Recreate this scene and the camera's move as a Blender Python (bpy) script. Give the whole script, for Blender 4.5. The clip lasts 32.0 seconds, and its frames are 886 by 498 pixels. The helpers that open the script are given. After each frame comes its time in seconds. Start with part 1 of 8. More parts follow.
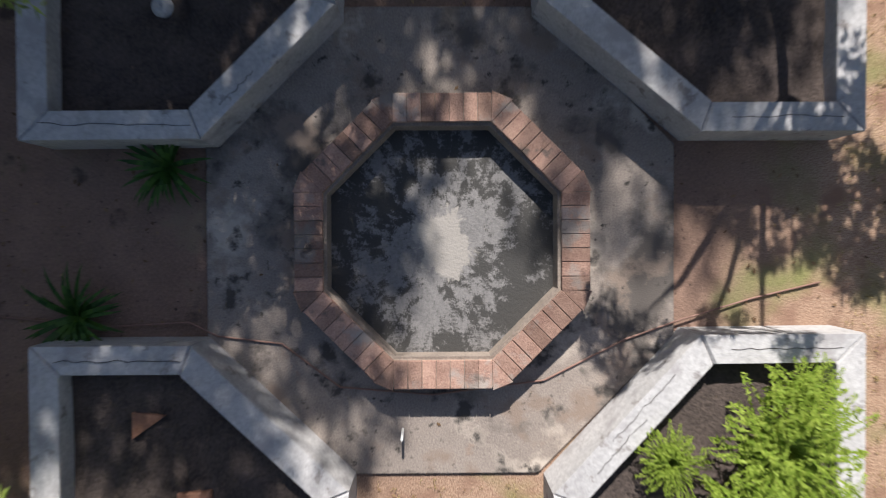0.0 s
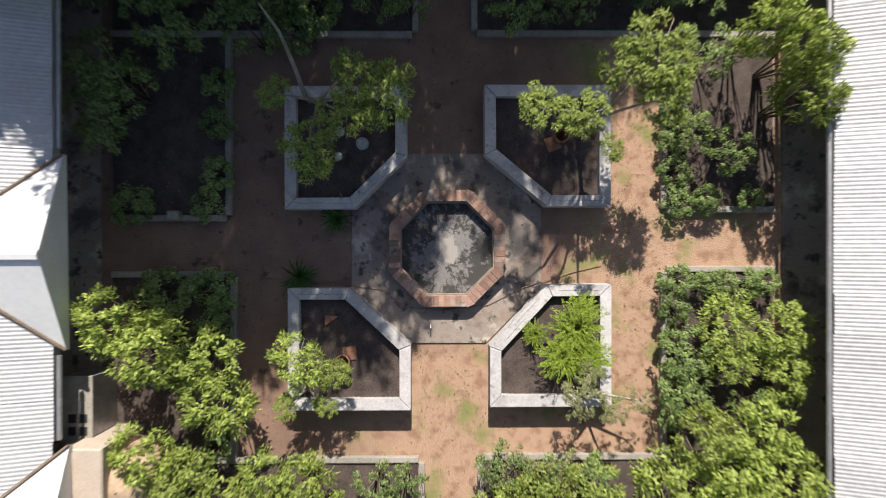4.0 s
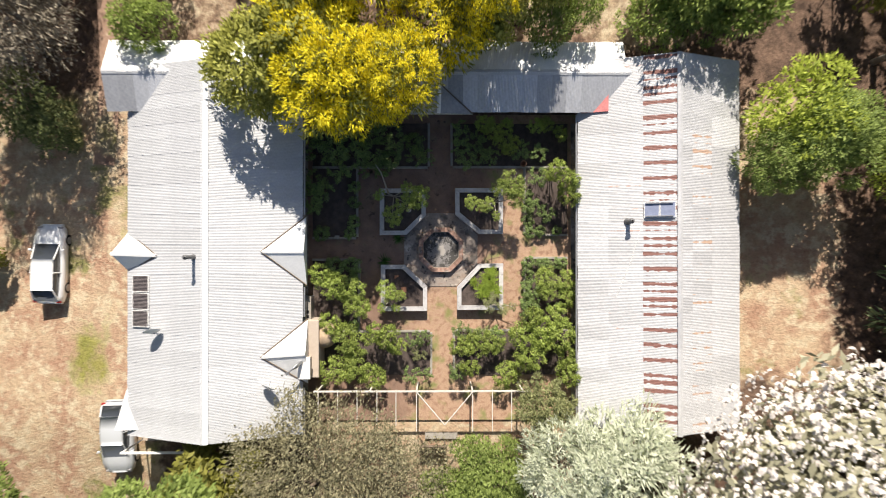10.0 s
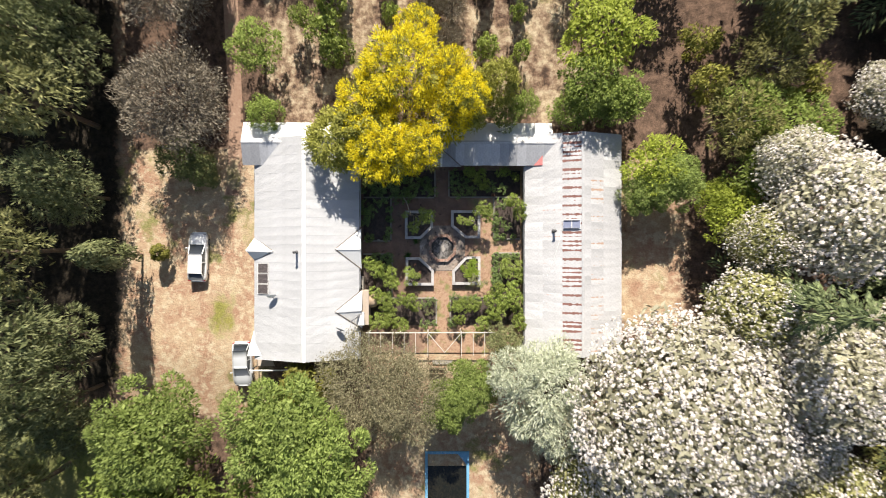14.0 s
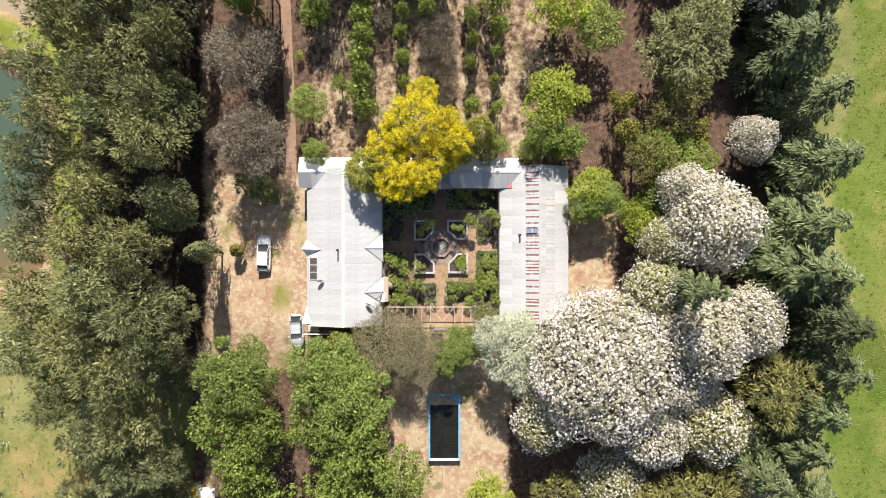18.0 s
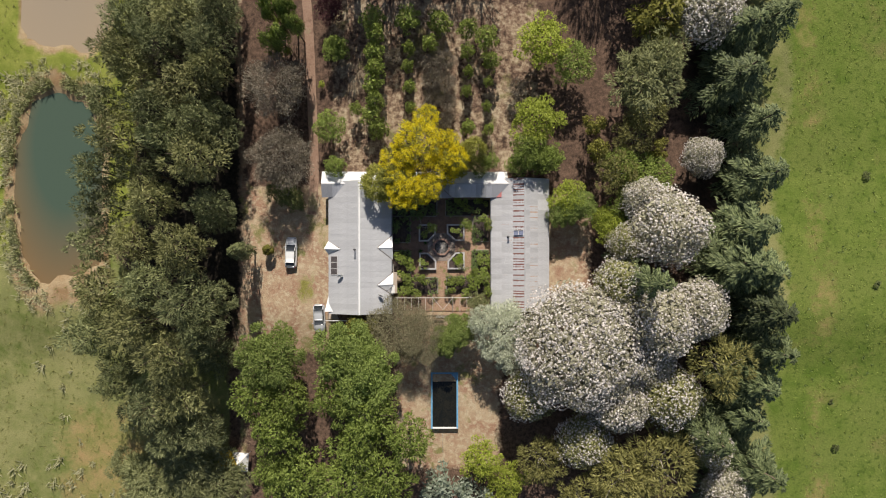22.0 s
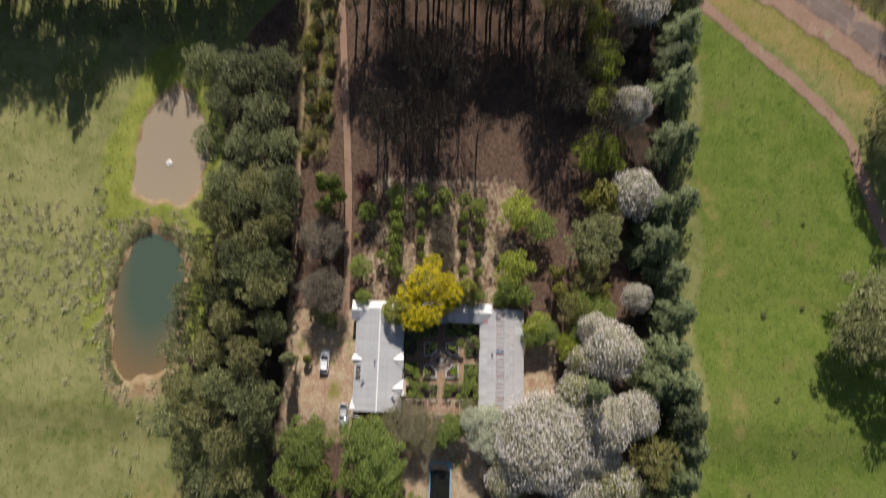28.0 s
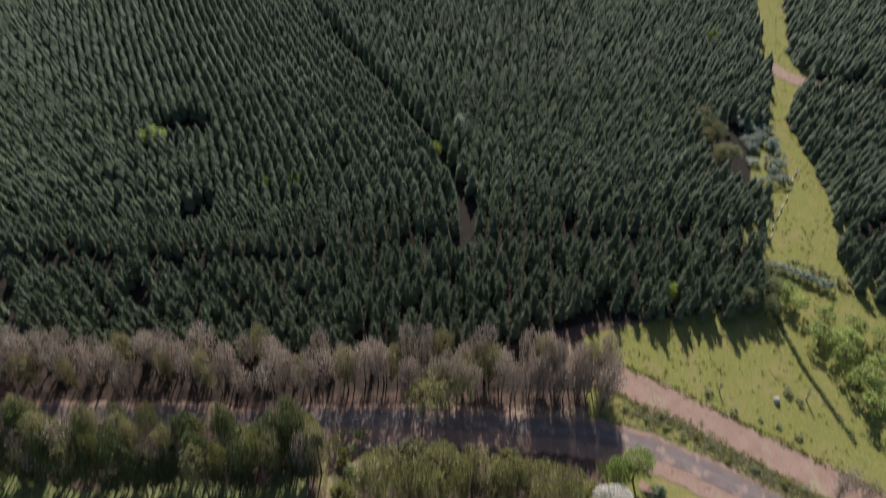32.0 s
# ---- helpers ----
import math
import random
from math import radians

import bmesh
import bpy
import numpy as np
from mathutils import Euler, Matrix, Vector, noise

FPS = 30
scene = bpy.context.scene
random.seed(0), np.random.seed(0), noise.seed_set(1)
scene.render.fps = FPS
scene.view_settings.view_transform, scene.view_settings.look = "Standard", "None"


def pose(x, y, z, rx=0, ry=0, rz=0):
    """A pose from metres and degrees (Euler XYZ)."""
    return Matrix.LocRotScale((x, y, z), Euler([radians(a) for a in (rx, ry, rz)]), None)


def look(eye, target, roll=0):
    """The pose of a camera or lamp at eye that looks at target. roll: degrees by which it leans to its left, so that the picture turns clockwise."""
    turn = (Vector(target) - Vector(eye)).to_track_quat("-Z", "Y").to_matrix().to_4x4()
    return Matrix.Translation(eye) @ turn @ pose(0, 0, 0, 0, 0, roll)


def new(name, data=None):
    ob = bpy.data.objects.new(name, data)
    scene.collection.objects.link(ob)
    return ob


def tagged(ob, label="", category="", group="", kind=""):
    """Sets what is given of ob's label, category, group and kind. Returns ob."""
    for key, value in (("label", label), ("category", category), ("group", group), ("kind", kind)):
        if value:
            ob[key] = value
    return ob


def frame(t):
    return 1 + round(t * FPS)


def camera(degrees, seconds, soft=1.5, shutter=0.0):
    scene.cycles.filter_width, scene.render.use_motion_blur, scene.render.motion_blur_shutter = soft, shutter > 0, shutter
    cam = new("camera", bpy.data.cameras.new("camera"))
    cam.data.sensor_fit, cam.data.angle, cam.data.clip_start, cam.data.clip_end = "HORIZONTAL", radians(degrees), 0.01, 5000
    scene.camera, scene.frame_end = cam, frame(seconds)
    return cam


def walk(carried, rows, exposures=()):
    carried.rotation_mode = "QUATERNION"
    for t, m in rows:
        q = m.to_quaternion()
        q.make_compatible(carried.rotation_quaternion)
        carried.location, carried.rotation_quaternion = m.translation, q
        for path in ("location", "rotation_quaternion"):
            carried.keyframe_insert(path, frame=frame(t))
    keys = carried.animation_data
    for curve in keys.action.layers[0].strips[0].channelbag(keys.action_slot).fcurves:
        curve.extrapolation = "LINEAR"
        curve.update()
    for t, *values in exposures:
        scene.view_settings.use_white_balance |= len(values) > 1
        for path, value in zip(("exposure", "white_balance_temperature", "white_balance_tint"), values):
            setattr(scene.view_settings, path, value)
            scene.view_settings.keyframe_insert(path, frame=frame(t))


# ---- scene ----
cam = camera(71.3, 32.0, 1.0, 1.0)
METRES, EYE, TILT, LEAN, TURN = 138.0, 5.42, -90.55, 0.0, 1.4
ROWS = [
    (0.0, -0.0004, 0.0002, 0.0002, -0.54, -0.34, 1.66),
    (0.5, -0.0006, -0.0045, 0.0004, -0.5, -0.55, 1.49),
    (1.0, -0.0011, -0.0099, 0.0004, -0.8, -0.45, 1.43),
    (1.5, -0.0011, -0.0161, 0.0005, -0.55, -0.25, 1.43),
    (2.0, -0.0011, -0.0235, 0.0004, -0.47, -0.02, 1.42),
    (2.5, -0.0013, -0.0308, 0.0004, -0.64, -0.07, 1.46),
    (3.0, -0.0016, -0.0393, 0.0002, -0.75, 0.1, 1.45),
    (3.5, -0.0018, -0.0478, 0.0, -0.71, 0.25, 1.46),
    (5.5, -0.0019, -0.087, -0.0013, -0.65, 0.79, 1.43),
    (6.0, -0.0021, -0.0983, -0.001, -0.76, 0.71, 1.4),
    (6.5, -0.002, -0.1086, -0.0011, -0.8, 0.77, 1.43),
    (7.0, -0.0019, -0.1206, -0.0013, -0.76, 0.8, 1.38),
    (7.5, -0.0018, -0.133, -0.0012, -0.71, 0.61, 1.38),
    (8.0, -0.0025, -0.1469, -0.001, -0.88, 0.49, 1.31),
    (8.5, -0.0023, -0.1602, -0.0014, -0.79, 0.49, 1.35),
    (9.0, -0.0023, -0.1757, -0.0023, -0.76, 0.62, 1.34),
    (9.5, -0.002, -0.1913, -0.0021, -0.66, 0.57, 1.23),
    (10.0, -0.0022, -0.2086, -0.0023, -0.66, 0.71, 1.41),
    (10.5, -0.0028, -0.2252, -0.0029, -0.67, 0.67, 1.38),
    (11.0, -0.003, -0.2437, -0.0028, -0.67, 0.64, 1.37),
    (11.5, -0.0028, -0.2605, -0.0033, -0.62, 0.71, 1.35),
    (12.0, -0.003, -0.2792, -0.003, -0.61, 0.58, 1.4),
    (12.5, -0.0035, -0.2979, -0.0038, -0.64, 0.64, 1.41),
    (13.0, -0.0042, -0.3197, -0.0055, -0.7, 0.86, 1.43),
    (13.5, -0.0046, -0.3401, -0.006, -0.7, 0.86, 1.41),
    (14.0, -0.005, -0.3636, -0.005, -0.74, 0.69, 1.41),
    (14.5, -0.0053, -0.3855, -0.0059, -0.76, 0.73, 1.4),
    (16.5, -0.0055, -0.471, -0.0059, -0.82, 0.59, 1.42),
    (17.0, -0.0055, -0.4898, -0.0063, -0.81, 0.62, 1.44),
    (17.5, -0.0055, -0.5047, -0.0063, -0.77, 0.59, 1.43),
    (18.0, -0.0059, -0.5208, -0.0074, -0.78, 0.61, 1.41),
    (18.5, -0.0063, -0.536, -0.0072, -0.75, 0.54, 1.38),
    (19.0, -0.0069, -0.5504, -0.0072, -0.77, 0.52, 1.38),
    (19.5, -0.0068, -0.5628, -0.0073, -0.77, 0.53, 1.42),
    (20.0, -0.0065, -0.5754, -0.0073, -0.72, 0.53, 1.42),
    (20.5, -0.0068, -0.5867, -0.0069, -0.76, 0.51, 1.41),
    (21.0, -0.0071, -0.5991, -0.007, -0.74, 0.5, 1.41),
    (21.5, -0.0075, -0.6099, -0.0071, -0.75, 0.5, 1.43),
    (22.0, -0.0073, -0.621, -0.0077, -0.75, 0.52, 1.45),
    (22.5, -0.0074, -0.6312, -0.0079, -0.73, 0.52, 1.5),
    (23.0, -0.0076, -0.6435, -0.008, -0.72, 0.52, 1.5),
    (23.5, -0.0078, -0.658, -0.0084, -0.71, 0.52, 1.51),
    (24.0, -0.0082, -0.6754, -0.0087, -0.71, 0.53, 1.51),
    (24.5, -0.0078, -0.6929, -0.0096, -0.7, 0.58, 1.01),
    (26.5, -0.0085, -0.7709, -0.0114, -0.79, 0.94, -0.04),
    (27.0, -0.0083, -0.791, -0.0114, -0.75, 3.04, -0.14),
    (27.5, -0.0083, -0.8103, -0.0117, -0.74, 6.48, -0.17),
    (28.0, -0.0086, -0.8311, -0.013, -0.74, 11.12, -0.21),
    (28.5, -0.0096, -0.8509, -0.0149, -0.78, 16.16, -0.19),
    (29.0, -0.011, -0.873, -0.0143, -0.88, 21.43, -0.21),
    (29.5, -0.0111, -0.8926, -0.0137, -0.89, 26.15, -0.23),
    (30.0, -0.0117, -0.9143, -0.0131, -0.93, 31.25, -0.26),
    (30.5, -0.0124, -0.9339, -0.0133, -0.96, 35.99, -0.27),
    (31.0, -0.0133, -0.9559, -0.0131, -0.98, 41.14, -0.3),
    (31.5, -0.0144, -0.9769, -0.0127, -1.0, 45.79, -0.28),
    (32.0, -0.0155, -0.9991, -0.0126, -1.01, 50.75, -0.28),
]
walk(cam, [(t, pose(0, 0, EYE, TILT, LEAN, TURN) @ pose(METRES * x, METRES * y, METRES * z, 90 + pitch, roll, yaw)) for t, x, y, z, yaw, pitch, roll in ROWS],
     [(0.0, 0.68, 6250, 12), (3.0, 0.73, 6500, 11.5), (6.0, 0.72, 6800, 12), (13.0, 0.86, 6800, 11), (17.0, 0.86, 6800, 11), (19.0, 0.75, 6750, 11), (20.0, 0.55, 6750, 11), (21.0, 0.29, 6750, 11.5), (22.0, 0.07, 6800, 12), (24.0, -0.03, 6800, 12), (29.0, -0.02, 6550, 13.8), (32.0, 0.2, 5950, 15)])

# ---- light ----
SUN_UP = 40.0
world = bpy.data.worlds.new("sky")
scene.world = world
world.use_nodes = True
sky = world.node_tree.nodes.new("ShaderNodeTexSky")
sky.sky_type, sky.sun_disc = "NISHITA", False
sky.sun_elevation, sky.sun_rotation = radians(SUN_UP), 0.0
world.node_tree.nodes["Background"].inputs["Strength"].default_value = 0.066
world.node_tree.links.new(sky.outputs[0], world.node_tree.nodes["Background"].inputs["Color"])
sun = new("sun", bpy.data.lights.new("sun", "SUN"))
sun.data.energy, sun.data.angle, sun.data.color = 5.0, radians(0.55), (1.0, 0.95, 0.86)
sun.matrix_world = look((0, 60 * math.cos(radians(SUN_UP)), 60 * math.sin(radians(SUN_UP))), (0, 0, 0))


# ---- materials ----
def mat(name, a, b, scale=4.0, rough=0.85, bump=0.3, fine=40.0, metal=0.0, tint=0.0, coords="Object", spots=None, spec=0.3):
    """Two colours broken up by a coarse and a fine noise, with relief; tint: how much each object differs; spots: (colour, scale, threshold)."""
    m = bpy.data.materials.new(name)
    m.use_nodes = True
    n, l = m.node_tree.nodes, m.node_tree.links
    p = n["Principled BSDF"]
    p.inputs["Roughness"].default_value, p.inputs["Metallic"].default_value = rough, metal
    p.inputs["Specular IOR Level"].default_value = spec
    if coords == "World":
        vec = n.new("ShaderNodeNewGeometry").outputs["Position"]
    else:
        vec = n.new("ShaderNodeTexCoord").outputs[coords]

    def noise_tex(s, detail):
        t = n.new("ShaderNodeTexNoise")
        t.inputs["Scale"].default_value, t.inputs["Detail"].default_value = s, detail
        t.inputs["Roughness"].default_value = 0.62
        l.new(vec, t.inputs["Vector"])
        return t.outputs["Fac"]

    def blend(fac, x, y):
        k = n.new("ShaderNodeMix")
        k.data_type = "RGBA"
        l.new(fac, k.inputs["Factor"])
        for s, v in ((k.inputs["A"], x), (k.inputs["B"], y)):
            if isinstance(v, tuple):
                s.default_value = (*v[:3], 1)
            else:
                l.new(v, s)
        return k.outputs["Result"]

    def ramp(fac, lo, hi):
        r = n.new("ShaderNodeMapRange")
        r.inputs["From Min"].default_value, r.inputs["From Max"].default_value = lo, hi
        l.new(fac, r.inputs["Value"])
        return r.outputs["Result"]

    coarse, small = noise_tex(scale, 5), noise_tex(fine, 4)
    add = n.new("ShaderNodeMath")
    add.operation = "ADD"
    l.new(coarse, add.inputs[0]), l.new(small, add.inputs[1])
    col = blend(ramp(add.outputs[0], 0.72, 1.28), a, b)
    for colour, s, lim in spots or ():
        col = blend(ramp(noise_tex(s, 6), lim, lim + 0.08), col, colour)
    if tint:
        info = n.new("ShaderNodeObjectInfo")
        hsv = n.new("ShaderNodeHueSaturation")
        r = n.new("ShaderNodeMapRange")
        r.inputs["To Min"].default_value, r.inputs["To Max"].default_value = 1 - tint, 1 + tint
        l.new(info.outputs["Random"], r.inputs["Value"]), l.new(r.outputs["Result"], hsv.inputs["Value"])
        l.new(col, hsv.inputs["Color"])
        col = hsv.outputs["Color"]
    l.new(col, p.inputs["Base Color"])
    if bump:
        k = n.new("ShaderNodeBump")
        k.inputs["Strength"].default_value, k.inputs["Distance"].default_value = bump, 0.02
        l.new(add.outputs[0], k.inputs["Height"]), l.new(k.outputs["Normal"], p.inputs["Normal"])
    return m


def leaf_mat(name, a, b, glow=0.35, rough=0.6, tint=0.12):
    """Leaves: each island between two colours, each plant a little lighter or darker, with light passing through."""
    m = bpy.data.materials.new(name)
    m.use_nodes = True
    n, l = m.node_tree.nodes, m.node_tree.links
    p = n["Principled BSDF"]
    p.inputs["Roughness"].default_value, p.inputs["Specular IOR Level"].default_value = rough, 0.25
    geo, info = n.new("ShaderNodeNewGeometry"), n.new("ShaderNodeObjectInfo")
    k = n.new("ShaderNodeMix")
    k.data_type = "RGBA"
    k.inputs["A"].default_value, k.inputs["B"].default_value = (*a, 1), (*b, 1)
    l.new(geo.outputs["Random Per Island"], k.inputs["Factor"])
    hsv, r = n.new("ShaderNodeHueSaturation"), n.new("ShaderNodeMapRange")
    r.inputs["To Min"].default_value, r.inputs["To Max"].default_value = 1 - tint, 1 + tint
    l.new(info.outputs["Random"], r.inputs["Value"]), l.new(r.outputs["Result"], hsv.inputs["Value"])
    l.new(k.outputs["Result"], hsv.inputs["Color"])
    l.new(hsv.outputs["Color"], p.inputs["Base Color"])
    t, mix = n.new("ShaderNodeBsdfTranslucent"), n.new("ShaderNodeMixShader")
    l.new(hsv.outputs["Color"], t.inputs["Color"])
    mix.inputs["Fac"].default_value = glow
    l.new(p.outputs[0], mix.inputs[1]), l.new(t.outputs[0], mix.inputs[2])
    l.new(mix.outputs[0], n["Material Output"].inputs["Surface"])
    return m


def plain(name, c, rough=0.5, metal=0.0, coat=0.0, spec=0.5):
    m = bpy.data.materials.new(name)
    m.use_nodes = True
    p = m.node_tree.nodes["Principled BSDF"]
    p.inputs["Base Color"].default_value = (*c, 1)
    p.inputs["Roughness"].default_value, p.inputs["Metallic"].default_value, p.inputs["Coat Weight"].default_value = rough, metal, coat
    p.inputs["Specular IOR Level"].default_value = spec
    return m


BARK = mat("bark", (0.09, 0.065, 0.045), (0.2, 0.16, 0.12), 3, 0.95, 0.6, 22, tint=0.2)
PALE_BARK = mat("pale_bark", (0.25, 0.22, 0.18), (0.42, 0.38, 0.33), 3, 0.9, 0.5, 18, tint=0.15)
CONCRETE = mat("worn_concrete", (0.2, 0.167, 0.146), (0.35, 0.295, 0.255), 0.9, 0.92, 0.3, 60, coords="World",
               spots=(((0.46, 0.395, 0.335), 1.3, 0.54), ((0.11, 0.095, 0.085), 0.8, 0.52), ((0.24, 0.185, 0.15), 1.8, 0.55), ((0.075, 0.066, 0.06), 2.6, 0.56), ((0.06, 0.053, 0.048), 9.0, 0.62), ((0.27, 0.18, 0.13), 2.1, 0.66), ((0.42, 0.37, 0.32), 14.0, 0.68)))
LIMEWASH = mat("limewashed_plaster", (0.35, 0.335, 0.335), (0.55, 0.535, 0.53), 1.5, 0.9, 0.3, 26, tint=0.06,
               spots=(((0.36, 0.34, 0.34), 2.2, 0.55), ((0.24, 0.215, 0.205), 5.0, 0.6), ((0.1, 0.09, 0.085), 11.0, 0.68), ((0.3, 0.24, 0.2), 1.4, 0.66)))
BRICK = mat("brick_face", (0.225, 0.13, 0.102), (0.4, 0.258, 0.2), 4, 0.9, 0.5, 60, tint=0.36, coords="World", spots=(((0.3, 0.25, 0.22), 2.2, 0.55), ((0.13, 0.1, 0.085), 5, 0.62), ((0.46, 0.24, 0.15), 3.1, 0.66)))
MORTAR = mat("mortar", (0.2, 0.165, 0.14), (0.34, 0.28, 0.235), 6, 0.95, 0.4, 50)
SOIL = mat("dark_garden_soil", (0.042, 0.033, 0.03), (0.118, 0.09, 0.079), 3.0, 1.0, 0.8, 34,
           spots=(((0.16, 0.11, 0.08), 14, 0.66),))
KERB = mat("kerb_concrete", (0.2, 0.185, 0.16), (0.38, 0.35, 0.31), 3, 0.9, 0.3, 30)
TIN = mat("galvanised_tin", (0.42, 0.425, 0.44), (0.56, 0.565, 0.58), 0.7, 0.55, 0.05, 9, metal=0.1, tint=0.06)
TIN_OLD = mat("weathered_tin", (0.41, 0.41, 0.425), (0.585, 0.585, 0.595), 0.9, 0.6, 0.06, 7, metal=0.12, tint=0.12,
              spots=(((0.5, 0.4, 0.33), 1.4, 0.66), ((0.4, 0.27, 0.2), 3.4, 0.72)))
# darker bluish tin with a slope's shade in its colour; tone differs by sheet
TIN_SHADE_STREAKED = mat("shade_streaked_tin", (0.34, 0.35, 0.38), (0.52, 0.53, 0.56), 0.8, 0.55, 0.05, 7, metal=0.2, tint=0.28)
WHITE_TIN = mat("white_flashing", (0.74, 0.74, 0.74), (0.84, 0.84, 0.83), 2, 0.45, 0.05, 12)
CLAY = mat("tan_clay", (0.34, 0.24, 0.165), (0.5, 0.38, 0.265), 1.6, 0.95, 0.4, 18, spots=(((0.24, 0.17, 0.12), 2.2, 0.6),))
PLASTER = mat("cream_plaster", (0.36, 0.295, 0.24), (0.5, 0.42, 0.35), 1.2, 0.9, 0.2, 25)
WHITE_WALL = mat("white_plaster", (0.66, 0.64, 0.6), (0.8, 0.78, 0.74), 1.2, 0.9, 0.2, 25)
ASPHALT = mat("asphalt", (0.17, 0.132, 0.115), (0.25, 0.198, 0.172), 0.4, 1.0, 0.2, 6, coords="World", spec=0.05, spots=(((0.36, 0.255, 0.195), 0.3, 0.53),))
EARTH = mat("red_earth", (0.27, 0.165, 0.118), (0.39, 0.265, 0.195), 0.35, 1.0, 0.4, 4, coords="World", spots=(((0.34, 0.28, 0.18), 0.25, 0.58), ((0.24, 0.15, 0.11), 0.7, 0.57), ((0.2, 0.18, 0.08), 0.5, 0.64), ((0.5, 0.37, 0.28), 1.6, 0.64)))
TERRACOTTA = mat("terracotta", (0.2, 0.095, 0.06), (0.33, 0.17, 0.11), 9, 0.85, 0.2, 40)
WHITE_PAINT = mat("white_painted_timber", (0.66, 0.65, 0.62), (0.82, 0.81, 0.79), 5, 0.6, 0.1, 40)
CREAM_PAINT = mat("worn_cream_paint", (0.46, 0.42, 0.37), (0.66, 0.62, 0.57), 5, 0.7, 0.15, 40, spots=(((0.3, 0.24, 0.19), 6.0, 0.62),))
TIMBER = mat("old_timber", (0.1, 0.075, 0.055), (0.22, 0.17, 0.13), 4, 0.85, 0.4, 40)
RUBBER = plain("rubber", (0.015, 0.015, 0.016), 0.85)
GLASS = plain("dark_car_glass", (0.05, 0.056, 0.064), 0.08, 0.0, 0.0, 0.8)
CAR_WHITE = plain("white_car_paint", (0.78, 0.79, 0.8), 0.35, 0.0, 0.8)
CAR_SILVER = plain("silver_car_paint", (0.56, 0.58, 0.61), 0.4, 0.15, 0.8)
STEEL = mat("dull_steel", (0.3, 0.3, 0.31), (0.5, 0.5, 0.51), 4, 0.45, 0.05, 30, metal=0.7)
BLUE_EDGE = mat("blue_pool_edge", (0.1, 0.3, 0.52), (0.2, 0.45, 0.68), 2, 0.6, 0.1, 20, spots=(((0.4, 0.55, 0.7), 1.5, 0.6),))
HOSE_RED = plain("faded_red_hose", (0.24, 0.135, 0.105), 0.7)
CANVAS = mat("white_canvas", (0.66, 0.65, 0.62), (0.8, 0.79, 0.77), 2, 0.8, 0.1, 30)
YELLOW_CLOTH = plain("yellow_cloth", (0.6, 0.42, 0.04), 0.8)


def court_mat():
    """Trodden red earth that gives way to pale dry grass on the sunny sides."""
    m = mat("trodden_earth", (0.155, 0.1, 0.076), (0.29, 0.185, 0.138), 1.3, 1.0, 0.6, 42, coords="World",
            spots=(((0.23, 0.165, 0.115), 1.1, 0.56), ((0.085, 0.057, 0.048), 2.2, 0.6), ((0.09, 0.09, 0.04), 1.9, 0.64), ((0.36, 0.27, 0.19), 24.0, 0.66), ((0.05, 0.034, 0.028), 17.0, 0.62)))
    n, l = m.node_tree.nodes, m.node_tree.links
    p = n["Principled BSDF"]
    base = p.inputs["Base Color"].links[0].from_socket
    geo, sep = n.new("ShaderNodeNewGeometry"), n.new("ShaderNodeSeparateXYZ")
    t1, t2, t3 = (n.new("ShaderNodeTexNoise") for _ in range(3))
    l.new(geo.outputs["Position"], sep.inputs[0])
    for t, s, d in ((t1, 1.1, 6), (t2, 70.0, 5), (t3, 3.7, 6)):
        t.inputs["Scale"].default_value, t.inputs["Detail"].default_value = s, d
        l.new(geo.outputs["Position"], t.inputs["Vector"])

    def math_node(op, a, b, c=0.0):
        k = n.new("ShaderNodeMath")
        k.operation = op
        for s, v in zip(k.inputs, (a, b, c)):
            if isinstance(v, float):
                s.default_value = v
            else:
                l.new(v, s)
        return k.outputs[0]

    def band(src, lo, hi):
        r = n.new("ShaderNodeMapRange")
        r.inputs["From Min"].default_value, r.inputs["From Max"].default_value = lo, hi
        l.new(src, r.inputs["Value"])
        return r.outputs["Result"]

    def mix(fac, a, b):
        k = n.new("ShaderNodeMix")
        k.data_type = "RGBA"
        l.new(fac, k.inputs["Factor"])
        for s, v in ((k.inputs["A"], a), (k.inputs["B"], b)):
            if isinstance(v, tuple):
                s.default_value = (*v, 1)
            else:
                l.new(v, s)
        return k.outputs["Result"]

    east = band(sep.outputs["X"], 1.6, 4.0)
    south = math_node("MULTIPLY", band(sep.outputs["Y"], -1.2, -2.6), band(sep.outputs["X"], -3.5, -0.4))
    dry = math_node("MAXIMUM", east, south)
    dry = band(math_node("ADD", dry, math_node("MULTIPLY", t1.outputs["Fac"], 0.9)), 0.72, 1.25)
    straw = mix(band(t2.outputs["Fac"], 0.38, 0.62), (0.26, 0.158, 0.105), (0.5, 0.345, 0.24))
    straw = mix(band(t3.outputs["Fac"], 0.5, 0.66), straw, (0.27, 0.16, 0.11))
    straw = mix(band(t1.outputs["Fac"], 0.52, 0.66), straw, (0.21, 0.205, 0.08))
    l.new(mix(dry, base, straw), p.inputs["Base Color"])
    return m


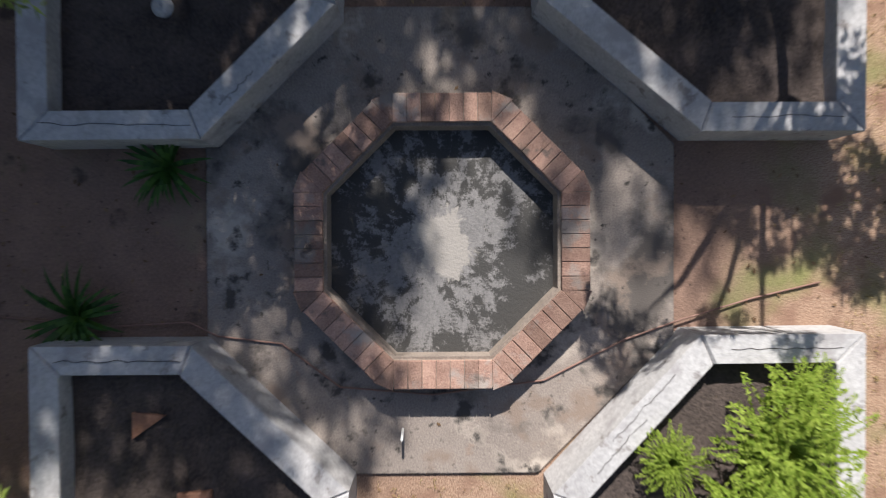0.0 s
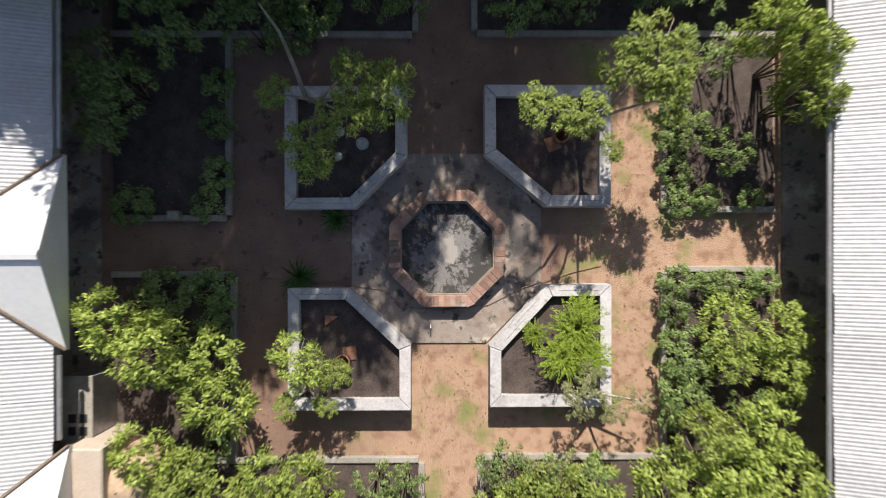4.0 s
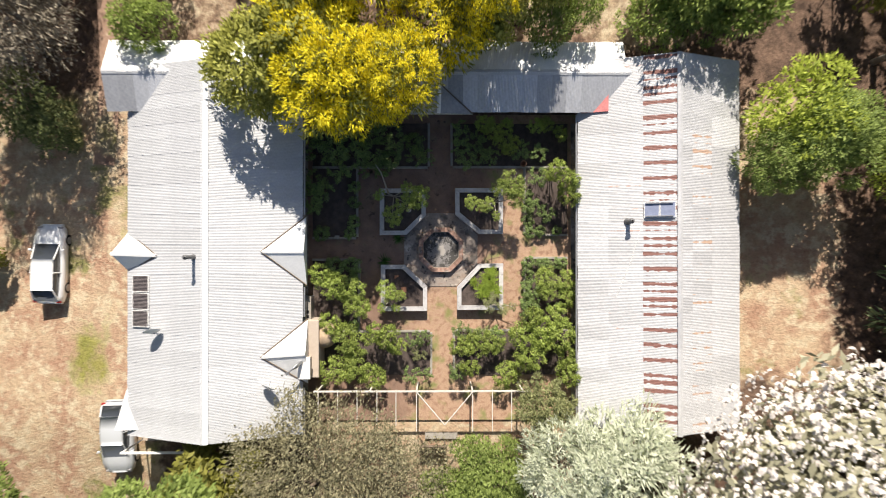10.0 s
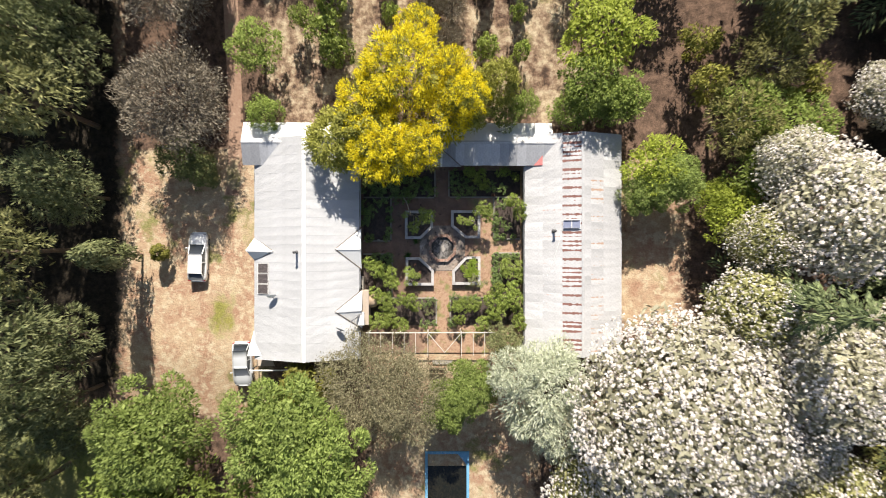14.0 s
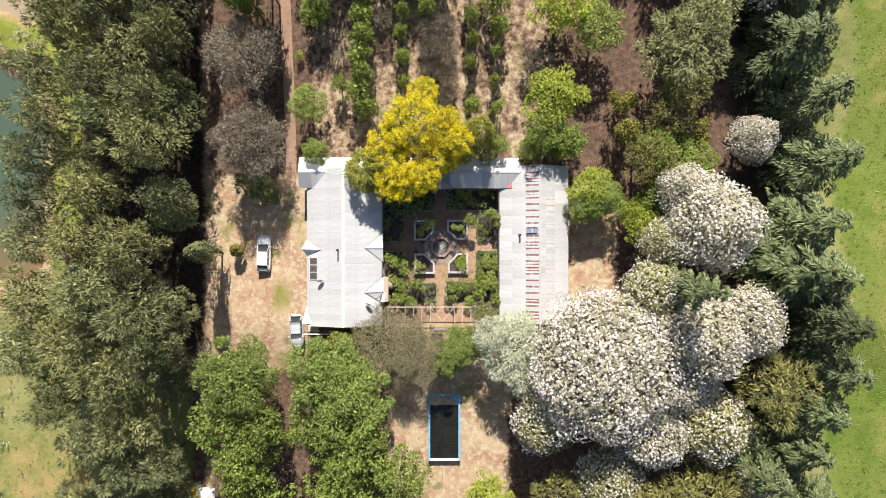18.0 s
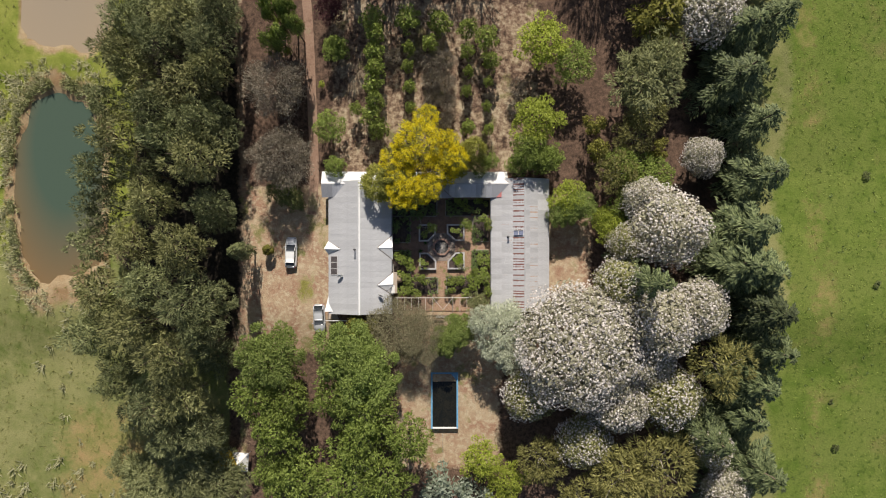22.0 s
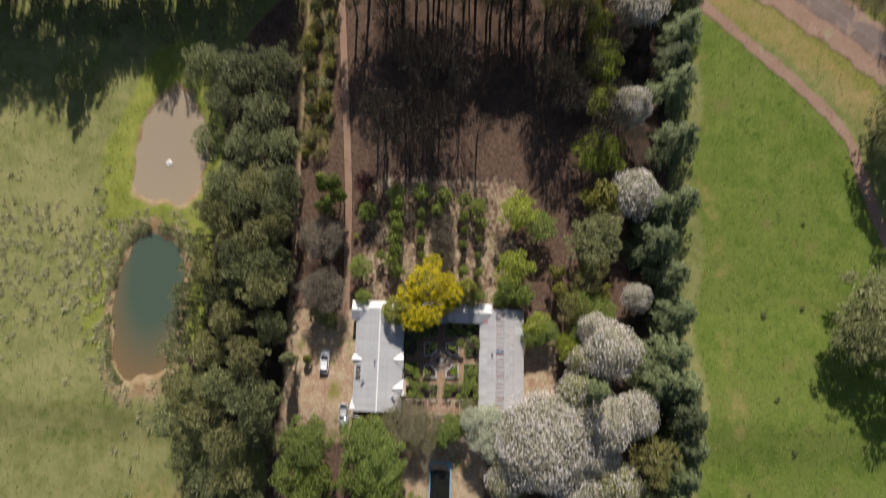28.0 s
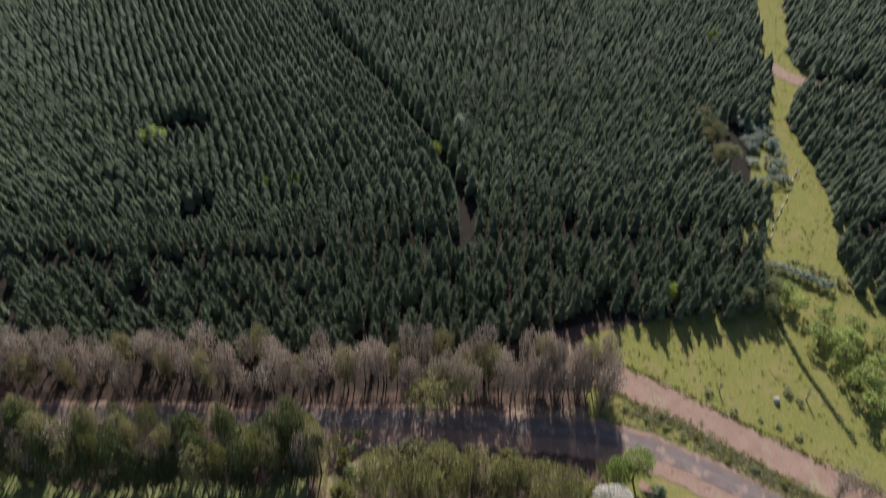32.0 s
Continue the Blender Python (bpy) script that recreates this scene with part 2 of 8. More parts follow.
def basin_mat():
    """Concrete with black stains, more of them towards the rim, and a paler middle."""
    m = mat("stained_basin", (0.15, 0.143, 0.14), (0.25, 0.236, 0.23), 2.2, 0.9, 0.4, 36)
    n, l = m.node_tree.nodes, m.node_tree.links
    p = n["Principled BSDF"]
    base = p.inputs["Base Color"].links[0].from_socket
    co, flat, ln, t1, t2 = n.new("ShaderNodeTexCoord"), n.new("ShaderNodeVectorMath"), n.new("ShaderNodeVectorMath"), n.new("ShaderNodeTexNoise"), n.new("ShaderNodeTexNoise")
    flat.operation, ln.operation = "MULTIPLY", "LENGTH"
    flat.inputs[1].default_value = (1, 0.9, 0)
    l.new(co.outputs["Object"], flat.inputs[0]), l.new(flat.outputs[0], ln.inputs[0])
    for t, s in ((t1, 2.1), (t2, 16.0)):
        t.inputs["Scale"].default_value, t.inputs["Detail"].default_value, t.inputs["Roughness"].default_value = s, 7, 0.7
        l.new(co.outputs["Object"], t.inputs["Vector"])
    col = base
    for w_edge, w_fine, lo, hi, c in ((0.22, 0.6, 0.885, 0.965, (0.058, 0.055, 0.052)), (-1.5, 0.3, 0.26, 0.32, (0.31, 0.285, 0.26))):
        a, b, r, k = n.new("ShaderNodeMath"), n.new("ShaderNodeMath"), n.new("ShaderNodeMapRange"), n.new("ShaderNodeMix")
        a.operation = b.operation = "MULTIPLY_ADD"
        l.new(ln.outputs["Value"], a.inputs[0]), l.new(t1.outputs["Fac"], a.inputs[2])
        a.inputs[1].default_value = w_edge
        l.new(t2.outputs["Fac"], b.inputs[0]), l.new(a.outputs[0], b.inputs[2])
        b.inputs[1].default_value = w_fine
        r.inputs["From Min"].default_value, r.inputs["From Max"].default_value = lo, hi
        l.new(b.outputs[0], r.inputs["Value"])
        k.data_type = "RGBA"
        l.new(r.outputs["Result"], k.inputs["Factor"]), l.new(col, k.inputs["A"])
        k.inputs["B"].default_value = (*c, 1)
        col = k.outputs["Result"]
    l.new(col, p.inputs["Base Color"])
    return m


PATH, BASIN = court_mat(), basin_mat()


def water_mat(name, deep, shallow, cx, cy, rx, ry):
    """Still water: murky at the middle, silt-coloured towards the banks."""
    m = bpy.data.materials.new(name)
    m.use_nodes = True
    n, l = m.node_tree.nodes, m.node_tree.links
    p = n["Principled BSDF"]
    p.inputs["Roughness"].default_value, p.inputs["IOR"].default_value = 0.08, 1.33
    geo, sub, length, r, k, tex = (n.new("ShaderNode" + s) for s in ("NewGeometry", "VectorMath", "VectorMath", "MapRange", "Mix", "TexNoise"))
    sub.operation, length.operation = "MULTIPLY_ADD", "LENGTH"
    sub.inputs[1].default_value, sub.inputs[2].default_value = (1 / rx, 1 / ry, 0), (-cx / rx, -cy / ry, 0)
    l.new(geo.outputs["Position"], sub.inputs[0]), l.new(sub.outputs[0], length.inputs[0])
    r.inputs["From Min"].default_value, r.inputs["From Max"].default_value = 0.45, 1.0
    l.new(length.outputs["Value"], r.inputs["Value"])
    k.data_type = "RGBA"
    k.inputs["A"].default_value, k.inputs["B"].default_value = (*deep, 1), (*shallow, 1)
    l.new(r.outputs["Result"], k.inputs["Factor"]), l.new(k.outputs["Result"], p.inputs["Base Color"])
    tex.inputs["Scale"].default_value = 1.3
    b = n.new("ShaderNodeBump")
    b.inputs["Strength"].default_value, b.inputs["Distance"].default_value = 0.08, 0.02
    l.new(geo.outputs["Position"], tex.inputs["Vector"]), l.new(tex.outputs["Fac"], b.inputs["Height"]), l.new(b.outputs["Normal"], p.inputs["Normal"])
    return m


def ground_mat():
    """Leaf litter, with grass, pasture and bare earth laid over it by the ground's own mask and broken up by noise."""
    m = bpy.data.materials.new("open_ground")
    m.use_nodes = True
    n, l = m.node_tree.nodes, m.node_tree.links
    p = n["Principled BSDF"]
    p.inputs["Roughness"].default_value, p.inputs["Specular IOR Level"].default_value = 1.0, 0.1
    pos, att, sep = n.new("ShaderNodeNewGeometry"), n.new("ShaderNodeAttribute"), n.new("ShaderNodeSeparateColor")
    att.attribute_name = "cover"
    l.new(att.outputs["Color"], sep.inputs["Color"])

    def tex(s, detail=5):
        t = n.new("ShaderNodeTexNoise")
        t.inputs["Scale"].default_value, t.inputs["Detail"].default_value, t.inputs["Roughness"].default_value = s, detail, 0.65
        l.new(pos.outputs["Position"], t.inputs["Vector"])
        return t.outputs["Fac"]

    def mr(fac, lo, hi):
        r = n.new("ShaderNodeMapRange")
        r.inputs["From Min"].default_value, r.inputs["From Max"].default_value = lo, hi
        l.new(fac, r.inputs["Value"])
        return r.outputs["Result"]

    def mix(fac, a, b):
        k = n.new("ShaderNodeMix")
        k.data_type = "RGBA"
        l.new(fac, k.inputs["Factor"])
        for s, v in ((k.inputs["A"], a), (k.inputs["B"], b)):
            if isinstance(v, tuple):
                s.default_value = (*v, 1)
            else:
                l.new(v, s)
        return k.outputs["Result"]

    def plus(a, b, w):
        k = n.new("ShaderNodeMath")
        k.operation = "MULTIPLY_ADD"
        l.new(b, k.inputs[0])
        k.inputs[1].default_value = w
        l.new(a, k.inputs[2])
        return k.outputs[0]

    n1, n2, n3, n4 = tex(0.06), tex(0.35), tex(1.6), tex(6.0, 4)
    litter = mix(mr(n3, 0.35, 0.65), (0.072, 0.049, 0.038), (0.2, 0.13, 0.095))
    field = mix(mr(n2, 0.35, 0.68), (0.108, 0.165, 0.028), (0.19, 0.235, 0.055))
    field = mix(mr(n1, 0.46, 0.6), field, (0.165, 0.205, 0.05))
    field = mix(mr(tex(0.13, 6), 0.57, 0.7), field, (0.2, 0.195, 0.065))
    field = mix(mr(n3, 0.54, 0.66), field, (0.075, 0.115, 0.022))
    pasture = mix(mr(n2, 0.38, 0.62), (0.15, 0.185, 0.05), (0.285, 0.28, 0.115))
    pasture = mix(mr(n3, 0.5, 0.64), pasture, (0.22, 0.23, 0.085))
    pasture = mix(mr(n4, 0.58, 0.7), pasture, (0.1, 0.115, 0.04))
    pasture = mix(mr(n1, 0.45, 0.63), pasture, (0.29, 0.28, 0.12))
    pasture = mix(mr(tex(0.16, 6), 0.54, 0.62), pasture, (0.2, 0.21, 0.08))
    earth = mix(mr(n2, 0.4, 0.6), (0.36, 0.22, 0.15), (0.47, 0.36, 0.24))
    earth = mix(mr(n3, 0.48, 0.62), earth, (0.53, 0.44, 0.31))
    earth = mix(mr(tex(0.22, 6), 0.57, 0.64), earth, (0.23, 0.22, 0.09))
    earth = mix(mr(n4, 0.55, 0.75), earth, (0.3, 0.2, 0.14))
    col = litter
    rough = mix(mr(n3, 0.35, 0.65), (0.17, 0.175, 0.042), (0.28, 0.26, 0.08))
    rough = mix(mr(tex(0.12, 6), 0.5, 0.64), rough, (0.27, 0.225, 0.085))
    for chan, c in ((sep.outputs["Blue"], earth), (sep.outputs["Green"], pasture), (sep.outputs["Red"], field), (att.outputs["Alpha"], rough)):
        col = mix(mr(plus(plus(chan, n3, 0.5), n2, 0.5), 0.9, 1.1), col, c)
    spots, split = n.new("ShaderNodeAttribute"), n.new("ShaderNodeSeparateColor")
    spots.attribute_name = "patches"
    l.new(spots.outputs["Color"], split.inputs["Color"])
    lush = mix(mr(n2, 0.35, 0.65), (0.18, 0.22, 0.04), (0.295, 0.31, 0.075))
    dry = mix(mr(n2, 0.35, 0.65), (0.27, 0.25, 0.085), (0.38, 0.27, 0.125))
    mud = mix(mr(n2, 0.35, 0.65), (0.3, 0.195, 0.105), (0.42, 0.33, 0.205))
    for chan, c in ((split.outputs["Blue"], lush), (split.outputs["Green"], dry), (split.outputs["Red"], mud)):
        col = mix(mr(plus(plus(chan, n3, 0.5), n2, 0.5), 0.85, 1.2), col, c)
    # near-black needle floor, which also carries tree shade painted into the ground
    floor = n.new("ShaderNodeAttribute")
    floor.attribute_name = "needle_shade"
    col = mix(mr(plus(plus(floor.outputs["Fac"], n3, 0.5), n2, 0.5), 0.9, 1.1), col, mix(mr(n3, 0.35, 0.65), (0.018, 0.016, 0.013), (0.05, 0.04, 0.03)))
    dark = n.new("ShaderNodeHueSaturation")
    l.new(col, dark.inputs["Color"]), l.new(mr_to(n, l, n4, 0.72, 1.22), dark.inputs["Value"])
    l.new(dark.outputs["Color"], p.inputs["Base Color"])
    b = n.new("ShaderNodeBump")
    b.inputs["Strength"].default_value, b.inputs["Distance"].default_value = 0.6, 0.12
    l.new(n4, b.inputs["Height"]), l.new(b.outputs["Normal"], p.inputs["Normal"])
    return m


def mr_to(n, l, fac, lo, hi):
    r = n.new("ShaderNodeMapRange")
    r.inputs["From Min"].default_value, r.inputs["From Max"].default_value = 0.3, 0.7
    r.inputs["To Min"].default_value, r.inputs["To Max"].default_value = lo, hi
    l.new(fac, r.inputs["Value"])
    return r.outputs["Result"]


# ---- mesh building ----
class Geo:
    """Vertices and faces gathered from simple solids, to become one mesh."""

    def __init__(self):
        self.v, self.f = [], []

    def add(self, verts, faces):
        k = len(self.v)
        self.v += [tuple(p) for p in verts]
        self.f += [tuple(i + k for i in f) for f in faces]
        return self

    def box(self, x0, y0, z0, x1, y1, z1, bevel=0.0):
        b = min(bevel, (x1 - x0) / 3, (y1 - y0) / 3)
        if b <= 0:
            v = [(x, y, z) for z in (z0, z1) for x, y in ((x0, y0), (x1, y0), (x1, y1), (x0, y1))]
            return self.add(v, [(3, 2, 1, 0), (4, 5, 6, 7)] + [(i, (i + 1) % 4, 4 + (i + 1) % 4, 4 + i) for i in range(4)])
        v = [(x, y, z) for z in (z0, z1 - b) for x, y in ((x0, y0), (x1, y0), (x1, y1), (x0, y1))]
        v += [(x, y, z1) for x, y in ((x0 + b, y0 + b), (x1 - b, y0 + b), (x1 - b, y1 - b), (x0 + b, y1 - b))]
        side = [(k + i, k + (i + 1) % 4, k + 4 + (i + 1) % 4, k + 4 + i) for k in (0, 4) for i in range(4)]
        return self.add(v, [(3, 2, 1, 0), (8, 9, 10, 11)] + side)

    def prism(self, ring, z0, z1, bevel=0.0):
        """A prism over a counter-clockwise outline; bevel: the top edge, cut back towards the centre."""
        n = len(ring)
        cx, cy = sum(p[0] for p in ring) / n, sum(p[1] for p in ring) / n
        v = [(x, y, z0) for x, y in ring] + [(x, y, z1 - bevel) for x, y in ring]
        f = [(i, (i + 1) % n, n + (i + 1) % n, n + i) for i in range(n)]
        top = n
        if bevel:
            for x, y in ring:
                d = math.hypot(x - cx, y - cy) or 1
                v.append((x - (x - cx) / d * bevel, y - (y - cy) / d * bevel, z1))
            f += [(n + i, n + (i + 1) % n, 2 * n + (i + 1) % n, 2 * n + i) for i in range(n)]
            top = 2 * n
        f += [tuple(range(n - 1, -1, -1)), tuple(range(top, top + n))]
        return self.add(v, f)

    def tube(self, points, radii, sides=6, close=True):
        pts = [Vector(p) for p in points]
        v, f = [], []
        for i, p in enumerate(pts):
            d = (pts[min(i + 1, len(pts) - 1)] - pts[max(i - 1, 0)]).normalized()
            a = d.orthogonal().normalized()
            b = d.cross(a)
            r = radii[i] if isinstance(radii, (list, tuple)) else radii
            v += [p + (a * math.cos(2 * math.pi * j / sides) + b * math.sin(2 * math.pi * j / sides)) * r for j in range(sides)]
        for i in range(len(pts) - 1):
            f += [(i * sides + j, i * sides + (j + 1) % sides, (i + 1) * sides + (j + 1) % sides, (i + 1) * sides + j) for j in range(sides)]
        if close:
            f += [tuple(range(sides - 1, -1, -1)), tuple(range((len(pts) - 1) * sides, len(pts) * sides))]
        return self.add(v, f)

    def lathe(self, profile, sides=24, at=(0, 0, 0)):
        """A solid of revolution from (radius, height) pairs."""
        v = [(at[0] + r * math.cos(2 * math.pi * j / sides), at[1] + r * math.sin(2 * math.pi * j / sides), at[2] + z) for r, z in profile for j in range(sides)]
        f = [(i * sides + j, i * sides + (j + 1) % sides, (i + 1) * sides + (j + 1) % sides, (i + 1) * sides + j) for i in range(len(profile) - 1) for j in range(sides)]
        return self.add(v, f)

    def mesh(self, name, smooth=False):
        me = bpy.data.meshes.new(name)
        me.from_pydata(self.v, [], self.f)
        if smooth:
            me.shade_smooth()
        return me


def array_mesh(name, verts, quads):
    """A mesh from numpy arrays of corners and faces of one size."""
    me = bpy.data.meshes.new(name)
    n, k = quads.shape
    me.vertices.add(len(verts)), me.loops.add(n * k), me.polygons.add(n)
    me.vertices.foreach_set("co", np.ascontiguousarray(verts, np.float32).ravel())
    me.loops.foreach_set("vertex_index", np.ascontiguousarray(quads, np.int32).ravel())
    me.polygons.foreach_set("loop_start", np.arange(0, n * k, k, dtype=np.int32))
    me.update(calc_edges=True)
    return me


def part(name, geo, material, parent=None, label="", smooth=False):
    """One mesh object, under a thing or a part."""
    me = geo.mesh(name, smooth) if isinstance(geo, Geo) else geo
    if not me.materials:
        me.materials.append(material)
    ob = new(name, me)
    if parent:
        ob.parent = parent
    if label:
        tagged(ob, label)
    return ob


def thing(name, label, category, m=None, group="", kind=""):
    ob = new(name)
    ob.empty_display_size = 0.2
    if m is not None:
        ob.matrix_world = m
    return tagged(ob, label, category, group, kind)


def solid(name, geo, material, label, category="", kind="", group="", smooth=False):
    return tagged(part(name, geo, material, None, "", smooth), label, category, group, kind)


# ---- the lie of the land ----
def soft(a, b, v):
    u = np.clip((np.asarray(v, float) - a) / (b - a), 0, 1)
    return u * u * (3 - 2 * u)


POND_LOW, POND_HIGH = (-60.6, 9.6, 7.0, 15.0, -8.15), (-59.0, 44.0, 7.9, 12.8, -7.55)


def pond_reach(x, y, pond):
    """Below 1 inside the pond's outline."""
    cx, cy, rx, ry, _ = pond
    u, v = (x - cx) / rx, (y - cy) / ry
    if pond is POND_HIGH:
        u = u * (1 + 0.6 * np.clip(v, 0, 1)) + 0.05 * np.clip(v, 0, 1)
    w = 0.05 * np.sin(5 * np.arctan2(v, u) + cx) + 0.03 * np.sin(11 * np.arctan2(v, u))
    return (np.abs(u) ** 3 + np.abs(v) ** 3) ** (1 / 3) + w


def land(x, y):
    x, y = np.asarray(x, float), np.asarray(y, float)
    across = np.interp(x, [-600, -75, -60, -21, -13, 14, 60, 90, 600], [-12, -8.4, -8, -2, 0, 0, 3, 3.5, 12])
    along = np.interp(y, [-900, -60, -27, -18, -10, 11, 95, 150, 420, 800, 3000], [-12, -4.5, -2.4, -1.8, 0, 0, 7.5, 12, 32, 40, 60])
    along = np.where(along > 0, along * (1 - 0.75 * (1 - soft(-55, -38, x)) * (1 - soft(75, 110, y))), along)
    z = across + along
    for pond in (POND_LOW, POND_HIGH):
        d = pond_reach(x, y, pond)
        z = np.where(d < 1, pond[4] - 1.3 * (1 - soft(0.7, 1.0, d)) - 0.02, z + (np.maximum(pond[4] + 0.3, np.minimum(z, pond[4] + 0.6)) - z) * (1 - soft(1.0, 1.7, d)))
    return z


def ground_z(x, y):
    return float(land(x, y))


def box_in(x, y, x0, x1, y0, y1, edge=1.5):
    return soft(x0 - edge, x0 + edge, x) * (1 - soft(x1 - edge, x1 + edge, x)) * soft(y0 - edge, y0 + edge, y) * (1 - soft(y1 - edge, y1 + edge, y))


GLADE_Y = [110, 125, 140, 159, 190, 210, 236, 268, 295, 350, 420]
GLADE_X = [97, 107, 108, 111, 123, 127, 132, 148, 152, 168, 190]
GLADE_HALF = [26, 17, 14, 12, 11, 9, 5, 8, 7, 9, 9]


def build_ground():
    def lines(lo, hi, far_lo, far_hi, step):
        out, s = list(np.arange(lo, hi + 0.01, step)), step
        while out[-1] < far_hi:
            s *= 1.25
            out.append(out[-1] + s)
        s = step
        while out[0] > far_lo:
            s *= 1.25
            out.insert(0, out[0] - s)
        return np.array(out)

    xs, ys = lines(-130, 130, -2500, 2500, 1.3), lines(-60, 170, -2500, 3200, 1.3)
    gx, gy = np.meshgrid(xs, ys)
    nx, ny = len(xs), len(ys)
    gz = land(gx, gy)
    # the garden is a shelf of its own, a hand below its paths
    gz = np.where((np.abs(gx) < 7.9) & (gy > -9.4) & (gy < 7.6), -0.12, gz)
    v = np.stack([gx, gy, gz], -1).reshape(-1, 3)
    i = np.arange(nx * ny).reshape(ny, nx)
    q = np.stack([i[:-1, :-1], i[:-1, 1:], i[1:, 1:], i[1:, :-1]], -1).reshape(-1, 4)
    me = array_mesh("ground", v, q)
    me.shade_smooth()
    x, y = gx, gy
    wob = 2.0 * np.sin(x * 0.13 + 1) + 1.5 * np.sin(y * 0.21)
    road_n = np.interp(x, [48, 57, 66, 77, 82], [73, 66, 58, 48, 30])
    field = soft(46, 55, x + 0.8 * wob) * np.where(x < 83, 1 - soft(-1, 3, y - road_n), (1 - soft(0, 6, x - 83)) * (y < 28))
    west_edge = np.interp(y, [-60, -34, -24, -17, -8, 0, 30, 60, 75, 90], [-34, -34, -32, -33, -45, -52, -51, -47, -34, -33])
    pasture = (1 - soft(-2, 2, x - west_edge + 0.5 * wob)) * (1 - soft(61 + 14 * (x < -34), 70 + 14 * (x < -34), y + wob))
    verge = soft(30, 40, x) * soft(66, 74, y + 0.5 * (x - 50)) * (1 - soft(118, 126, y - 0.25 * (x - 40)))
    strip = np.interp(y, GLADE_Y, GLADE_X)
    glade = (1 - soft(3, 8, np.abs(x - strip) - np.interp(y, GLADE_Y, GLADE_HALF))) * soft(112, 122, y)
    field = np.clip(field, 0, 1)
    pasture = np.clip(pasture + 0.7 * soft(41, 46, x + 0.5 * wob) * (y < 75), 0, 1) * (1 - soft(104, 112, y) * (1 - soft(28, 42, x)))
    earth = box_in(x, y, -31, -16, -16, 9, 2) + 0.7 * box_in(x, y, 15, 22.5, -8, 9, 2) + box_in(x, y, -17, 15, 10, 36, 2) * 0.5
    earth += box_in(x, y, -7, 9, -34, -8.5, 2) * 0.85 + box_in(x, y, -14, -10, -60, -14, 1.5) * 0.7
    earth += (1 - soft(0.4, 1.6, np.abs(x - np.interp(y, [-60, 45, 90], [-31, -30.5, -29])))) * 0.6 * (1 - soft(80, 90, y))
    pasture = np.clip(pasture + 0.2 * soft(99, 103, y) * (1 - soft(109, 113, y)) * (x < 42), 0, 1)
    earth += 0.2 * box_in(x, y, -18, 34, 36, 66, 6) + 0.5 * box_in(x, y, -40, 45, 84, 100, 4)
    att = me.color_attributes.new("cover", "FLOAT_COLOR", "POINT")
    c = np.ones((nx * ny, 4), np.float32)
    c[:, 0], c[:, 1], c[:, 2], c[:, 3] = (np.clip(k, 0, 1).ravel() for k in (field, pasture, earth, verge + glade * (y < 420) + 0.48 * box_in(x, y, -34, -22.5, 38, 90, 2) + 0.62 * np.exp(-((x + 20.5) / 2.6) ** 2 - ((y + 6.2) / 3.4) ** 2) + 0.5 * np.exp(-((x + 17.6) / 1.2) ** 2 - ((y - 1.0) / 5.0) ** 2) + 0.5 * np.exp(-((x - 17.5) / 1.6) ** 2 - ((y + 1.0) / 3.0) ** 2)))
    att.data.foreach_set("color", c.ravel())
    # mud round the dams, dry strips along the field and below the belt, lush grass by the water
    low, high = pond_reach(x, y, POND_LOW), pond_reach(x, y, POND_HIGH)
    mud = (1 - soft(1.1, 1.3 + 0.2 * (1 - soft(-8, 6, y)), low)) + 0.8 * (1 - soft(1.02, 1.16, high))
    dry = np.exp(-((x + 0.4 * wob - np.interp(y, [-60, -20, 12, 28, 62], [57, 56, 55, 52, 50])) / 3.4) ** 2) * (1 - soft(60, 66, y)) * (0.4 + 0.12 * np.sin(y * 0.31 + 1) * np.sin(y * 0.13))
    dry += 0.62 * box_in(x, y, -64, -40, -75, -24, 7) + 0.3 * box_in(x, y, -130, -84, -70, 60, 9)
    bank = y - np.interp(x, [45, 49, 56, 64, 74, 78, 90], [77, 72.7, 66.4, 60.4, 51.6, 47.4, 38])
    dry += 0.55 * soft(1, 2.5, bank) * (1 - soft(10, 13, bank)) * soft(45, 49, x) * (1 - soft(88, 94, x))
    lush = (1 - soft(1.5, 2.3, np.minimum(low, high))) * (x < -44) * 0.95 * soft(-6, 6, y)
    more = me.color_attributes.new("patches", "FLOAT_COLOR", "POINT")
    c = np.ones((nx * ny, 4), np.float32)
    c[:, 0], c[:, 1], c[:, 2] = (np.clip(k, 0, 1).ravel() for k in (mud, dry, lush))
    more.data.foreach_set("color", c.ravel())
    # needle floor under the plantation, leaf mould and painted shade under other trees
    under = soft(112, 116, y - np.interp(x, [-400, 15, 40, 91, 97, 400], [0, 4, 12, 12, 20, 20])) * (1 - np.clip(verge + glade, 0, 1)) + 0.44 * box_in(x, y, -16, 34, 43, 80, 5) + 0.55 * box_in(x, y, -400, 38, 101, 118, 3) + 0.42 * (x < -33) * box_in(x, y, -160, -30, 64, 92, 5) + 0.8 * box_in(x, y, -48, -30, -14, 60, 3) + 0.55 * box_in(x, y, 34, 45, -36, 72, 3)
    me.attributes.new("needle_shade", "FLOAT", "POINT").data.foreach_set("value", np.clip(under, 0, 1).ravel().astype(np.float32))
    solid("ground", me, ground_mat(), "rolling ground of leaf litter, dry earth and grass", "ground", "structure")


build_ground()


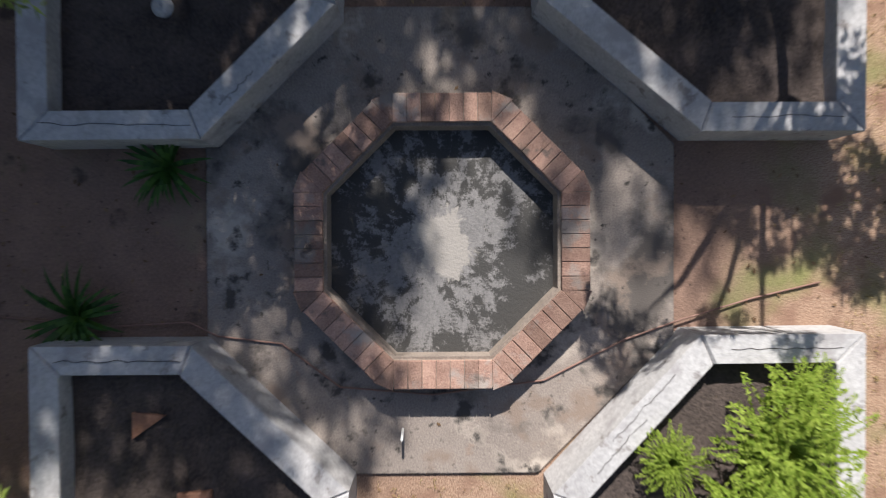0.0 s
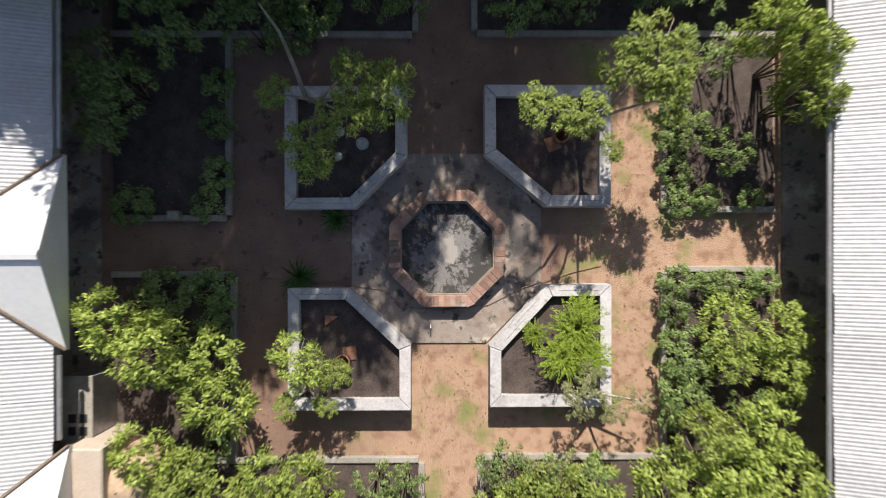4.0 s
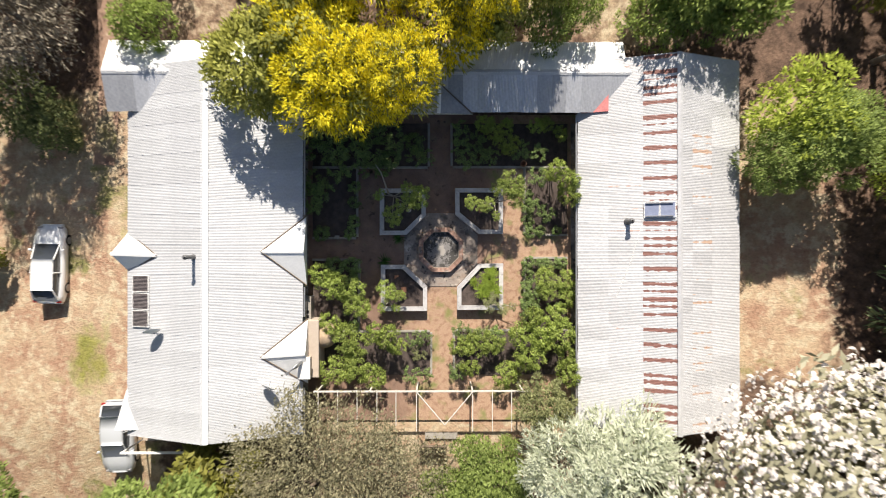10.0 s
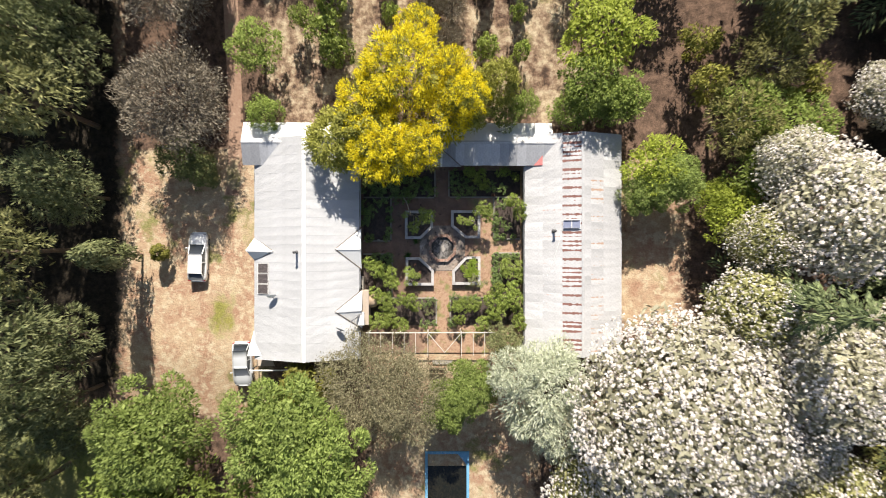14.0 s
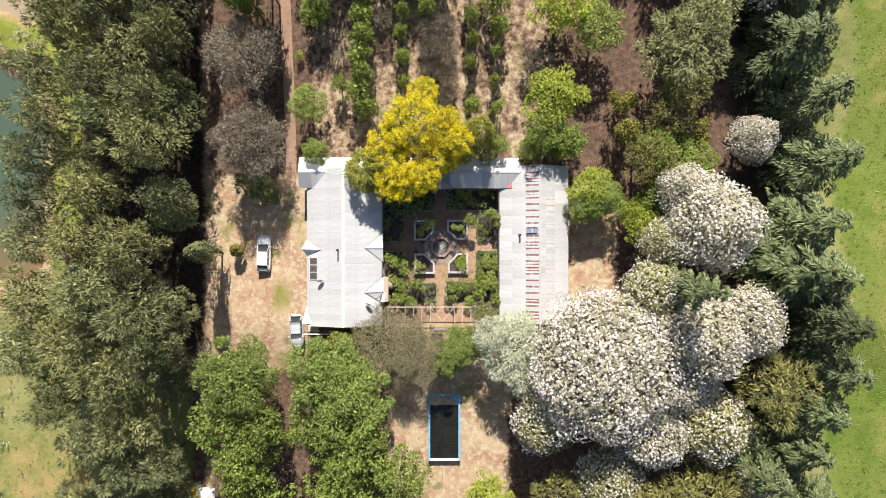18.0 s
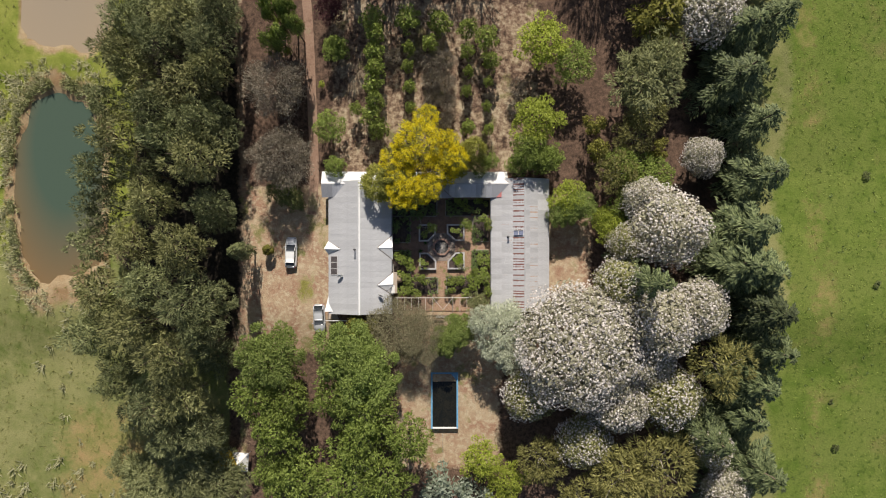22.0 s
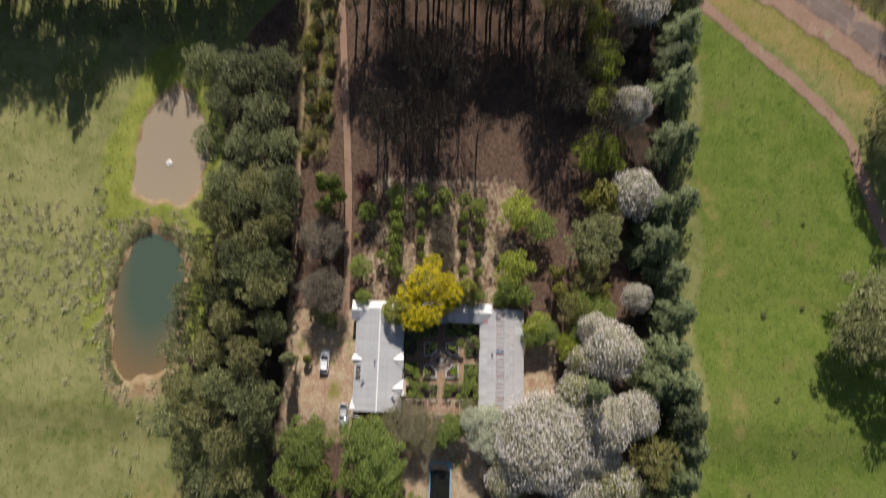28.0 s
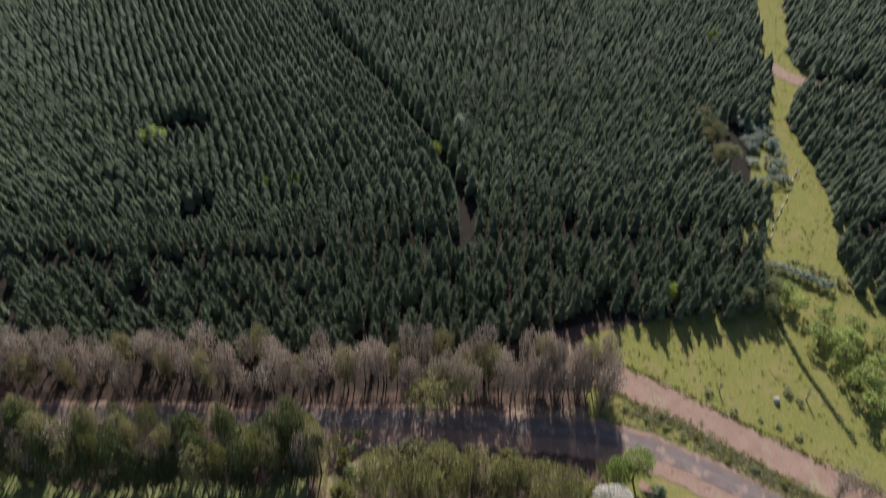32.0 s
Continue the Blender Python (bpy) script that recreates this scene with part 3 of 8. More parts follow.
def ribbon(points, width, lift, step=3.0, ragged=0.0):
    """A strip draped on the land along a smooth line."""
    pts = np.array(points, float)
    d = np.concatenate([[0], np.cumsum(np.hypot(*np.diff(pts, axis=0).T))])
    s = np.arange(0, d[-1], step)
    k = np.ones(5) / 5
    c = np.stack([np.convolve(np.pad(np.interp(s, d, pts[:, i]), 2, mode="edge"), k, "valid") for i in (0, 1)], -1)
    t = np.gradient(c, axis=0)
    t /= np.linalg.norm(t, axis=1)[:, None]
    n = np.stack([-t[:, 1], t[:, 0]], -1)
    cols = np.linspace(-width / 2, width / 2, max(2, int(width / 1.5) + 1))
    cols = np.repeat(cols[None], len(c), 0)
    u = np.arange(len(c)) * step
    for col, turn in ((0, 0.0), (-1, 2.1)):
        cols[:, col] += ragged * (np.sin(u * 0.43 + turn) + np.sin(u * 1.07 + 2 * turn) + np.sin(u * 0.17 + turn) + 0.7 * np.sin(u * 2.3)) / 2
    xy = c[:, None] + n[:, None] * cols[:, :, None]
    z = land(xy[..., 0], xy[..., 1]) + lift
    v = np.concatenate([xy, z[..., None]], -1).reshape(-1, 3)
    i = np.arange(cols.size).reshape(cols.shape)
    q = np.stack([i[:-1, :-1], i[1:, :-1], i[1:, 1:], i[:-1, 1:]], -1).reshape(-1, 4)[:, ::-1]
    return array_mesh("strip", v, q)


ROAD = [(-400, 92), (-220, 95), (-120, 97), (-75, 98.5), (-29, 95), (14, 93), (34, 91), (47, 87.5), (59, 82), (71, 75), (81, 67), (95, 57), (140, 20), (220, -50)]
solid("road_shoulder", ribbon([(x - 0.6, y - 1.3) for x, y in ROAD], 10.6, 0.1, 0.8, 0.5), EARTH, "bare red earth shoulders along the road", "road", "structure")
solid("road", ribbon(ROAD, 5.2, 0.16, 0.8, 0.35), ASPHALT, "grey asphalt country road", "road", "structure")
LINE = plain("road_paint", (0.3, 0.28, 0.27), 0.9)
solid("road_line", ribbon(ROAD, 0.14, 0.175), LINE, "worn white centre line on the road", "road", "structure")
solid("dirt_road", ribbon([(30, 114), (36, 111), (46, 106), (59, 97.2), (71, 89.7), (85, 81), (110, 64), (150, 34)], 9.2, 0.1, 0.8, 0.8), EARTH, "broad bare earth track beside the road", "road", "structure")
solid("farm_track", ribbon([(-19.5, 4), (-18.9, 10), (-19.4, 32), (-20.4, 45), (-21.5, 58), (-22.3, 68), (-23.5, 80), (-25, 93)], 1.4, 0.06, 1.5), EARTH, "narrow red earth track running up from the house", "road", "structure")
solid("field_track", ribbon([(44, 78), (49, 73.4), (57, 65.8), (66, 58), (74, 50.5), (79, 44), (80.5, 38), (83, 30), (90, 15)], 2.2, 0.08, 0.8, 0.22), EARTH, "narrow earth track along the field's edge", "road", "structure")
solid("forest_track", ribbon([(142, 288), (150, 270), (166, 260), (186, 253), (230, 215), (300, 190)], 9, 0.2), EARTH, "bare track between the pine blocks", "road", "structure")


def pond(name, p, material, label):
    cx, cy, rx, ry, z = p
    ring = []
    for i in range(72):
        a = 2 * math.pi * i / 72
        lo, hi = 0.2, 2.0
        for _ in range(18):
            m = (lo + hi) / 2
            if pond_reach(cx + rx * m * math.cos(a), cy + ry * m * math.sin(a), p) < 1.03:
                lo = m
            else:
                hi = m
        ring.append((cx + rx * lo * math.cos(a), cy + ry * lo * math.sin(a), z))
    g = Geo().add(ring, [tuple(range(72))])
    solid(name, g, material, label, "pond", "structure")


pond("water_lower_dam", POND_LOW, water_mat("green_dam_water", (0.07, 0.105, 0.078), (0.2, 0.135, 0.07), -60.0, 16.0, 10.5, 22.0), "green farm dam with muddy banks")
pond("water_upper_dam", POND_HIGH, water_mat("silty_dam_water", (0.33, 0.27, 0.2), (0.35, 0.28, 0.2), -60, 44, 9, 13), "silty brown farm dam")


# ---- plants ----
def leaf_quads(c, nrm, length, width, rng):
    """Pointed leaves about the places c, square to nrm: four corners each."""
    n = len(c)
    nrm = nrm / (np.linalg.norm(nrm, axis=1)[:, None] + 1e-9)
    r = rng.normal(size=(n, 3))
    t = np.cross(nrm, r)
    t /= np.linalg.norm(t, axis=1)[:, None] + 1e-9
    b = np.cross(nrm, t)
    s = rng.uniform(0.7, 1.3, (n, 1))
    l, w = length * s / 2, width * s / 2
    v = np.stack([c - t * l, c + b * w + nrm * w * 0.2, c + t * l, c - b * w + nrm * w * 0.2], 1)
    return v.reshape(-1, 3)


def leaf_mesh(name, v):
    return array_mesh(name, v, np.arange(len(v)).reshape(-1, 4))


def on_ball(n, rng, up=0.0):
    d = rng.normal(size=(n, 3))
    d /= np.linalg.norm(d, axis=1)[:, None]
    d[:, 2] = np.where(rng.random(n) < up, np.abs(d[:, 2]), d[:, 2])
    return d


def spray_quads(c, axis, length, width, rng, tilt=0.45):
    """Long narrow sprays at the places c that point along axis, lying roughly level."""
    n = len(c)
    axis = axis / (np.linalg.norm(axis, axis=1)[:, None] + 1e-9)
    side = np.cross(axis, np.array([0, 0, 1.0]) + rng.normal(size=(n, 3)) * tilt)
    side /= np.linalg.norm(side, axis=1)[:, None] + 1e-9
    l, w = length * rng.uniform(0.6, 1.3, (n, 1)), width * rng.uniform(0.7, 1.3, (n, 1)) / 2
    return np.stack([c - axis * l * 0.4, c + side * w, c + axis * l * 0.6, c - side * w], 1).reshape(-1, 3)


def clumped_crown(rng, height, radius, base, clumps, per, length, width, spread=0.27, flat=1.0, dome=0.55, feather=0.0):
    """Leaves on many clumps that fill a domed crown from base to height; feathered ones point out from their clump."""
    out = []
    mid, half = (base + height) / 2, (height - base) / 2
    for i in range(clumps):
        d = on_ball(1, rng, dome)[0]
        k = rng.uniform(0.55, 1.0) ** 0.6
        r = radius * rng.uniform(0.6, 1.25) * spread
        c = np.array([d[0] * (radius - r * 0.6) * k, d[1] * (radius - r * 0.6) * k, mid + d[2] * (half - r * 0.5) * k])
        e = on_ball(per, rng, 0.7)
        p = c + e * r * rng.uniform(0.65, 1.08, (per, 1)) * np.array([1, 1, flat])
        k = int(per * feather)
        if k:
            axis = e[:k] * np.array([1, 1, 0.55]) + d * np.array([0.7, 0.7, 0.2]) + rng.normal(size=(k, 3)) * 0.25
            out.append(spray_quads(p[:k], axis, length * 1.25, width * 0.75, rng))
        out.append(leaf_quads(p[k:], e[k:] + d * 0.6 + rng.normal(size=(per - k, 3)) * 0.4 + np.array([0, 0, 0.35]), length, width, rng))
    return np.concatenate(out)


def lumped_crown(rng, height, radius, base, lumps, per, length, width, size=0.27, jitter=0.45, feather=0.0, core=0.2, low=-0.3, sink=0.72):
    """Rounded lumps of leaves set evenly over a dome, with dark hollows between them and a thinner core inside."""
    out, mid, half = [], (base + height) / 2, (height - base) / 2
    for i in range(lumps):
        z = 1 - (1 - low) * (i + 0.5) / lumps
        a = i * 2.39996 + rng.normal() * 0.25
        d = np.array([math.sqrt(1 - z * z) * math.cos(a), math.sqrt(1 - z * z) * math.sin(a), z])
        r, k = radius * size * rng.uniform(0.65, 1.3), rng.uniform(sink, 1.0)
        c = d * np.array([radius - 0.55 * r, radius - 0.55 * r, half - 0.5 * r]) * k + np.array([0, 0, mid])
        e = on_ball(per, rng)
        face = d + np.array([0, 0, 0.5])
        e = np.where((e @ face < -0.15)[:, None], -e, e)
        p = c + e * r * rng.uniform(0.7, 1.08, (per, 1)) * np.array([1, 1, 0.85])
        n = int(per * feather)
        if n:
            axis = e[:n] * np.array([1, 1, 0.5]) + d * np.array([0.6, 0.6, 0.2]) + rng.normal(size=(n, 3)) * 0.25
            out.append(spray_quads(p[:n], axis, length * 1.25, width * 0.8, rng))
        out.append(leaf_quads(p[n:], e[n:] + d * 0.35 + rng.normal(size=(per - n, 3)) * jitter + np.array([0, 0, 0.2]), length, width, rng))
    m = int(lumps * per * core)
    e = on_ball(m, rng, 0.6)
    p = e * rng.uniform(0.4, 0.74, (m, 1)) * np.array([radius, radius, half]) + np.array([0, 0, mid])
    out.append(leaf_quads(p, e + rng.normal(size=(m, 3)) * 0.6, length * 1.7, width * 1.7, rng))
    return np.concatenate(out)


def lobed_dome(rng, count, lobes, depth=0.17, wide=0.36):
    """Directions over a dome and how far out its surface lies along each: broad lobes with furrows between."""
    i = np.arange(lobes) + 0.5
    z = 1 - 1.3 * i / lobes
    a = i * 2.39996 + rng.normal(size=lobes) * 0.3
    c = np.stack([np.sqrt(1 - z * z) * np.cos(a), np.sqrt(1 - z * z) * np.sin(a), z], -1)
    tall = rng.uniform(0.6, 1.15, lobes)
    d = on_ball(count, rng, 0.8)
    near = np.arccos(np.clip(d @ c.T, -1, 1))
    return d, 1 - depth + depth * (np.exp(-(near / wide) ** 2) * tall).max(1)


def flower_heads(rng, c, d, size, petals=4):
    """Round heads of petals about the places c, facing d."""
    n = len(c)
    c, d, s = np.repeat(c, petals, 0), np.repeat(d, petals, 0), np.repeat(size * rng.uniform(0.4, 1.4, n), petals)[:, None]
    e = on_ball(n * petals, rng)
    e = np.where((np.sum(e * d, 1) < 0)[:, None], -e, e)
    q = leaf_quads(np.zeros((n * petals, 3)), e + d * 0.3, 0.74, 0.6, rng).reshape(-1, 4, 3)
    return ((c + e * s * 0.34)[:, None] + q * s[:, None]).reshape(-1, 3)


def trunk_geo(rng, height, thick, limbs, reach, fork=0.35, sides=7):
    g = Geo()
    bend = [(rng.normal() * 0.02 * height * k, rng.normal() * 0.02 * height * k, height * k * 0.75 - 0.3 * (k == 0)) for k in (0, 0.25, 0.5, 0.75, 1.0)]
    bend[0] = (0, 0, -0.4)
    g.tube(bend, [thick * q for q in (1.25, 0.95, 0.75, 0.5, 0.22)], sides)
    for i in range(limbs):
        a, k = 2 * math.pi * (i + rng.random() * 0.6) / limbs, rng.uniform(fork, 0.85)
        z = height * 0.75 * k
        rr = reach * rng.uniform(0.55, 0.9)
        g.tube([(0, 0, z), (math.cos(a) * rr * 0.5, math.sin(a) * rr * 0.5, z + height * 0.12), (math.cos(a + 0.2) * rr, math.sin(a + 0.2) * rr, z + height * rng.uniform(0.12, 0.26))],
               [thick * 0.42, thick * 0.26, thick * 0.08], 5)
    return g


def twig_crown(rng, height, radius, base, count, length, width, speck, rise=0.5):
    """A leafless or thinly leaved crown: fine twigs that fan outward, with small dry leaves."""
    mid, half = (base + height) / 2, (height - base) / 2
    d = on_ball(count, rng, 0.6)
    k = rng.uniform(0.35, 1.0, (count, 1)) ** 0.5
    lump = 1 + 0.14 * np.sin(d[:, :1] * 7 + d[:, 1:2] * 5) + 0.1 * np.sin(d[:, 2:3] * 9 + d[:, :1] * 4)
    c = d * k * lump * np.array([radius, radius, half]) + np.array([0, 0, mid])
    axis = d * np.array([1, 1, 0.8]) + np.array([0, 0, rise]) + rng.normal(size=(count, 3)) * 0.45
    axis /= np.linalg.norm(axis, axis=1)[:, None]
    side = np.cross(axis, rng.normal(size=(count, 3)))
    side /= np.linalg.norm(side, axis=1)[:, None]
    l = length * rng.uniform(0.5, 1.2, (count, 1)) / 2
    v = np.stack([c - axis * l, c + side * width / 2, c + axis * l, c - side * width / 2], 1).reshape(-1, 3)
    if speck:
        m = count
        v = np.concatenate([v, leaf_quads(c + rng.normal(size=(m, 3)) * 0.15, rng.normal(size=(m, 3)) + np.array([0, 0, 0.6]), speck, speck * 0.6, rng)])
    return v


def plume_crown(rng, height, radius, base, plumes, per, length, width):
    """Narrow upright plumes of fine twigs, side by side."""
    out = []
    for i in range(plumes):
        a, k = rng.uniform(0, 6.28), rng.uniform(0, 0.75) ** 0.6
        top, low = height * rng.uniform(0.72, 1.0), base * rng.uniform(0.7, 1.5)
        s = rng.uniform(0, 1, per)
        fat = radius * rng.uniform(0.28, 0.45) * np.sin(np.pi * (0.1 + 0.8 * s)) ** 0.5
        b, q = rng.uniform(0, 6.28, per), np.sqrt(rng.uniform(0, 1, per))
        grow = 0.6 + 0.5 * s
        c = np.stack([math.cos(a) * k * radius * grow + np.cos(b) * fat * q, math.sin(a) * k * radius * grow + np.sin(b) * fat * q, low + s * (top - low)], -1)
        axis = np.stack([np.cos(b) * 0.4, np.sin(b) * 0.4, np.ones(per)], -1) + rng.normal(size=(per, 3)) * 0.28
        axis /= np.linalg.norm(axis, axis=1)[:, None]
        side = np.cross(axis, rng.normal(size=(per, 3)))
        side /= np.linalg.norm(side, axis=1)[:, None]
        l = length * rng.uniform(0.5, 1.2, (per, 1)) / 2
        out.append(np.stack([c - axis * l, c + side * width / 2, c + axis * l, c - side * width / 2], 1).reshape(-1, 3))
    return np.concatenate(out)


def cedar_crown(rng, height, radius, tiers=9, per=170):
    """Level tiers of boughs with gaps between them, each bough a flat fan of sprays that droops at its tip."""
    out = []
    for i in range(tiers):
        k = i / (tiers - 1)
        count = 7 if k < 0.5 else 6 if k < 0.85 else 5
        for j in range(count):
            reach = radius * (1 - 0.93 * k) ** 0.8 * rng.uniform(0.6, 1.2) + 0.3
            a = 6.283 * (j + rng.uniform(-0.3, 0.3)) / count + i * 1.1
            z0 = height * (0.1 + 0.86 * k) + rng.normal() * 0.18
            n = int(per * (0.3 + 0.7 * (1 - k)))
            s = rng.uniform(0.08, 1.0, n) ** 0.75
            off = rng.uniform(-1, 1, n) * 0.42 * reach * np.sqrt(s) * (1.12 - s) ** 0.5
            fwd = s * reach + np.abs(off) * 0.25
            x, y = np.cos(a) * fwd - np.sin(a) * off, np.sin(a) * fwd + np.cos(a) * off
            z = z0 + 0.16 * reach * s - 0.3 * reach * s ** 3 - 0.12 * np.abs(off) + rng.normal(size=n) * 0.05
            h = a + np.sign(off) * rng.uniform(0.3, 0.9, n)
            axis = np.stack([np.cos(h), np.sin(h), 0.05 - 0.4 * s], -1)
            out.append(spray_quads(np.stack([x, y, z], -1), axis, 0.52, 0.13, rng, 0.3))
    return np.concatenate(out)


LEAVES = {
    "evergreen": leaf_mat("dark_evergreen_leaves", (0.092, 0.112, 0.046), (0.275, 0.292, 0.135), 0.1, tint=0.3),
    "olive_evergreen": leaf_mat("olive_evergreen_leaves", (0.13, 0.14, 0.05), (0.33, 0.325, 0.14), 0.1, tint=0.2),
    "broadleaf": leaf_mat("spring_green_leaves", (0.12, 0.165, 0.03), (0.3, 0.37, 0.09), 0.3, tint=0.2),
    "near_tree": leaf_mat("bright_green_leaves", (0.13, 0.18, 0.04), (0.31, 0.38, 0.11), 0.32, tint=0.2),
    "lime_tree": leaf_mat("lime_green_leaves", (0.2, 0.25, 0.028), (0.46, 0.52, 0.09), 0.35, tint=0.15),
    "grey_shrub_tree": leaf_mat("grey_green_leaves", (0.14, 0.155, 0.06), (0.34, 0.35, 0.165), 0.25, tint=0.2),
    "silver_tree": leaf_mat("silver_leaves", (0.36, 0.4, 0.27), (0.72, 0.74, 0.58), 0.3),
    "olive_gum": leaf_mat("gum_leaves", (0.13, 0.128, 0.038), (0.33, 0.31, 0.11), 0.3, tint=0.22),
    "gum_dark": leaf_mat("dark_gum_leaves", (0.07, 0.09, 0.03), (0.19, 0.215, 0.08), 0.25, tint=0.25),
    "olive_bush": leaf_mat("yellow_olive_leaves", (0.112, 0.112, 0.019), (0.312, 0.300, 0.069), 0.3),
    "orchard_tree": leaf_mat("orchard_leaves", (0.14, 0.19, 0.035), (0.4, 0.47, 0.12), 0.35, tint=0.2),
    "purple_tree": leaf_mat("purple_leaves", (0.045, 0.015, 0.020), (0.130, 0.045, 0.050), 0.3),
    "bare": leaf_mat("grey_twigs", (0.135, 0.115, 0.085), (0.37, 0.32, 0.245), 0.1, 0.9, 0.1),
    "brown": leaf_mat("brown_green_twigs", (0.1, 0.095, 0.05), (0.36, 0.325, 0.2), 0.15, 0.9, 0.1),
    "road_twigs": leaf_mat("roadside_twigs", (0.25, 0.2, 0.15), (0.64, 0.53, 0.42), 0.2, 0.9, 0.25),
    "brown_gum": leaf_mat("brown_olive_leaves", (0.17, 0.15, 0.06), (0.46, 0.42, 0.2), 0.3, 0.8, 0.2),
    "silver_bush": leaf_mat("silver_green_leaves", (0.14, 0.18, 0.12), (0.42, 0.47, 0.36), 0.3),
    "wattle_leaf": leaf_mat("wattle_leaves", (0.17, 0.175, 0.03), (0.42, 0.42, 0.1), 0.32, tint=0.1),
    "wattle": leaf_mat("yellow_wattle_bloom", (0.66, 0.54, 0.012), (0.95, 0.83, 0.06), 0.42, 0.8, 0.05),
    "blossom": leaf_mat("white_blossom", (0.64, 0.58, 0.53), (0.93, 0.88, 0.84), 0.26, 0.8, 0.06),
    "blossom_leaf": leaf_mat("blossom_tree_leaves", (0.25, 0.24, 0.16), (0.52, 0.495, 0.355), 0.34),
    "blossom_green": leaf_mat("blossom_tree_new_leaves", (0.16, 0.165, 0.06), (0.46, 0.45, 0.2), 0.3),
    "cedar": leaf_mat("cedar_needles", (0.038, 0.058, 0.024), (0.225, 0.265, 0.118), 0.1, tint=0.45),
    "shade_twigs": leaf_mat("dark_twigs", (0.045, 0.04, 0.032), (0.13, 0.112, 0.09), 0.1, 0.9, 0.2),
    "pine": leaf_mat("pine_needles", (0.075, 0.098, 0.056), (0.185, 0.21, 0.12), 0.32, 0.8, 0.16),
    "citrus": leaf_mat("citrus_leaves", (0.135, 0.19, 0.035), (0.44, 0.52, 0.13), 0.36, 0.5, 0.22),
    "fern": leaf_mat("fern_leaves", (0.19, 0.29, 0.03), (0.42, 0.52, 0.09), 0.42, 0.6),
    "rose": leaf_mat("rose_leaves", (0.08, 0.13, 0.036), (0.31, 0.4, 0.14), 0.3, 0.5, 0.2),
    "strap": leaf_mat("strap_leaves", (0.020, 0.060, 0.010), (0.070, 0.150, 0.025), 0.25, 0.4),
    "grass": leaf_mat("tussock_grass", (0.2, 0.2, 0.08), (0.5, 0.45, 0.25), 0.3, 0.9),
    "reed": leaf_mat("grey_green_reeds", (0.36, 0.36, 0.2), (0.62, 0.59, 0.39), 0.45, 0.9),
    "pasture": leaf_mat("pasture_blades", (0.16, 0.19, 0.045), (0.42, 0.4, 0.16), 0.35, 0.9),
    "straw": leaf_mat("straw_blades", (0.220, 0.160, 0.060), (0.500, 0.400, 0.200), 0.3, 0.9),
    "litter": leaf_mat("fallen_leaves", (0.080, 0.045, 0.025), (0.340, 0.220, 0.120), 0.1, 0.9),
}

LABELS = {
    "evergreen": ("evergreen_tree", "tall dark evergreen tree with a dense clumped crown", "tree"),
    "olive_evergreen": ("evergreen_tree", "tall olive-green evergreen tree in the dense belt", "tree"),
    "broadleaf": ("tree", "fresh green broadleaf tree with a full rounded crown", "tree"),
    "lime_tree": ("tree", "bright lime-green tree in new leaf", "tree"),
    "grey_shrub_tree": ("tree", "broad grey-green bushy tree with loose feathery foliage", "tree"),
    "silver_tree": ("tree", "pale silver-green tree with feathery leaves", "tree"),
    "olive_gum": ("gum_tree", "olive-green gum tree with a bare lower trunk", "tree"),
    "shade_bush": ("understory_tree", "dark leafy tree under the roadside row", "tree"),
    "gum_dark": ("gum_tree", "large dark green tree by the green field", "tree"),
    "olive_bush": ("bush", "yellow-olive bush with loose foliage", "bush"),
    "bush": ("bush", "low spreading green bush in the grass", "bush"),
    "orchard_tree": ("fruit_tree", "small green fruit tree in an orchard row", "tree"),
    "verge_bush": ("bush", "low grey-green weedy bush on the verge", "bush"),
    "field_bush": ("bush", "low olive tussock bush in the green field", "bush"),
    "silver_bush": ("bush", "silvery grey-green bush at the glade's edge", "bush"),
    "brown_gum": ("roadside_tree", "tall brownish-olive tree beside the road", "tree"),
    "purple_tree": ("tree", "small tree with dark purple leaves", "tree"),
    "bare_tree": ("leafless_tree", "rounded leafless grey tree beside the driveway", "tree"),
    "brown_bush_tree": ("tree", "brownish thinly leaved tree beside the pergola", "tree"),
    "bare_orchard": ("fruit_tree", "small leafless fruit tree in the orchard", "tree"),
    "wattle_green": ("wattle_tree", "green leafy wattle leaning over the roof", "tree"),
    "near_tree": ("tree", "bright green broadleaf tree with fine leaves beside the house", "tree"),
    "wattle": ("wattle_tree", "wattle tree in bright yellow bloom beside the roof", "tree"),
    "blossom_tree": ("blossom_tree", "large tree covered in white blossom", "tree"),
    "blossom_big": ("blossom_tree", "broad tree covered in small white blossom beside the roof", "tree"),
    "cream_blossom": ("blossom_tree", "blossoming tree with cream flowers and yellow-green leaves", "tree"),
    "cedar": ("cedar_tree", "tall cedar with drooping feathery branches", "tree"),
    "poplar": ("poplar_tree", "slender green poplar in a close row", "tree"),
    "cypress": ("cypress_tree", "tall narrow dark green cypress by the driveway", "tree"),
    "shrub_tree": ("bush", "small round clipped bush on the driveway", "bush"),
    "road_tree": ("roadside_tree", "tall brownish half-bare tree beside the road", "tree"),
    "shade_tree": ("leafless_tree", "leafless dark tree in the shaded grove", "tree"),
}
PROTO = {}


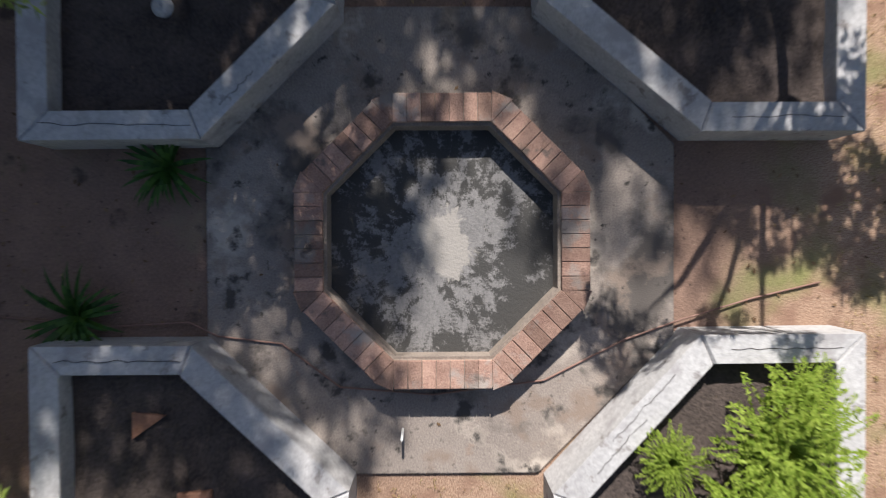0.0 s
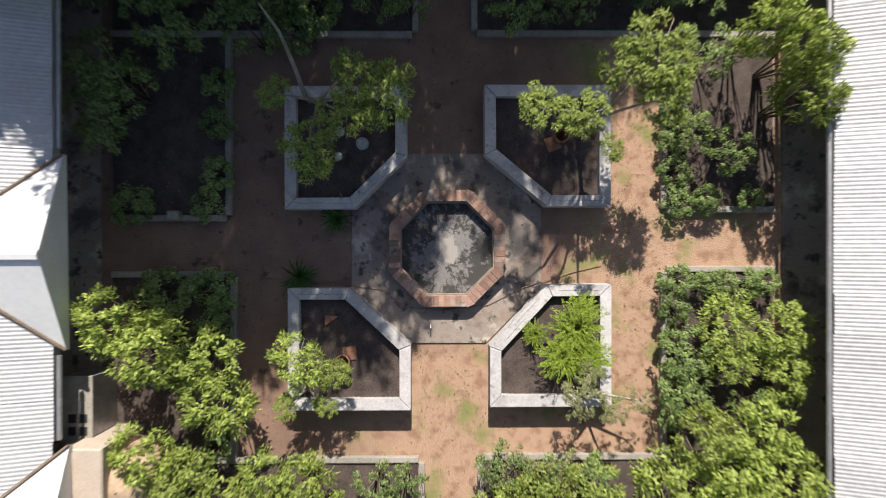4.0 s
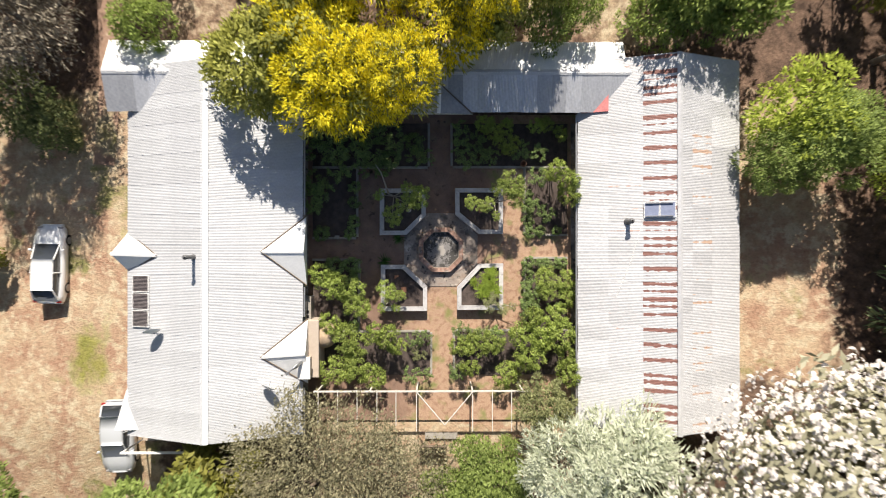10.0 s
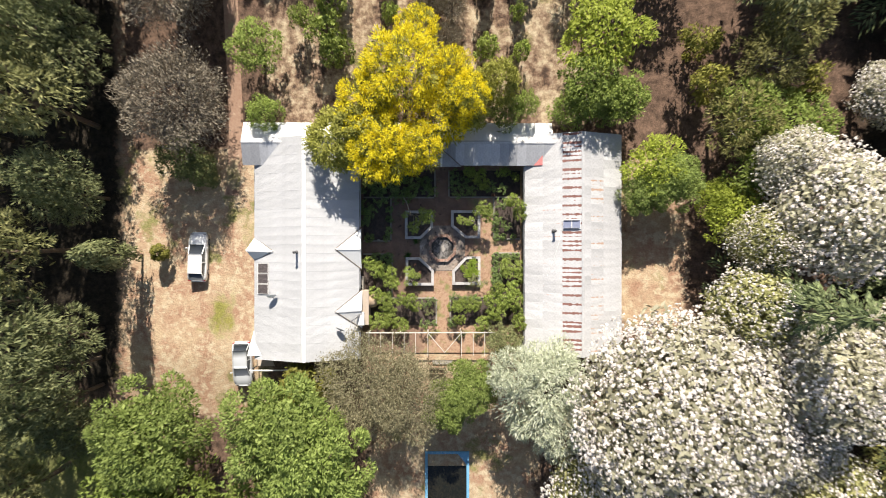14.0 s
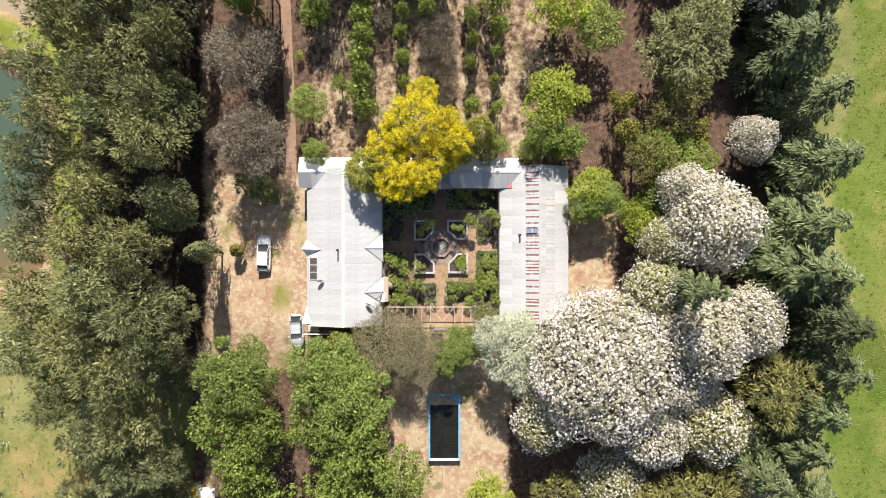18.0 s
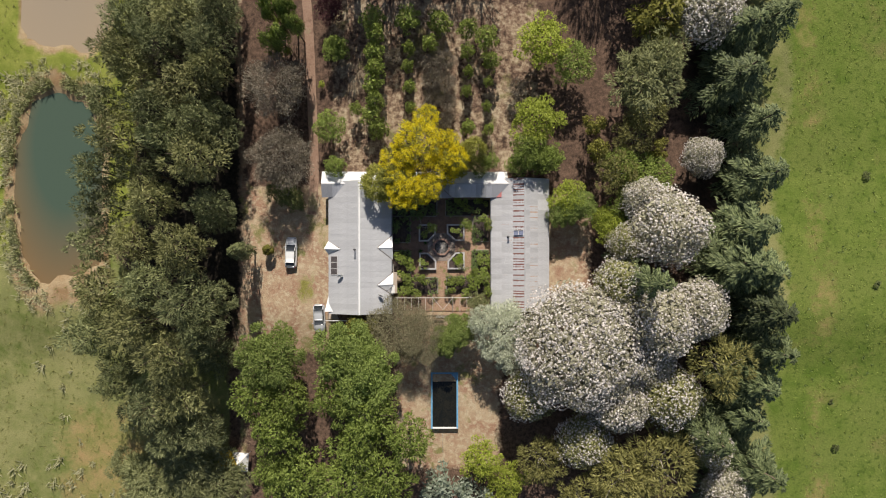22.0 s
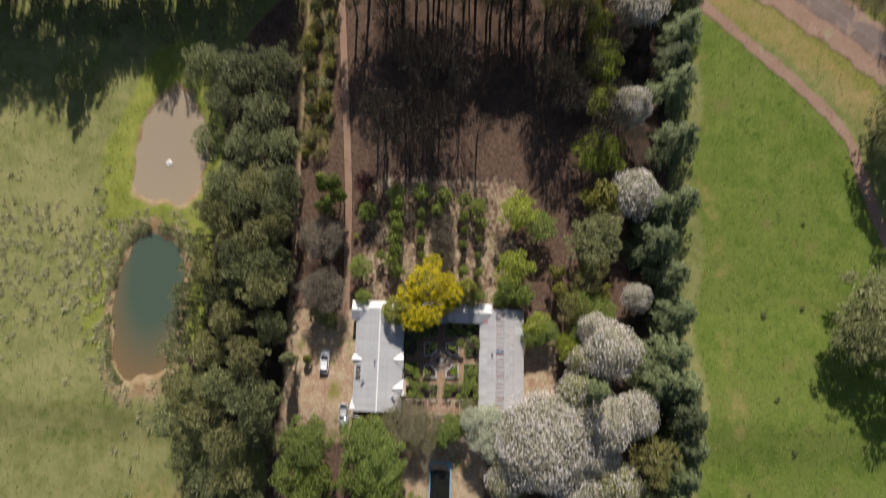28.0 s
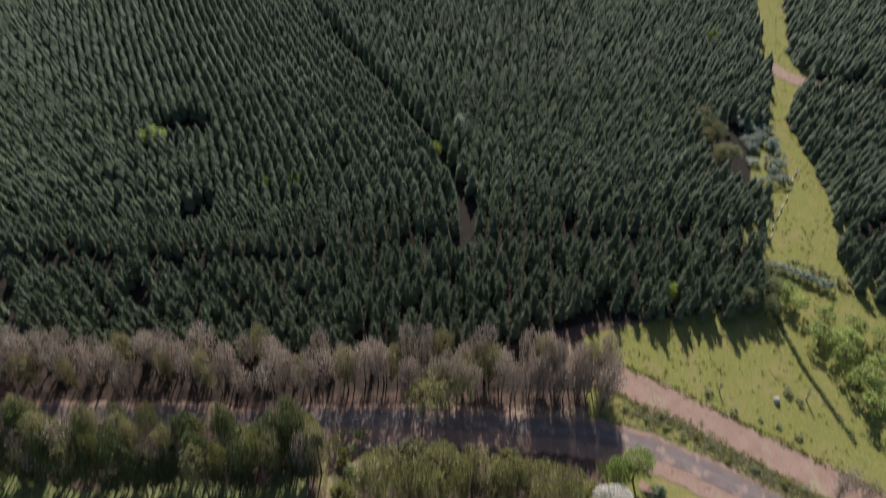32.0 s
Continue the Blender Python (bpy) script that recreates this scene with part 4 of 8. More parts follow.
def prototypes(kind):
    """Two shapes of a kind, ten metres high and four in radius, to be stretched to size."""
    if kind in PROTO:
        return PROTO[kind]
    made = []
    for k in range(2):
        rng = np.random.default_rng(sum(map(ord, kind)) * 7 + k)
        crowns, bark = [], BARK
        if kind in ("evergreen", "olive_evergreen"):
            crowns = [("crown", lumped_crown(rng, 10, 4, 1.2, 46, 66, 0.43, 0.115, 0.21, 0.55, 0.8, 0.1, -0.3, 0.42), LEAVES[kind])]
        elif kind == "shade_bush":
            crowns = [("crown", lumped_crown(rng, 10, 4, 1.5, 28, 38, 0.62, 0.27, 0.28, 0.55, 0.4, 0.15, -0.3, 0.5), LEAVES["gum_dark"])]
        elif kind == "gum_dark":
            crowns = [("crown", lumped_crown(rng, 10, 4, 2.0, 44, 46, 0.48, 0.18, 0.23, 0.55, 0.5, 0.15, -0.3, 0.5), LEAVES[kind])]
        elif kind in ("broadleaf", "lime_tree", "purple_tree"):
            crowns = [("crown", lumped_crown(rng, 10, 4, 2.0, 48, 58, 0.35, 0.155, 0.21, 0.65, 0.5, 0.2, -0.35, 0.45), LEAVES[kind])]
        elif kind == "grey_shrub_tree":
            crowns = [("crown", lumped_crown(rng, 10, 4, 0.5, 54, 66, 0.42, 0.12, 0.2, 0.6, 0.75, 0.15, -0.3, 0.42), LEAVES[kind])]
        elif kind == "silver_tree":
            crowns = [("crown", clumped_crown(rng, 10, 4, 1.0, 70, 105, 0.34, 0.1, 0.22, feather=0.7), LEAVES[kind])]
        elif kind == "brown_gum":
            crowns = [("crown", np.concatenate([plume_crown(rng, 10, 4, 2.0, 8, 100, 0.9, 0.14), clumped_crown(rng, 10, 3.8, 3.5, 30, 44, 0.45, 0.14, 0.24, feather=0.7)]), LEAVES["brown_gum"])]
        elif kind == "olive_gum":
            crowns = [("crown", lumped_crown(rng, 10, 4, 3.4, 34, 56, 0.46, 0.13, 0.22, 0.6, 0.75, 0.1, -0.7, 0.45), LEAVES[kind])]
            bark = PALE_BARK
        elif kind in ("olive_bush", "bush", "verge_bush", "silver_bush", "field_bush"):
            crowns = [("crown", clumped_crown(rng, 10, 4, 0.2, *((14, 30, 1.1, 0.5) if kind in ("verge_bush", "field_bush") else (20, 36, 0.82, 0.37) if kind != "olive_bush" else (22, 54, 0.8, 0.36)), 0.34, feather=0.4), LEAVES[{"bush": "orchard_tree", "verge_bush": "grey_shrub_tree", "field_bush": "gum_dark", "silver_bush": "silver_bush"}.get(kind, kind)])]
        elif kind == "orchard_tree":
            crowns = [("crown", lumped_crown(rng, 10, 4, 1.0, 26, 48, 0.62, 0.27, 0.26, 0.7, 0.4, 0.1, -0.8, 0.35), LEAVES[kind])]
        elif kind == "poplar":
            crowns = [("crown", clumped_crown(rng, 10, 4, 1.0, 40, 60, 0.7, 0.3, 0.35), LEAVES["broadleaf"])]
        elif kind == "cypress":
            crowns = [("crown", clumped_crown(rng, 10, 4, 0.3, 50, 60, 0.8, 0.3, 0.42), LEAVES["evergreen"])]
        elif kind == "shrub_tree":
            crowns = [("crown", clumped_crown(rng, 10, 4, 0.3, 40, 60, 0.7, 0.5, 0.3), LEAVES["olive_bush"])]
        elif kind == "bare_tree":
            crowns = [("crown", twig_crown(rng, 10, 4, 1.5, 8200, 0.6, 0.05, 0.17), LEAVES["bare"])]
        elif kind == "brown_bush_tree":
            crowns = [("crown", twig_crown(rng, 10, 4, 0.5, 9800, 0.4, 0.035, 0.14), LEAVES["brown"])]
        elif kind == "bare_orchard":
            crowns = [("crown", twig_crown(rng, 10, 4, 1.0, 1500, 2.2, 0.08, 0), LEAVES["bare"])]
        elif kind == "road_tree":
            crowns = [("crown", np.concatenate([plume_crown(rng, 10, 4, 2.4, 7, 56, 1.05, 0.18), twig_crown(rng, 10, 3.8, 3.4, 240, 0.95, 0.14, 0.46)]), LEAVES["road_twigs"])]
        elif kind == "shade_tree":
            crowns = [("crown", twig_crown(rng, 10, 4, 3.5, 640, 1.5, 0.13, 0), LEAVES["shade_twigs"])]
        elif kind == "wattle_green":
            crowns = [("crown", clumped_crown(rng, 10, 4, 1.5, 80, 100, 0.36, 0.17, 0.22, feather=0.5), LEAVES["wattle_leaf"])]
        elif kind == "near_tree":
            crowns = [("crown", lumped_crown(rng, 10, 4, 1.8, 64, 165, 0.25, 0.11, 0.225, 0.7, 0.5, 0.2, -0.3, 0.45), LEAVES["near_tree"])]
        elif kind == "wattle":
            crowns = [("crown", clumped_crown(rng, 9.3, 3.8, 2.6, 50, 50, 0.42, 0.15, 0.23, feather=0.8), LEAVES["wattle_leaf"]),
                      ("bloom", clumped_crown(rng, 10, 4, 3.0, 105, 46, 0.27, 0.1, 0.13, 1.0, 0.85, feather=0.85), LEAVES["wattle"])]
        elif kind in ("blossom_tree", "cream_blossom", "blossom_big"):
            big = kind == "blossom_big"
            oval, lift, fine = np.array([4, 4, 4.4]), np.array([0, 0, 5.5]), 0.5 if big else 1.0
            d, out = lobed_dome(rng, 9600 if big else 3000, 24 if big else 14, 0.19 if big else 0.24, 0.34 if big else 0.44)
            thin = np.sin(d[:, 0] * 5.1 + k) * np.sin(d[:, 1] * 4.3 + 2 * k) + 0.5 * np.sin(d[:, 0] * 11 + d[:, 1] * 9 + k)
            keep = rng.random(len(d)) < np.clip((0.8 if kind != "cream_blossom" else 0.62) + 0.25 * thin, 0.25, 1)
            heads = flower_heads(rng, (d * (out * rng.uniform(0.84, 1.06, len(d)))[:, None] * oval + lift)[keep], d[keep] + np.array([0, 0, 0.3]), (0.2 if big else 0.19) * fine ** 0.7)
            e, far = lobed_dome(np.random.default_rng(k), 5200 if big else 2600, 24 if big else 14, 0.19 if big else 0.24, 0.34 if big else 0.44)
            under = leaf_quads(e * (far * rng.uniform(0.8, 1.02, len(e)))[:, None] * oval + lift, e + np.array([0, 0, 0.3]) + rng.normal(size=e.shape) * 0.5, 0.4 * fine ** 0.5, 0.17 * fine ** 0.5, rng)
            inner = leaf_quads(e[:900] * rng.uniform(0.5, 0.78, (900, 1)) * oval + lift, e[:900] + rng.normal(size=(900, 3)) * 0.5, 0.8, 0.4, rng)
            crowns = [("crown", np.concatenate([under, inner]), LEAVES["blossom_green" if kind == "cream_blossom" else "blossom_leaf"]), ("blossom", heads, LEAVES["blossom"])]
        elif kind == "cedar":
            crowns = [("crown", cedar_crown(rng, 10, 4), LEAVES["cedar"])]
        tall = kind in ("cedar", "poplar", "cypress")
        g = trunk_geo(rng, 10 * (1.25 if tall else 1.0), 0.22 if not tall else 0.3, 0 if tall else 7, 3.2)
        made.append((g.mesh("trunk", True), bark, [(n, leaf_mesh(n, v), m) for n, v, m in crowns]))
    PROTO[kind] = made
    return made


tree_count = 0


def tree(kind, x, y, height, radius):
    """A tree of a kind at its place; every one turned and stretched differently."""
    global tree_count
    tree_count += 1
    name, label, category = LABELS[kind]
    trunk, bark, crowns = prototypes(kind)[tree_count % 2]
    m = pose(x, y, ground_z(x, y), 0, 0, (tree_count * 137.5) % 360) @ Matrix.Diagonal((radius / 4, radius / 4, height / 10, 1))
    t = thing(name, label, category, m, LABELS[kind][0].replace("_", " ") + "s")
    part("trunk", trunk, bark, t)
    for n, me, material in crowns:
        part(n, me, material, t, {"bloom": "yellow flower clusters", "blossom": "white flower clusters"}.get(n, ""))
    return t


# ---- the woods ----
tree("evergreen", -42.9, 31.3, 15.3, 3.8)
tree("evergreen", -30.2, 32.2, 14.5, 3.2)
tree("evergreen", -38.4, 27.7, 16.2, 3.4)
tree("evergreen", -32.0, 27.6, 14.8, 3.8)
tree("evergreen", -46.2, 20.2, 16.2, 3.0)
tree("evergreen", -38.7, 18.7, 19.1, 3.3)
tree("evergreen", -37.4, 14.9, 18.4, 3.3)
tree("evergreen", -32.8, 17.0, 18.2, 2.9)
tree("evergreen", -47.5, 10.5, 17.0, 3.3)
tree("evergreen", -41.9, 10.5, 15.5, 3.3)
tree("evergreen", -47.4, 5.7, 14.9, 3.9)
tree("evergreen", -32.2, 5.5, 14.5, 3.0)
tree("evergreen", -49.1, 0.7, 15.1, 3.4)
tree("evergreen", -39.9, -4.9, 19.1, 3.5)
tree("evergreen", -34.2, -7.3, 18.6, 4.4)
tree("evergreen", -48.1, -11.5, 18.5, 3.8)
tree("evergreen", -32.6, -10.4, 17.4, 3.0)
tree("evergreen", -45.5, -16.9, 15.0, 3.4)
tree("evergreen", -32.7, -13.1, 15.7, 3.0)
tree("evergreen", -46.2, -19.2, 17.5, 2.4)
tree("evergreen", -42.2, -23.0, 14.5, 4.2)
tree("olive_evergreen", -37.0, -21.4, 14.0, 4.4)
tree("evergreen", -39.6, -27.2, 12.5, 4.0)
tree("evergreen", -34.4, -26.4, 11.5, 3.6)
tree("olive_evergreen", -43.1, 26.0, 18.0, 3.5)
tree("olive_evergreen", -44.2, 15.0, 18.7, 4.0)
tree("olive_evergreen", -39.2, 6.2, 18.9, 3.5)
tree("olive_evergreen", -43.5, 0.7, 14.4, 3.7)
tree("olive_evergreen", -42.3, -10.7, 17.3, 4.3)
tree("olive_evergreen", -37.4, -14.7, 17.7, 4.4)
tree("olive_evergreen", -36.0, 31.7, 14.9, 3.9)
tree("olive_evergreen", -41.5, 23.1, 16.6, 3.6)
tree("olive_evergreen", -34.8, 22.0, 14.4, 4.7)
tree("olive_evergreen", -32.8, 11.6, 19.2, 4.3)
tree("olive_evergreen", -35.0, -0.2, 18.8, 4.0)
tree("olive_evergreen", -47.1, -5.8, 17.0, 4.4)
tree("olive_evergreen", -31.2, 24.2, 15.6, 2.8)
tree("evergreen", -49.7, 57.5, 13.4, 4.8)
tree("evergreen", -41.2, 55.3, 12.1, 5.2)
tree("evergreen", -33.4, 55.9, 13.3, 4.5)
tree("evergreen", -44.0, 48.9, 13.2, 4.6)
tree("evergreen", -35.0, 47.4, 11.9, 5.0)
tree("evergreen", -47.2, 42.0, 11.5, 4.1)
tree("evergreen", -38.9, 40.1, 12.2, 4.7)
tree("evergreen", -31.7, 40.1, 11.5, 3.8)
tree("evergreen", -42.0, 33.4, 10.5, 4.7)
tree("evergreen", -33.2, 32.0, 11.0, 4.9)
tree("evergreen", -44.9, 27.4, 13.1, 3.9)
tree("near_tree", -24.0, -15.3, 12.8, 5.0)
tree("near_tree", -13.1, -14.6, 12.0, 4.8)
tree("near_tree", -10.3, -17.5, 12.6, 4.8)
tree("broadleaf", -26.0, -21.0, 12.4, 4.3)
tree("broadleaf", -21.8, -21.7, 12.1, 4.2)
tree("broadleaf", -23.3, -25.7, 13.7, 3.7)
tree("broadleaf", -14.1, -20.6, 11.7, 4.4)
tree("broadleaf", -10.0, -22.9, 12.3, 4.4)
tree("broadleaf", -11.7, -27.1, 11.8, 4.1)
tree("broadleaf", -4.7, -26.5, 12.8, 3.6)
tree("broadleaf", -20.3, -32.7, 11.9, 5.2)
tree("broadleaf", -13.4, -32.9, 12.1, 4.6)
tree("broadleaf", -7.6, -32.3, 13.1, 4.3)
tree("broadleaf", -23.7, -32.0, 12.1, 3.5)
tree("grey_shrub_tree", -38.5, -32.2, 6.1, 6.0)
tree("grey_shrub_tree", -44.2, -35.6, 6.5, 5.7)
tree("grey_shrub_tree", -34.1, -36.2, 5.5, 5.5)
tree("grey_shrub_tree", -39.8, -38.4, 5.5, 4.6)
tree("grey_shrub_tree", -49.2, -33.7, 5.7, 3.2)
tree("brown_bush_tree", -6.4, -11.6, 5.9, 4.5)
tree("brown_bush_tree", -3.2, -12.9, 5.4, 4.0)
tree("olive_bush", -10.9, -11.5, 4.2, 1.9)
tree("olive_bush", -12.0, -11.5, 4.3, 2.2)
tree("olive_bush", -13.7, -13.7, 4.3, 1.7)
tree("near_tree", 2.4, -11.9, 4.4, 2.6)
tree("near_tree", 0.6, -13.6, 5.0, 2.5)
tree("silver_bush", 0.6, -35.3, 6.0, 3.7)
tree("silver_bush", 4.5, -37.2, 5.5, 3.3)
tree("silver_tree", 8.3, -11.7, 7.3, 4.6)
tree("silver_tree", 6.2, -10.3, 7.6, 2.6)
tree("silver_tree", 9.5, -15.2, 7.6, 3.2)
tree("grey_shrub_tree", 5.2, -7.9, 4.7, 1.7)
tree("lime_tree", 5.7, -30.8, 6.6, 3.4)
tree("lime_tree", 9.6, -34.6, 5.4, 3.5)
tree("blossom_tree", 35.8, 68.9, 11.0, 5.9)
tree("blossom_tree", 33.8, 47.3, 13.2, 4.1)
tree("blossom_big", 18.7, -13.4, 14.0, 9.4)
tree("blossom_tree", 29.2, -10.2, 12.6, 5.6)
tree("blossom_tree", 34.2, -8.6, 11.6, 4.8)
tree("blossom_tree", 24.6, -21.6, 11.0, 4.8)
tree("blossom_tree", 28.2, -15.6, 10.2, 4.6)
tree("blossom_tree", 30.2, 2.6, 13.2, 5.9)
tree("blossom_tree", 27.4, 6.4, 11.2, 3.3)
tree("blossom_tree", 36.0, 12.4, 8.0, 3.1)
tree("blossom_tree", 35.2, 31.6, 10.6, 5.2)
tree("blossom_tree", 40.2, -34.4, 9.0, 3.8)
tree("cream_blossom", 31.8, -20.8, 10.6, 4.8)
tree("cream_blossom", 12.4, -20.6, 9.9, 4.4)
tree("cream_blossom", 24.2, -4.9, 11.4, 3.9)
tree("cream_blossom", 37.8, -28.2, 9.8, 3.0)
tree("cream_blossom", 25.3, 0.6, 10.4, 3.0)
tree("cedar", 26.2, -4.4, 20.5, 3.5)
tree("cedar", 42.4, 9.6, 14.1, 4.4)
tree("cedar", 41.9, 16.6, 13.1, 4.0)
tree("cedar", 39.2, 22.6, 13.6, 5.2)
tree("cedar", 41.2, 2.6, 13.4, 5.2)
tree("cedar", 39.6, -2.6, 13.9, 5.6)
tree("cedar", 43.2, -3.4, 12.0, 4.7)
tree("cedar", 43.4, -8.6, 14.2, 4.6)
tree("cedar", 44.0, -13.8, 13.8, 4.3)
tree("cedar", 43.0, -18.6, 12.6, 4.7)
tree("cedar", 42.2, -23.4, 11.4, 4.0)
tree("cedar", 36.6, -26.0, 14.6, 4.0)
tree("cedar", 43.4, -30.6, 13.9, 4.8)
tree("cedar", 41.6, -36.2, 12.0, 4.5)
tree("cedar", 39.6, 29.0, 11.8, 4.7)
tree("cedar", 44.4, 30.6, 11.4, 3.8)
tree("olive_gum", 37.4, -16.0, 12.0, 4.6)
tree("olive_gum", 30.6, -30.6, 9.6, 6.4)
tree("olive_gum", 25.6, -32.8, 8.6, 4.4)
tree("gum_dark", -23.6, 8.4, 3.4, 2.4)
tree("gum_dark", -21.6, 6.8, 2.6, 1.7)
tree("olive_gum", 14.4, -30.4, 8.0, 4.2)
tree("cream_blossom", 20.4, -27.6, 8.6, 4.6)
tree("olive_gum", 20.2, -36.4, 8.4, 4.4)
tree("bare_tree", -23.0, 22.4, 9.6, 4.3)
tree("bare_tree", -22.6, 12.6, 9.8, 4.3)
tree("grey_shrub_tree", 77.6, 11.0, 13.0, 8.0)
tree("grey_shrub_tree", 74.0, 6.0, 11.4, 5.2)
tree("grey_shrub_tree", 82.5, 4.0, 14.6, 8.2)
tree("grey_shrub_tree", 82.8, 45.0, 13.2, 5.8)
tree("grey_shrub_tree", 86.4, 38.5, 13.6, 6.6)
tree("grey_shrub_tree", 84.2, 50.4, 10.4, 4.0)
tree("gum_dark", 91.0, 47.0, 12.0, 5.0)
tree("lime_tree", 28.7, 57.4, 9.4, 5.0)
tree("lime_tree", 28.9, 39.3, 9.1, 5.3)
tree("lime_tree", 29.5, 49.6, 8.2, 3.8)
tree("lime_tree", 28.1, 65.0, 8.4, 3.6)
tree("olive_bush", 29.2, 31.0, 9.3, 4.1)
tree("olive_bush", 29.9, 73.4, 8.4, 3.7)
tree("broadleaf", 43.0, 78.6, 11.6, 4.2)
tree("broadleaf", 38.6, 77.4, 10.6, 3.4)
tree("cedar", 46.0, 71.5, 10.4, 3.8)
tree("cedar", 45.2, 64.4, 10.6, 4.2)
tree("cedar", 43.6, 58.6, 9.6, 4.0)
tree("cedar", 43.4, 52.8, 12.6, 4.6)
tree("cedar", 43.2, 41.8, 13.8, 4.8)
tree("grey_shrub_tree", 27.3, 22.6, 10.8, 5.6)
tree("grey_shrub_tree", 29.6, 25.6, 10.7, 3.8)
tree("olive_gum", 25.3, -32.4, 10.5, 5.0)
tree("lime_tree", 13.9, 28.2, 7.6, 4.1)
tree("lime_tree", 13.3, 17.5, 7.5, 4.0)
tree("broadleaf", 18.1, 25.6, 6.6, 3.4)
tree("broadleaf", 12.1, 13.5, 7.5, 2.8)
tree("broadleaf", 15.1, 12.6, 6.5, 2.4)
tree("lime_tree", 17.7, 6.9, 6.2, 2.9)
tree("near_tree", 19.3, 5.6, 5.9, 2.7)
tree("near_tree", 16.9, 4.6, 5.4, 2.0)
tree("lime_tree", 24.0, 2.8, 6.5, 2.9)
tree("lime_tree", 22.7, 4.1, 6.1, 1.9)
tree("evergreen", -31.5, 15.8, 10.9, 3.6)
tree("evergreen", -31.7, 4.7, 9.1, 2.9)
tree("evergreen", -32.3, -7.6, 10.6, 3.5)
tree("evergreen", -32.5, -15.8, 10.1, 3.5)
tree("evergreen", -31.4, 18.6, 11.3, 2.6)
tree("broadleaf", 26.9, 5.7, 6.8, 3.9)
tree("broadleaf", 29.1, 9.7, 7.2, 3.5)
tree("broadleaf", 25.1, 11.4, 7.4, 2.9)
tree("broadleaf", 5.2, 11.5, 5.1, 1.7)
tree("broadleaf", 7.0, 12.2, 5.3, 1.3)
tree("broadleaf", 10.9, 11.9, 5.0, 2.0)
tree("broadleaf", 13.0, 12.5, 5.2, 2.3)
tree("broadleaf", 15.1, 12.3, 5.2, 1.8)
tree("olive_bush", 21.4, 17.4, 5.7, 1.7)
tree("olive_bush", 22.0, 13.7, 6.5, 1.7)
tree("olive_bush", 30.4, 13.6, 6.5, 1.6)
tree("olive_gum", 26.6, 15.2, 7.3, 3.4)
tree("olive_gum", 23.7, 10.3, 8.8, 3.0)
tree("olive_gum", 27.8, 18.2, 8.7, 3.4)
tree("broadleaf", -16.0, 17.1, 5.2, 2.6)
tree("broadleaf", -15.0, 27.9, 4.5, 2.1)
tree("broadleaf", -15.2, 11.5, 5.4, 1.7)
tree("purple_tree", -15.8, 33.5, 4.6, 2.5)
tree("poplar", -23.1, 32.2, 13.1, 1.6)
tree("poplar", -21.1, 32.2, 12.4, 1.6)
tree("poplar", -22.3, 28.7, 10.9, 1.6)
tree("poplar", -20.1, 30.1, 11.2, 1.4)
tree("poplar", -23.3, 27.7, 12.3, 1.4)
for x, y, h, q in ((-9.6, 31.6, 5.8, 2.0), (-9.3, 29.4, 6.4, 1.7), (-9.5, 27.2, 6.0, 1.6), (-9.3, 25.0, 6.6, 1.6), (-9.6, 22.8, 6.0, 1.6), (-9.4, 20.6, 6.4, 1.7), (-9.9, 18.4, 5.8, 1.8), (-9.0, 16.6, 5.4, 1.7),
                   (-4.7, 31.8, 5.6, 2.0), (-4.6, 27.8, 5.6, 1.1), (-4.8, 25.4, 5.2, 1.0), (-4.6, 22.6, 5.5, 1.1), (-4.4, 19.8, 4.8, 0.9), (-0.4, 31.4, 5.6, 2.1), (-1.7, 28.6, 5.2, 1.3),
                   (3.6, 30.6, 5.4, 1.7), (3.6, 27.4, 5.4, 1.2), (3.8, 24.8, 5.0, 0.9), (3.5, 22.0, 5.2, 0.9), (3.7, 17.0, 5.2, 1.3), (6.3, 29.4, 5.4, 1.9), (6.9, 26.2, 5.6, 1.6), (6.6, 23.4, 4.6, 0.8), (6.7, 16.8, 4.8, 1.0), (6.4, 20.0, 4.6, 0.8),
                   (-14.8, 28.4, 5.0, 1.8), (-12.2, 19.7, 4.0, 1.1)):
    tree("orchard_tree", x, y, h, q)
for x, y, h, q in ((-1.4, 26.0, 3.8, 1.5), (-1.5, 23.6, 4.2, 1.5), (0.6, 26.4, 4.0, 1.5), (0.4, 23.4, 4.4, 1.6), (-1.2, 21.0, 4.0, 1.4), (0.8, 20.6, 3.8, 1.3), (0.3, 18.2, 3.6, 1.2), (-6.8, 27.2, 3.2, 1.2), (10.7, 22.7, 3.4, 1.4)):
    tree("bare_orchard", x, y, h, q)
tree("wattle", -3.3, 14.1, 10.1, 3.7)
tree("wattle", -6.1, 11.8, 8.6, 2.8)
tree("wattle", -0.0, 11.2, 7.8, 3.0)
tree("wattle", -4.9, 8.7, 9.0, 2.8)
tree("wattle", -2.1, 8.1, 9.2, 2.3)
tree("wattle", -6.7, 9.6, 7.9, 2.0)
tree("wattle", 0.6, 14.2, 8.7, 2.1)
tree("wattle", -2.2, 17.7, 7.2, 2.2)
tree("wattle", -3.1, 7.6, 7.2, 2.0)
tree("wattle", -5.0, 7.7, 8.6, 3.1)
tree("wattle_green", -8.6, 8.9, 7.2, 2.9)
tree("wattle_green", -6.4, 9.6, 8.0, 3.0)
tree("wattle_green", 1.8, 12.0, 7.8, 2.6)
tree("wattle", 1.7, 12.0, 10.0, 2.2)
tree("wattle_green", 4.3, 13.4, 8.2, 2.0)
tree("lime_tree", -17.5, 23.7, 1.4, 0.6)
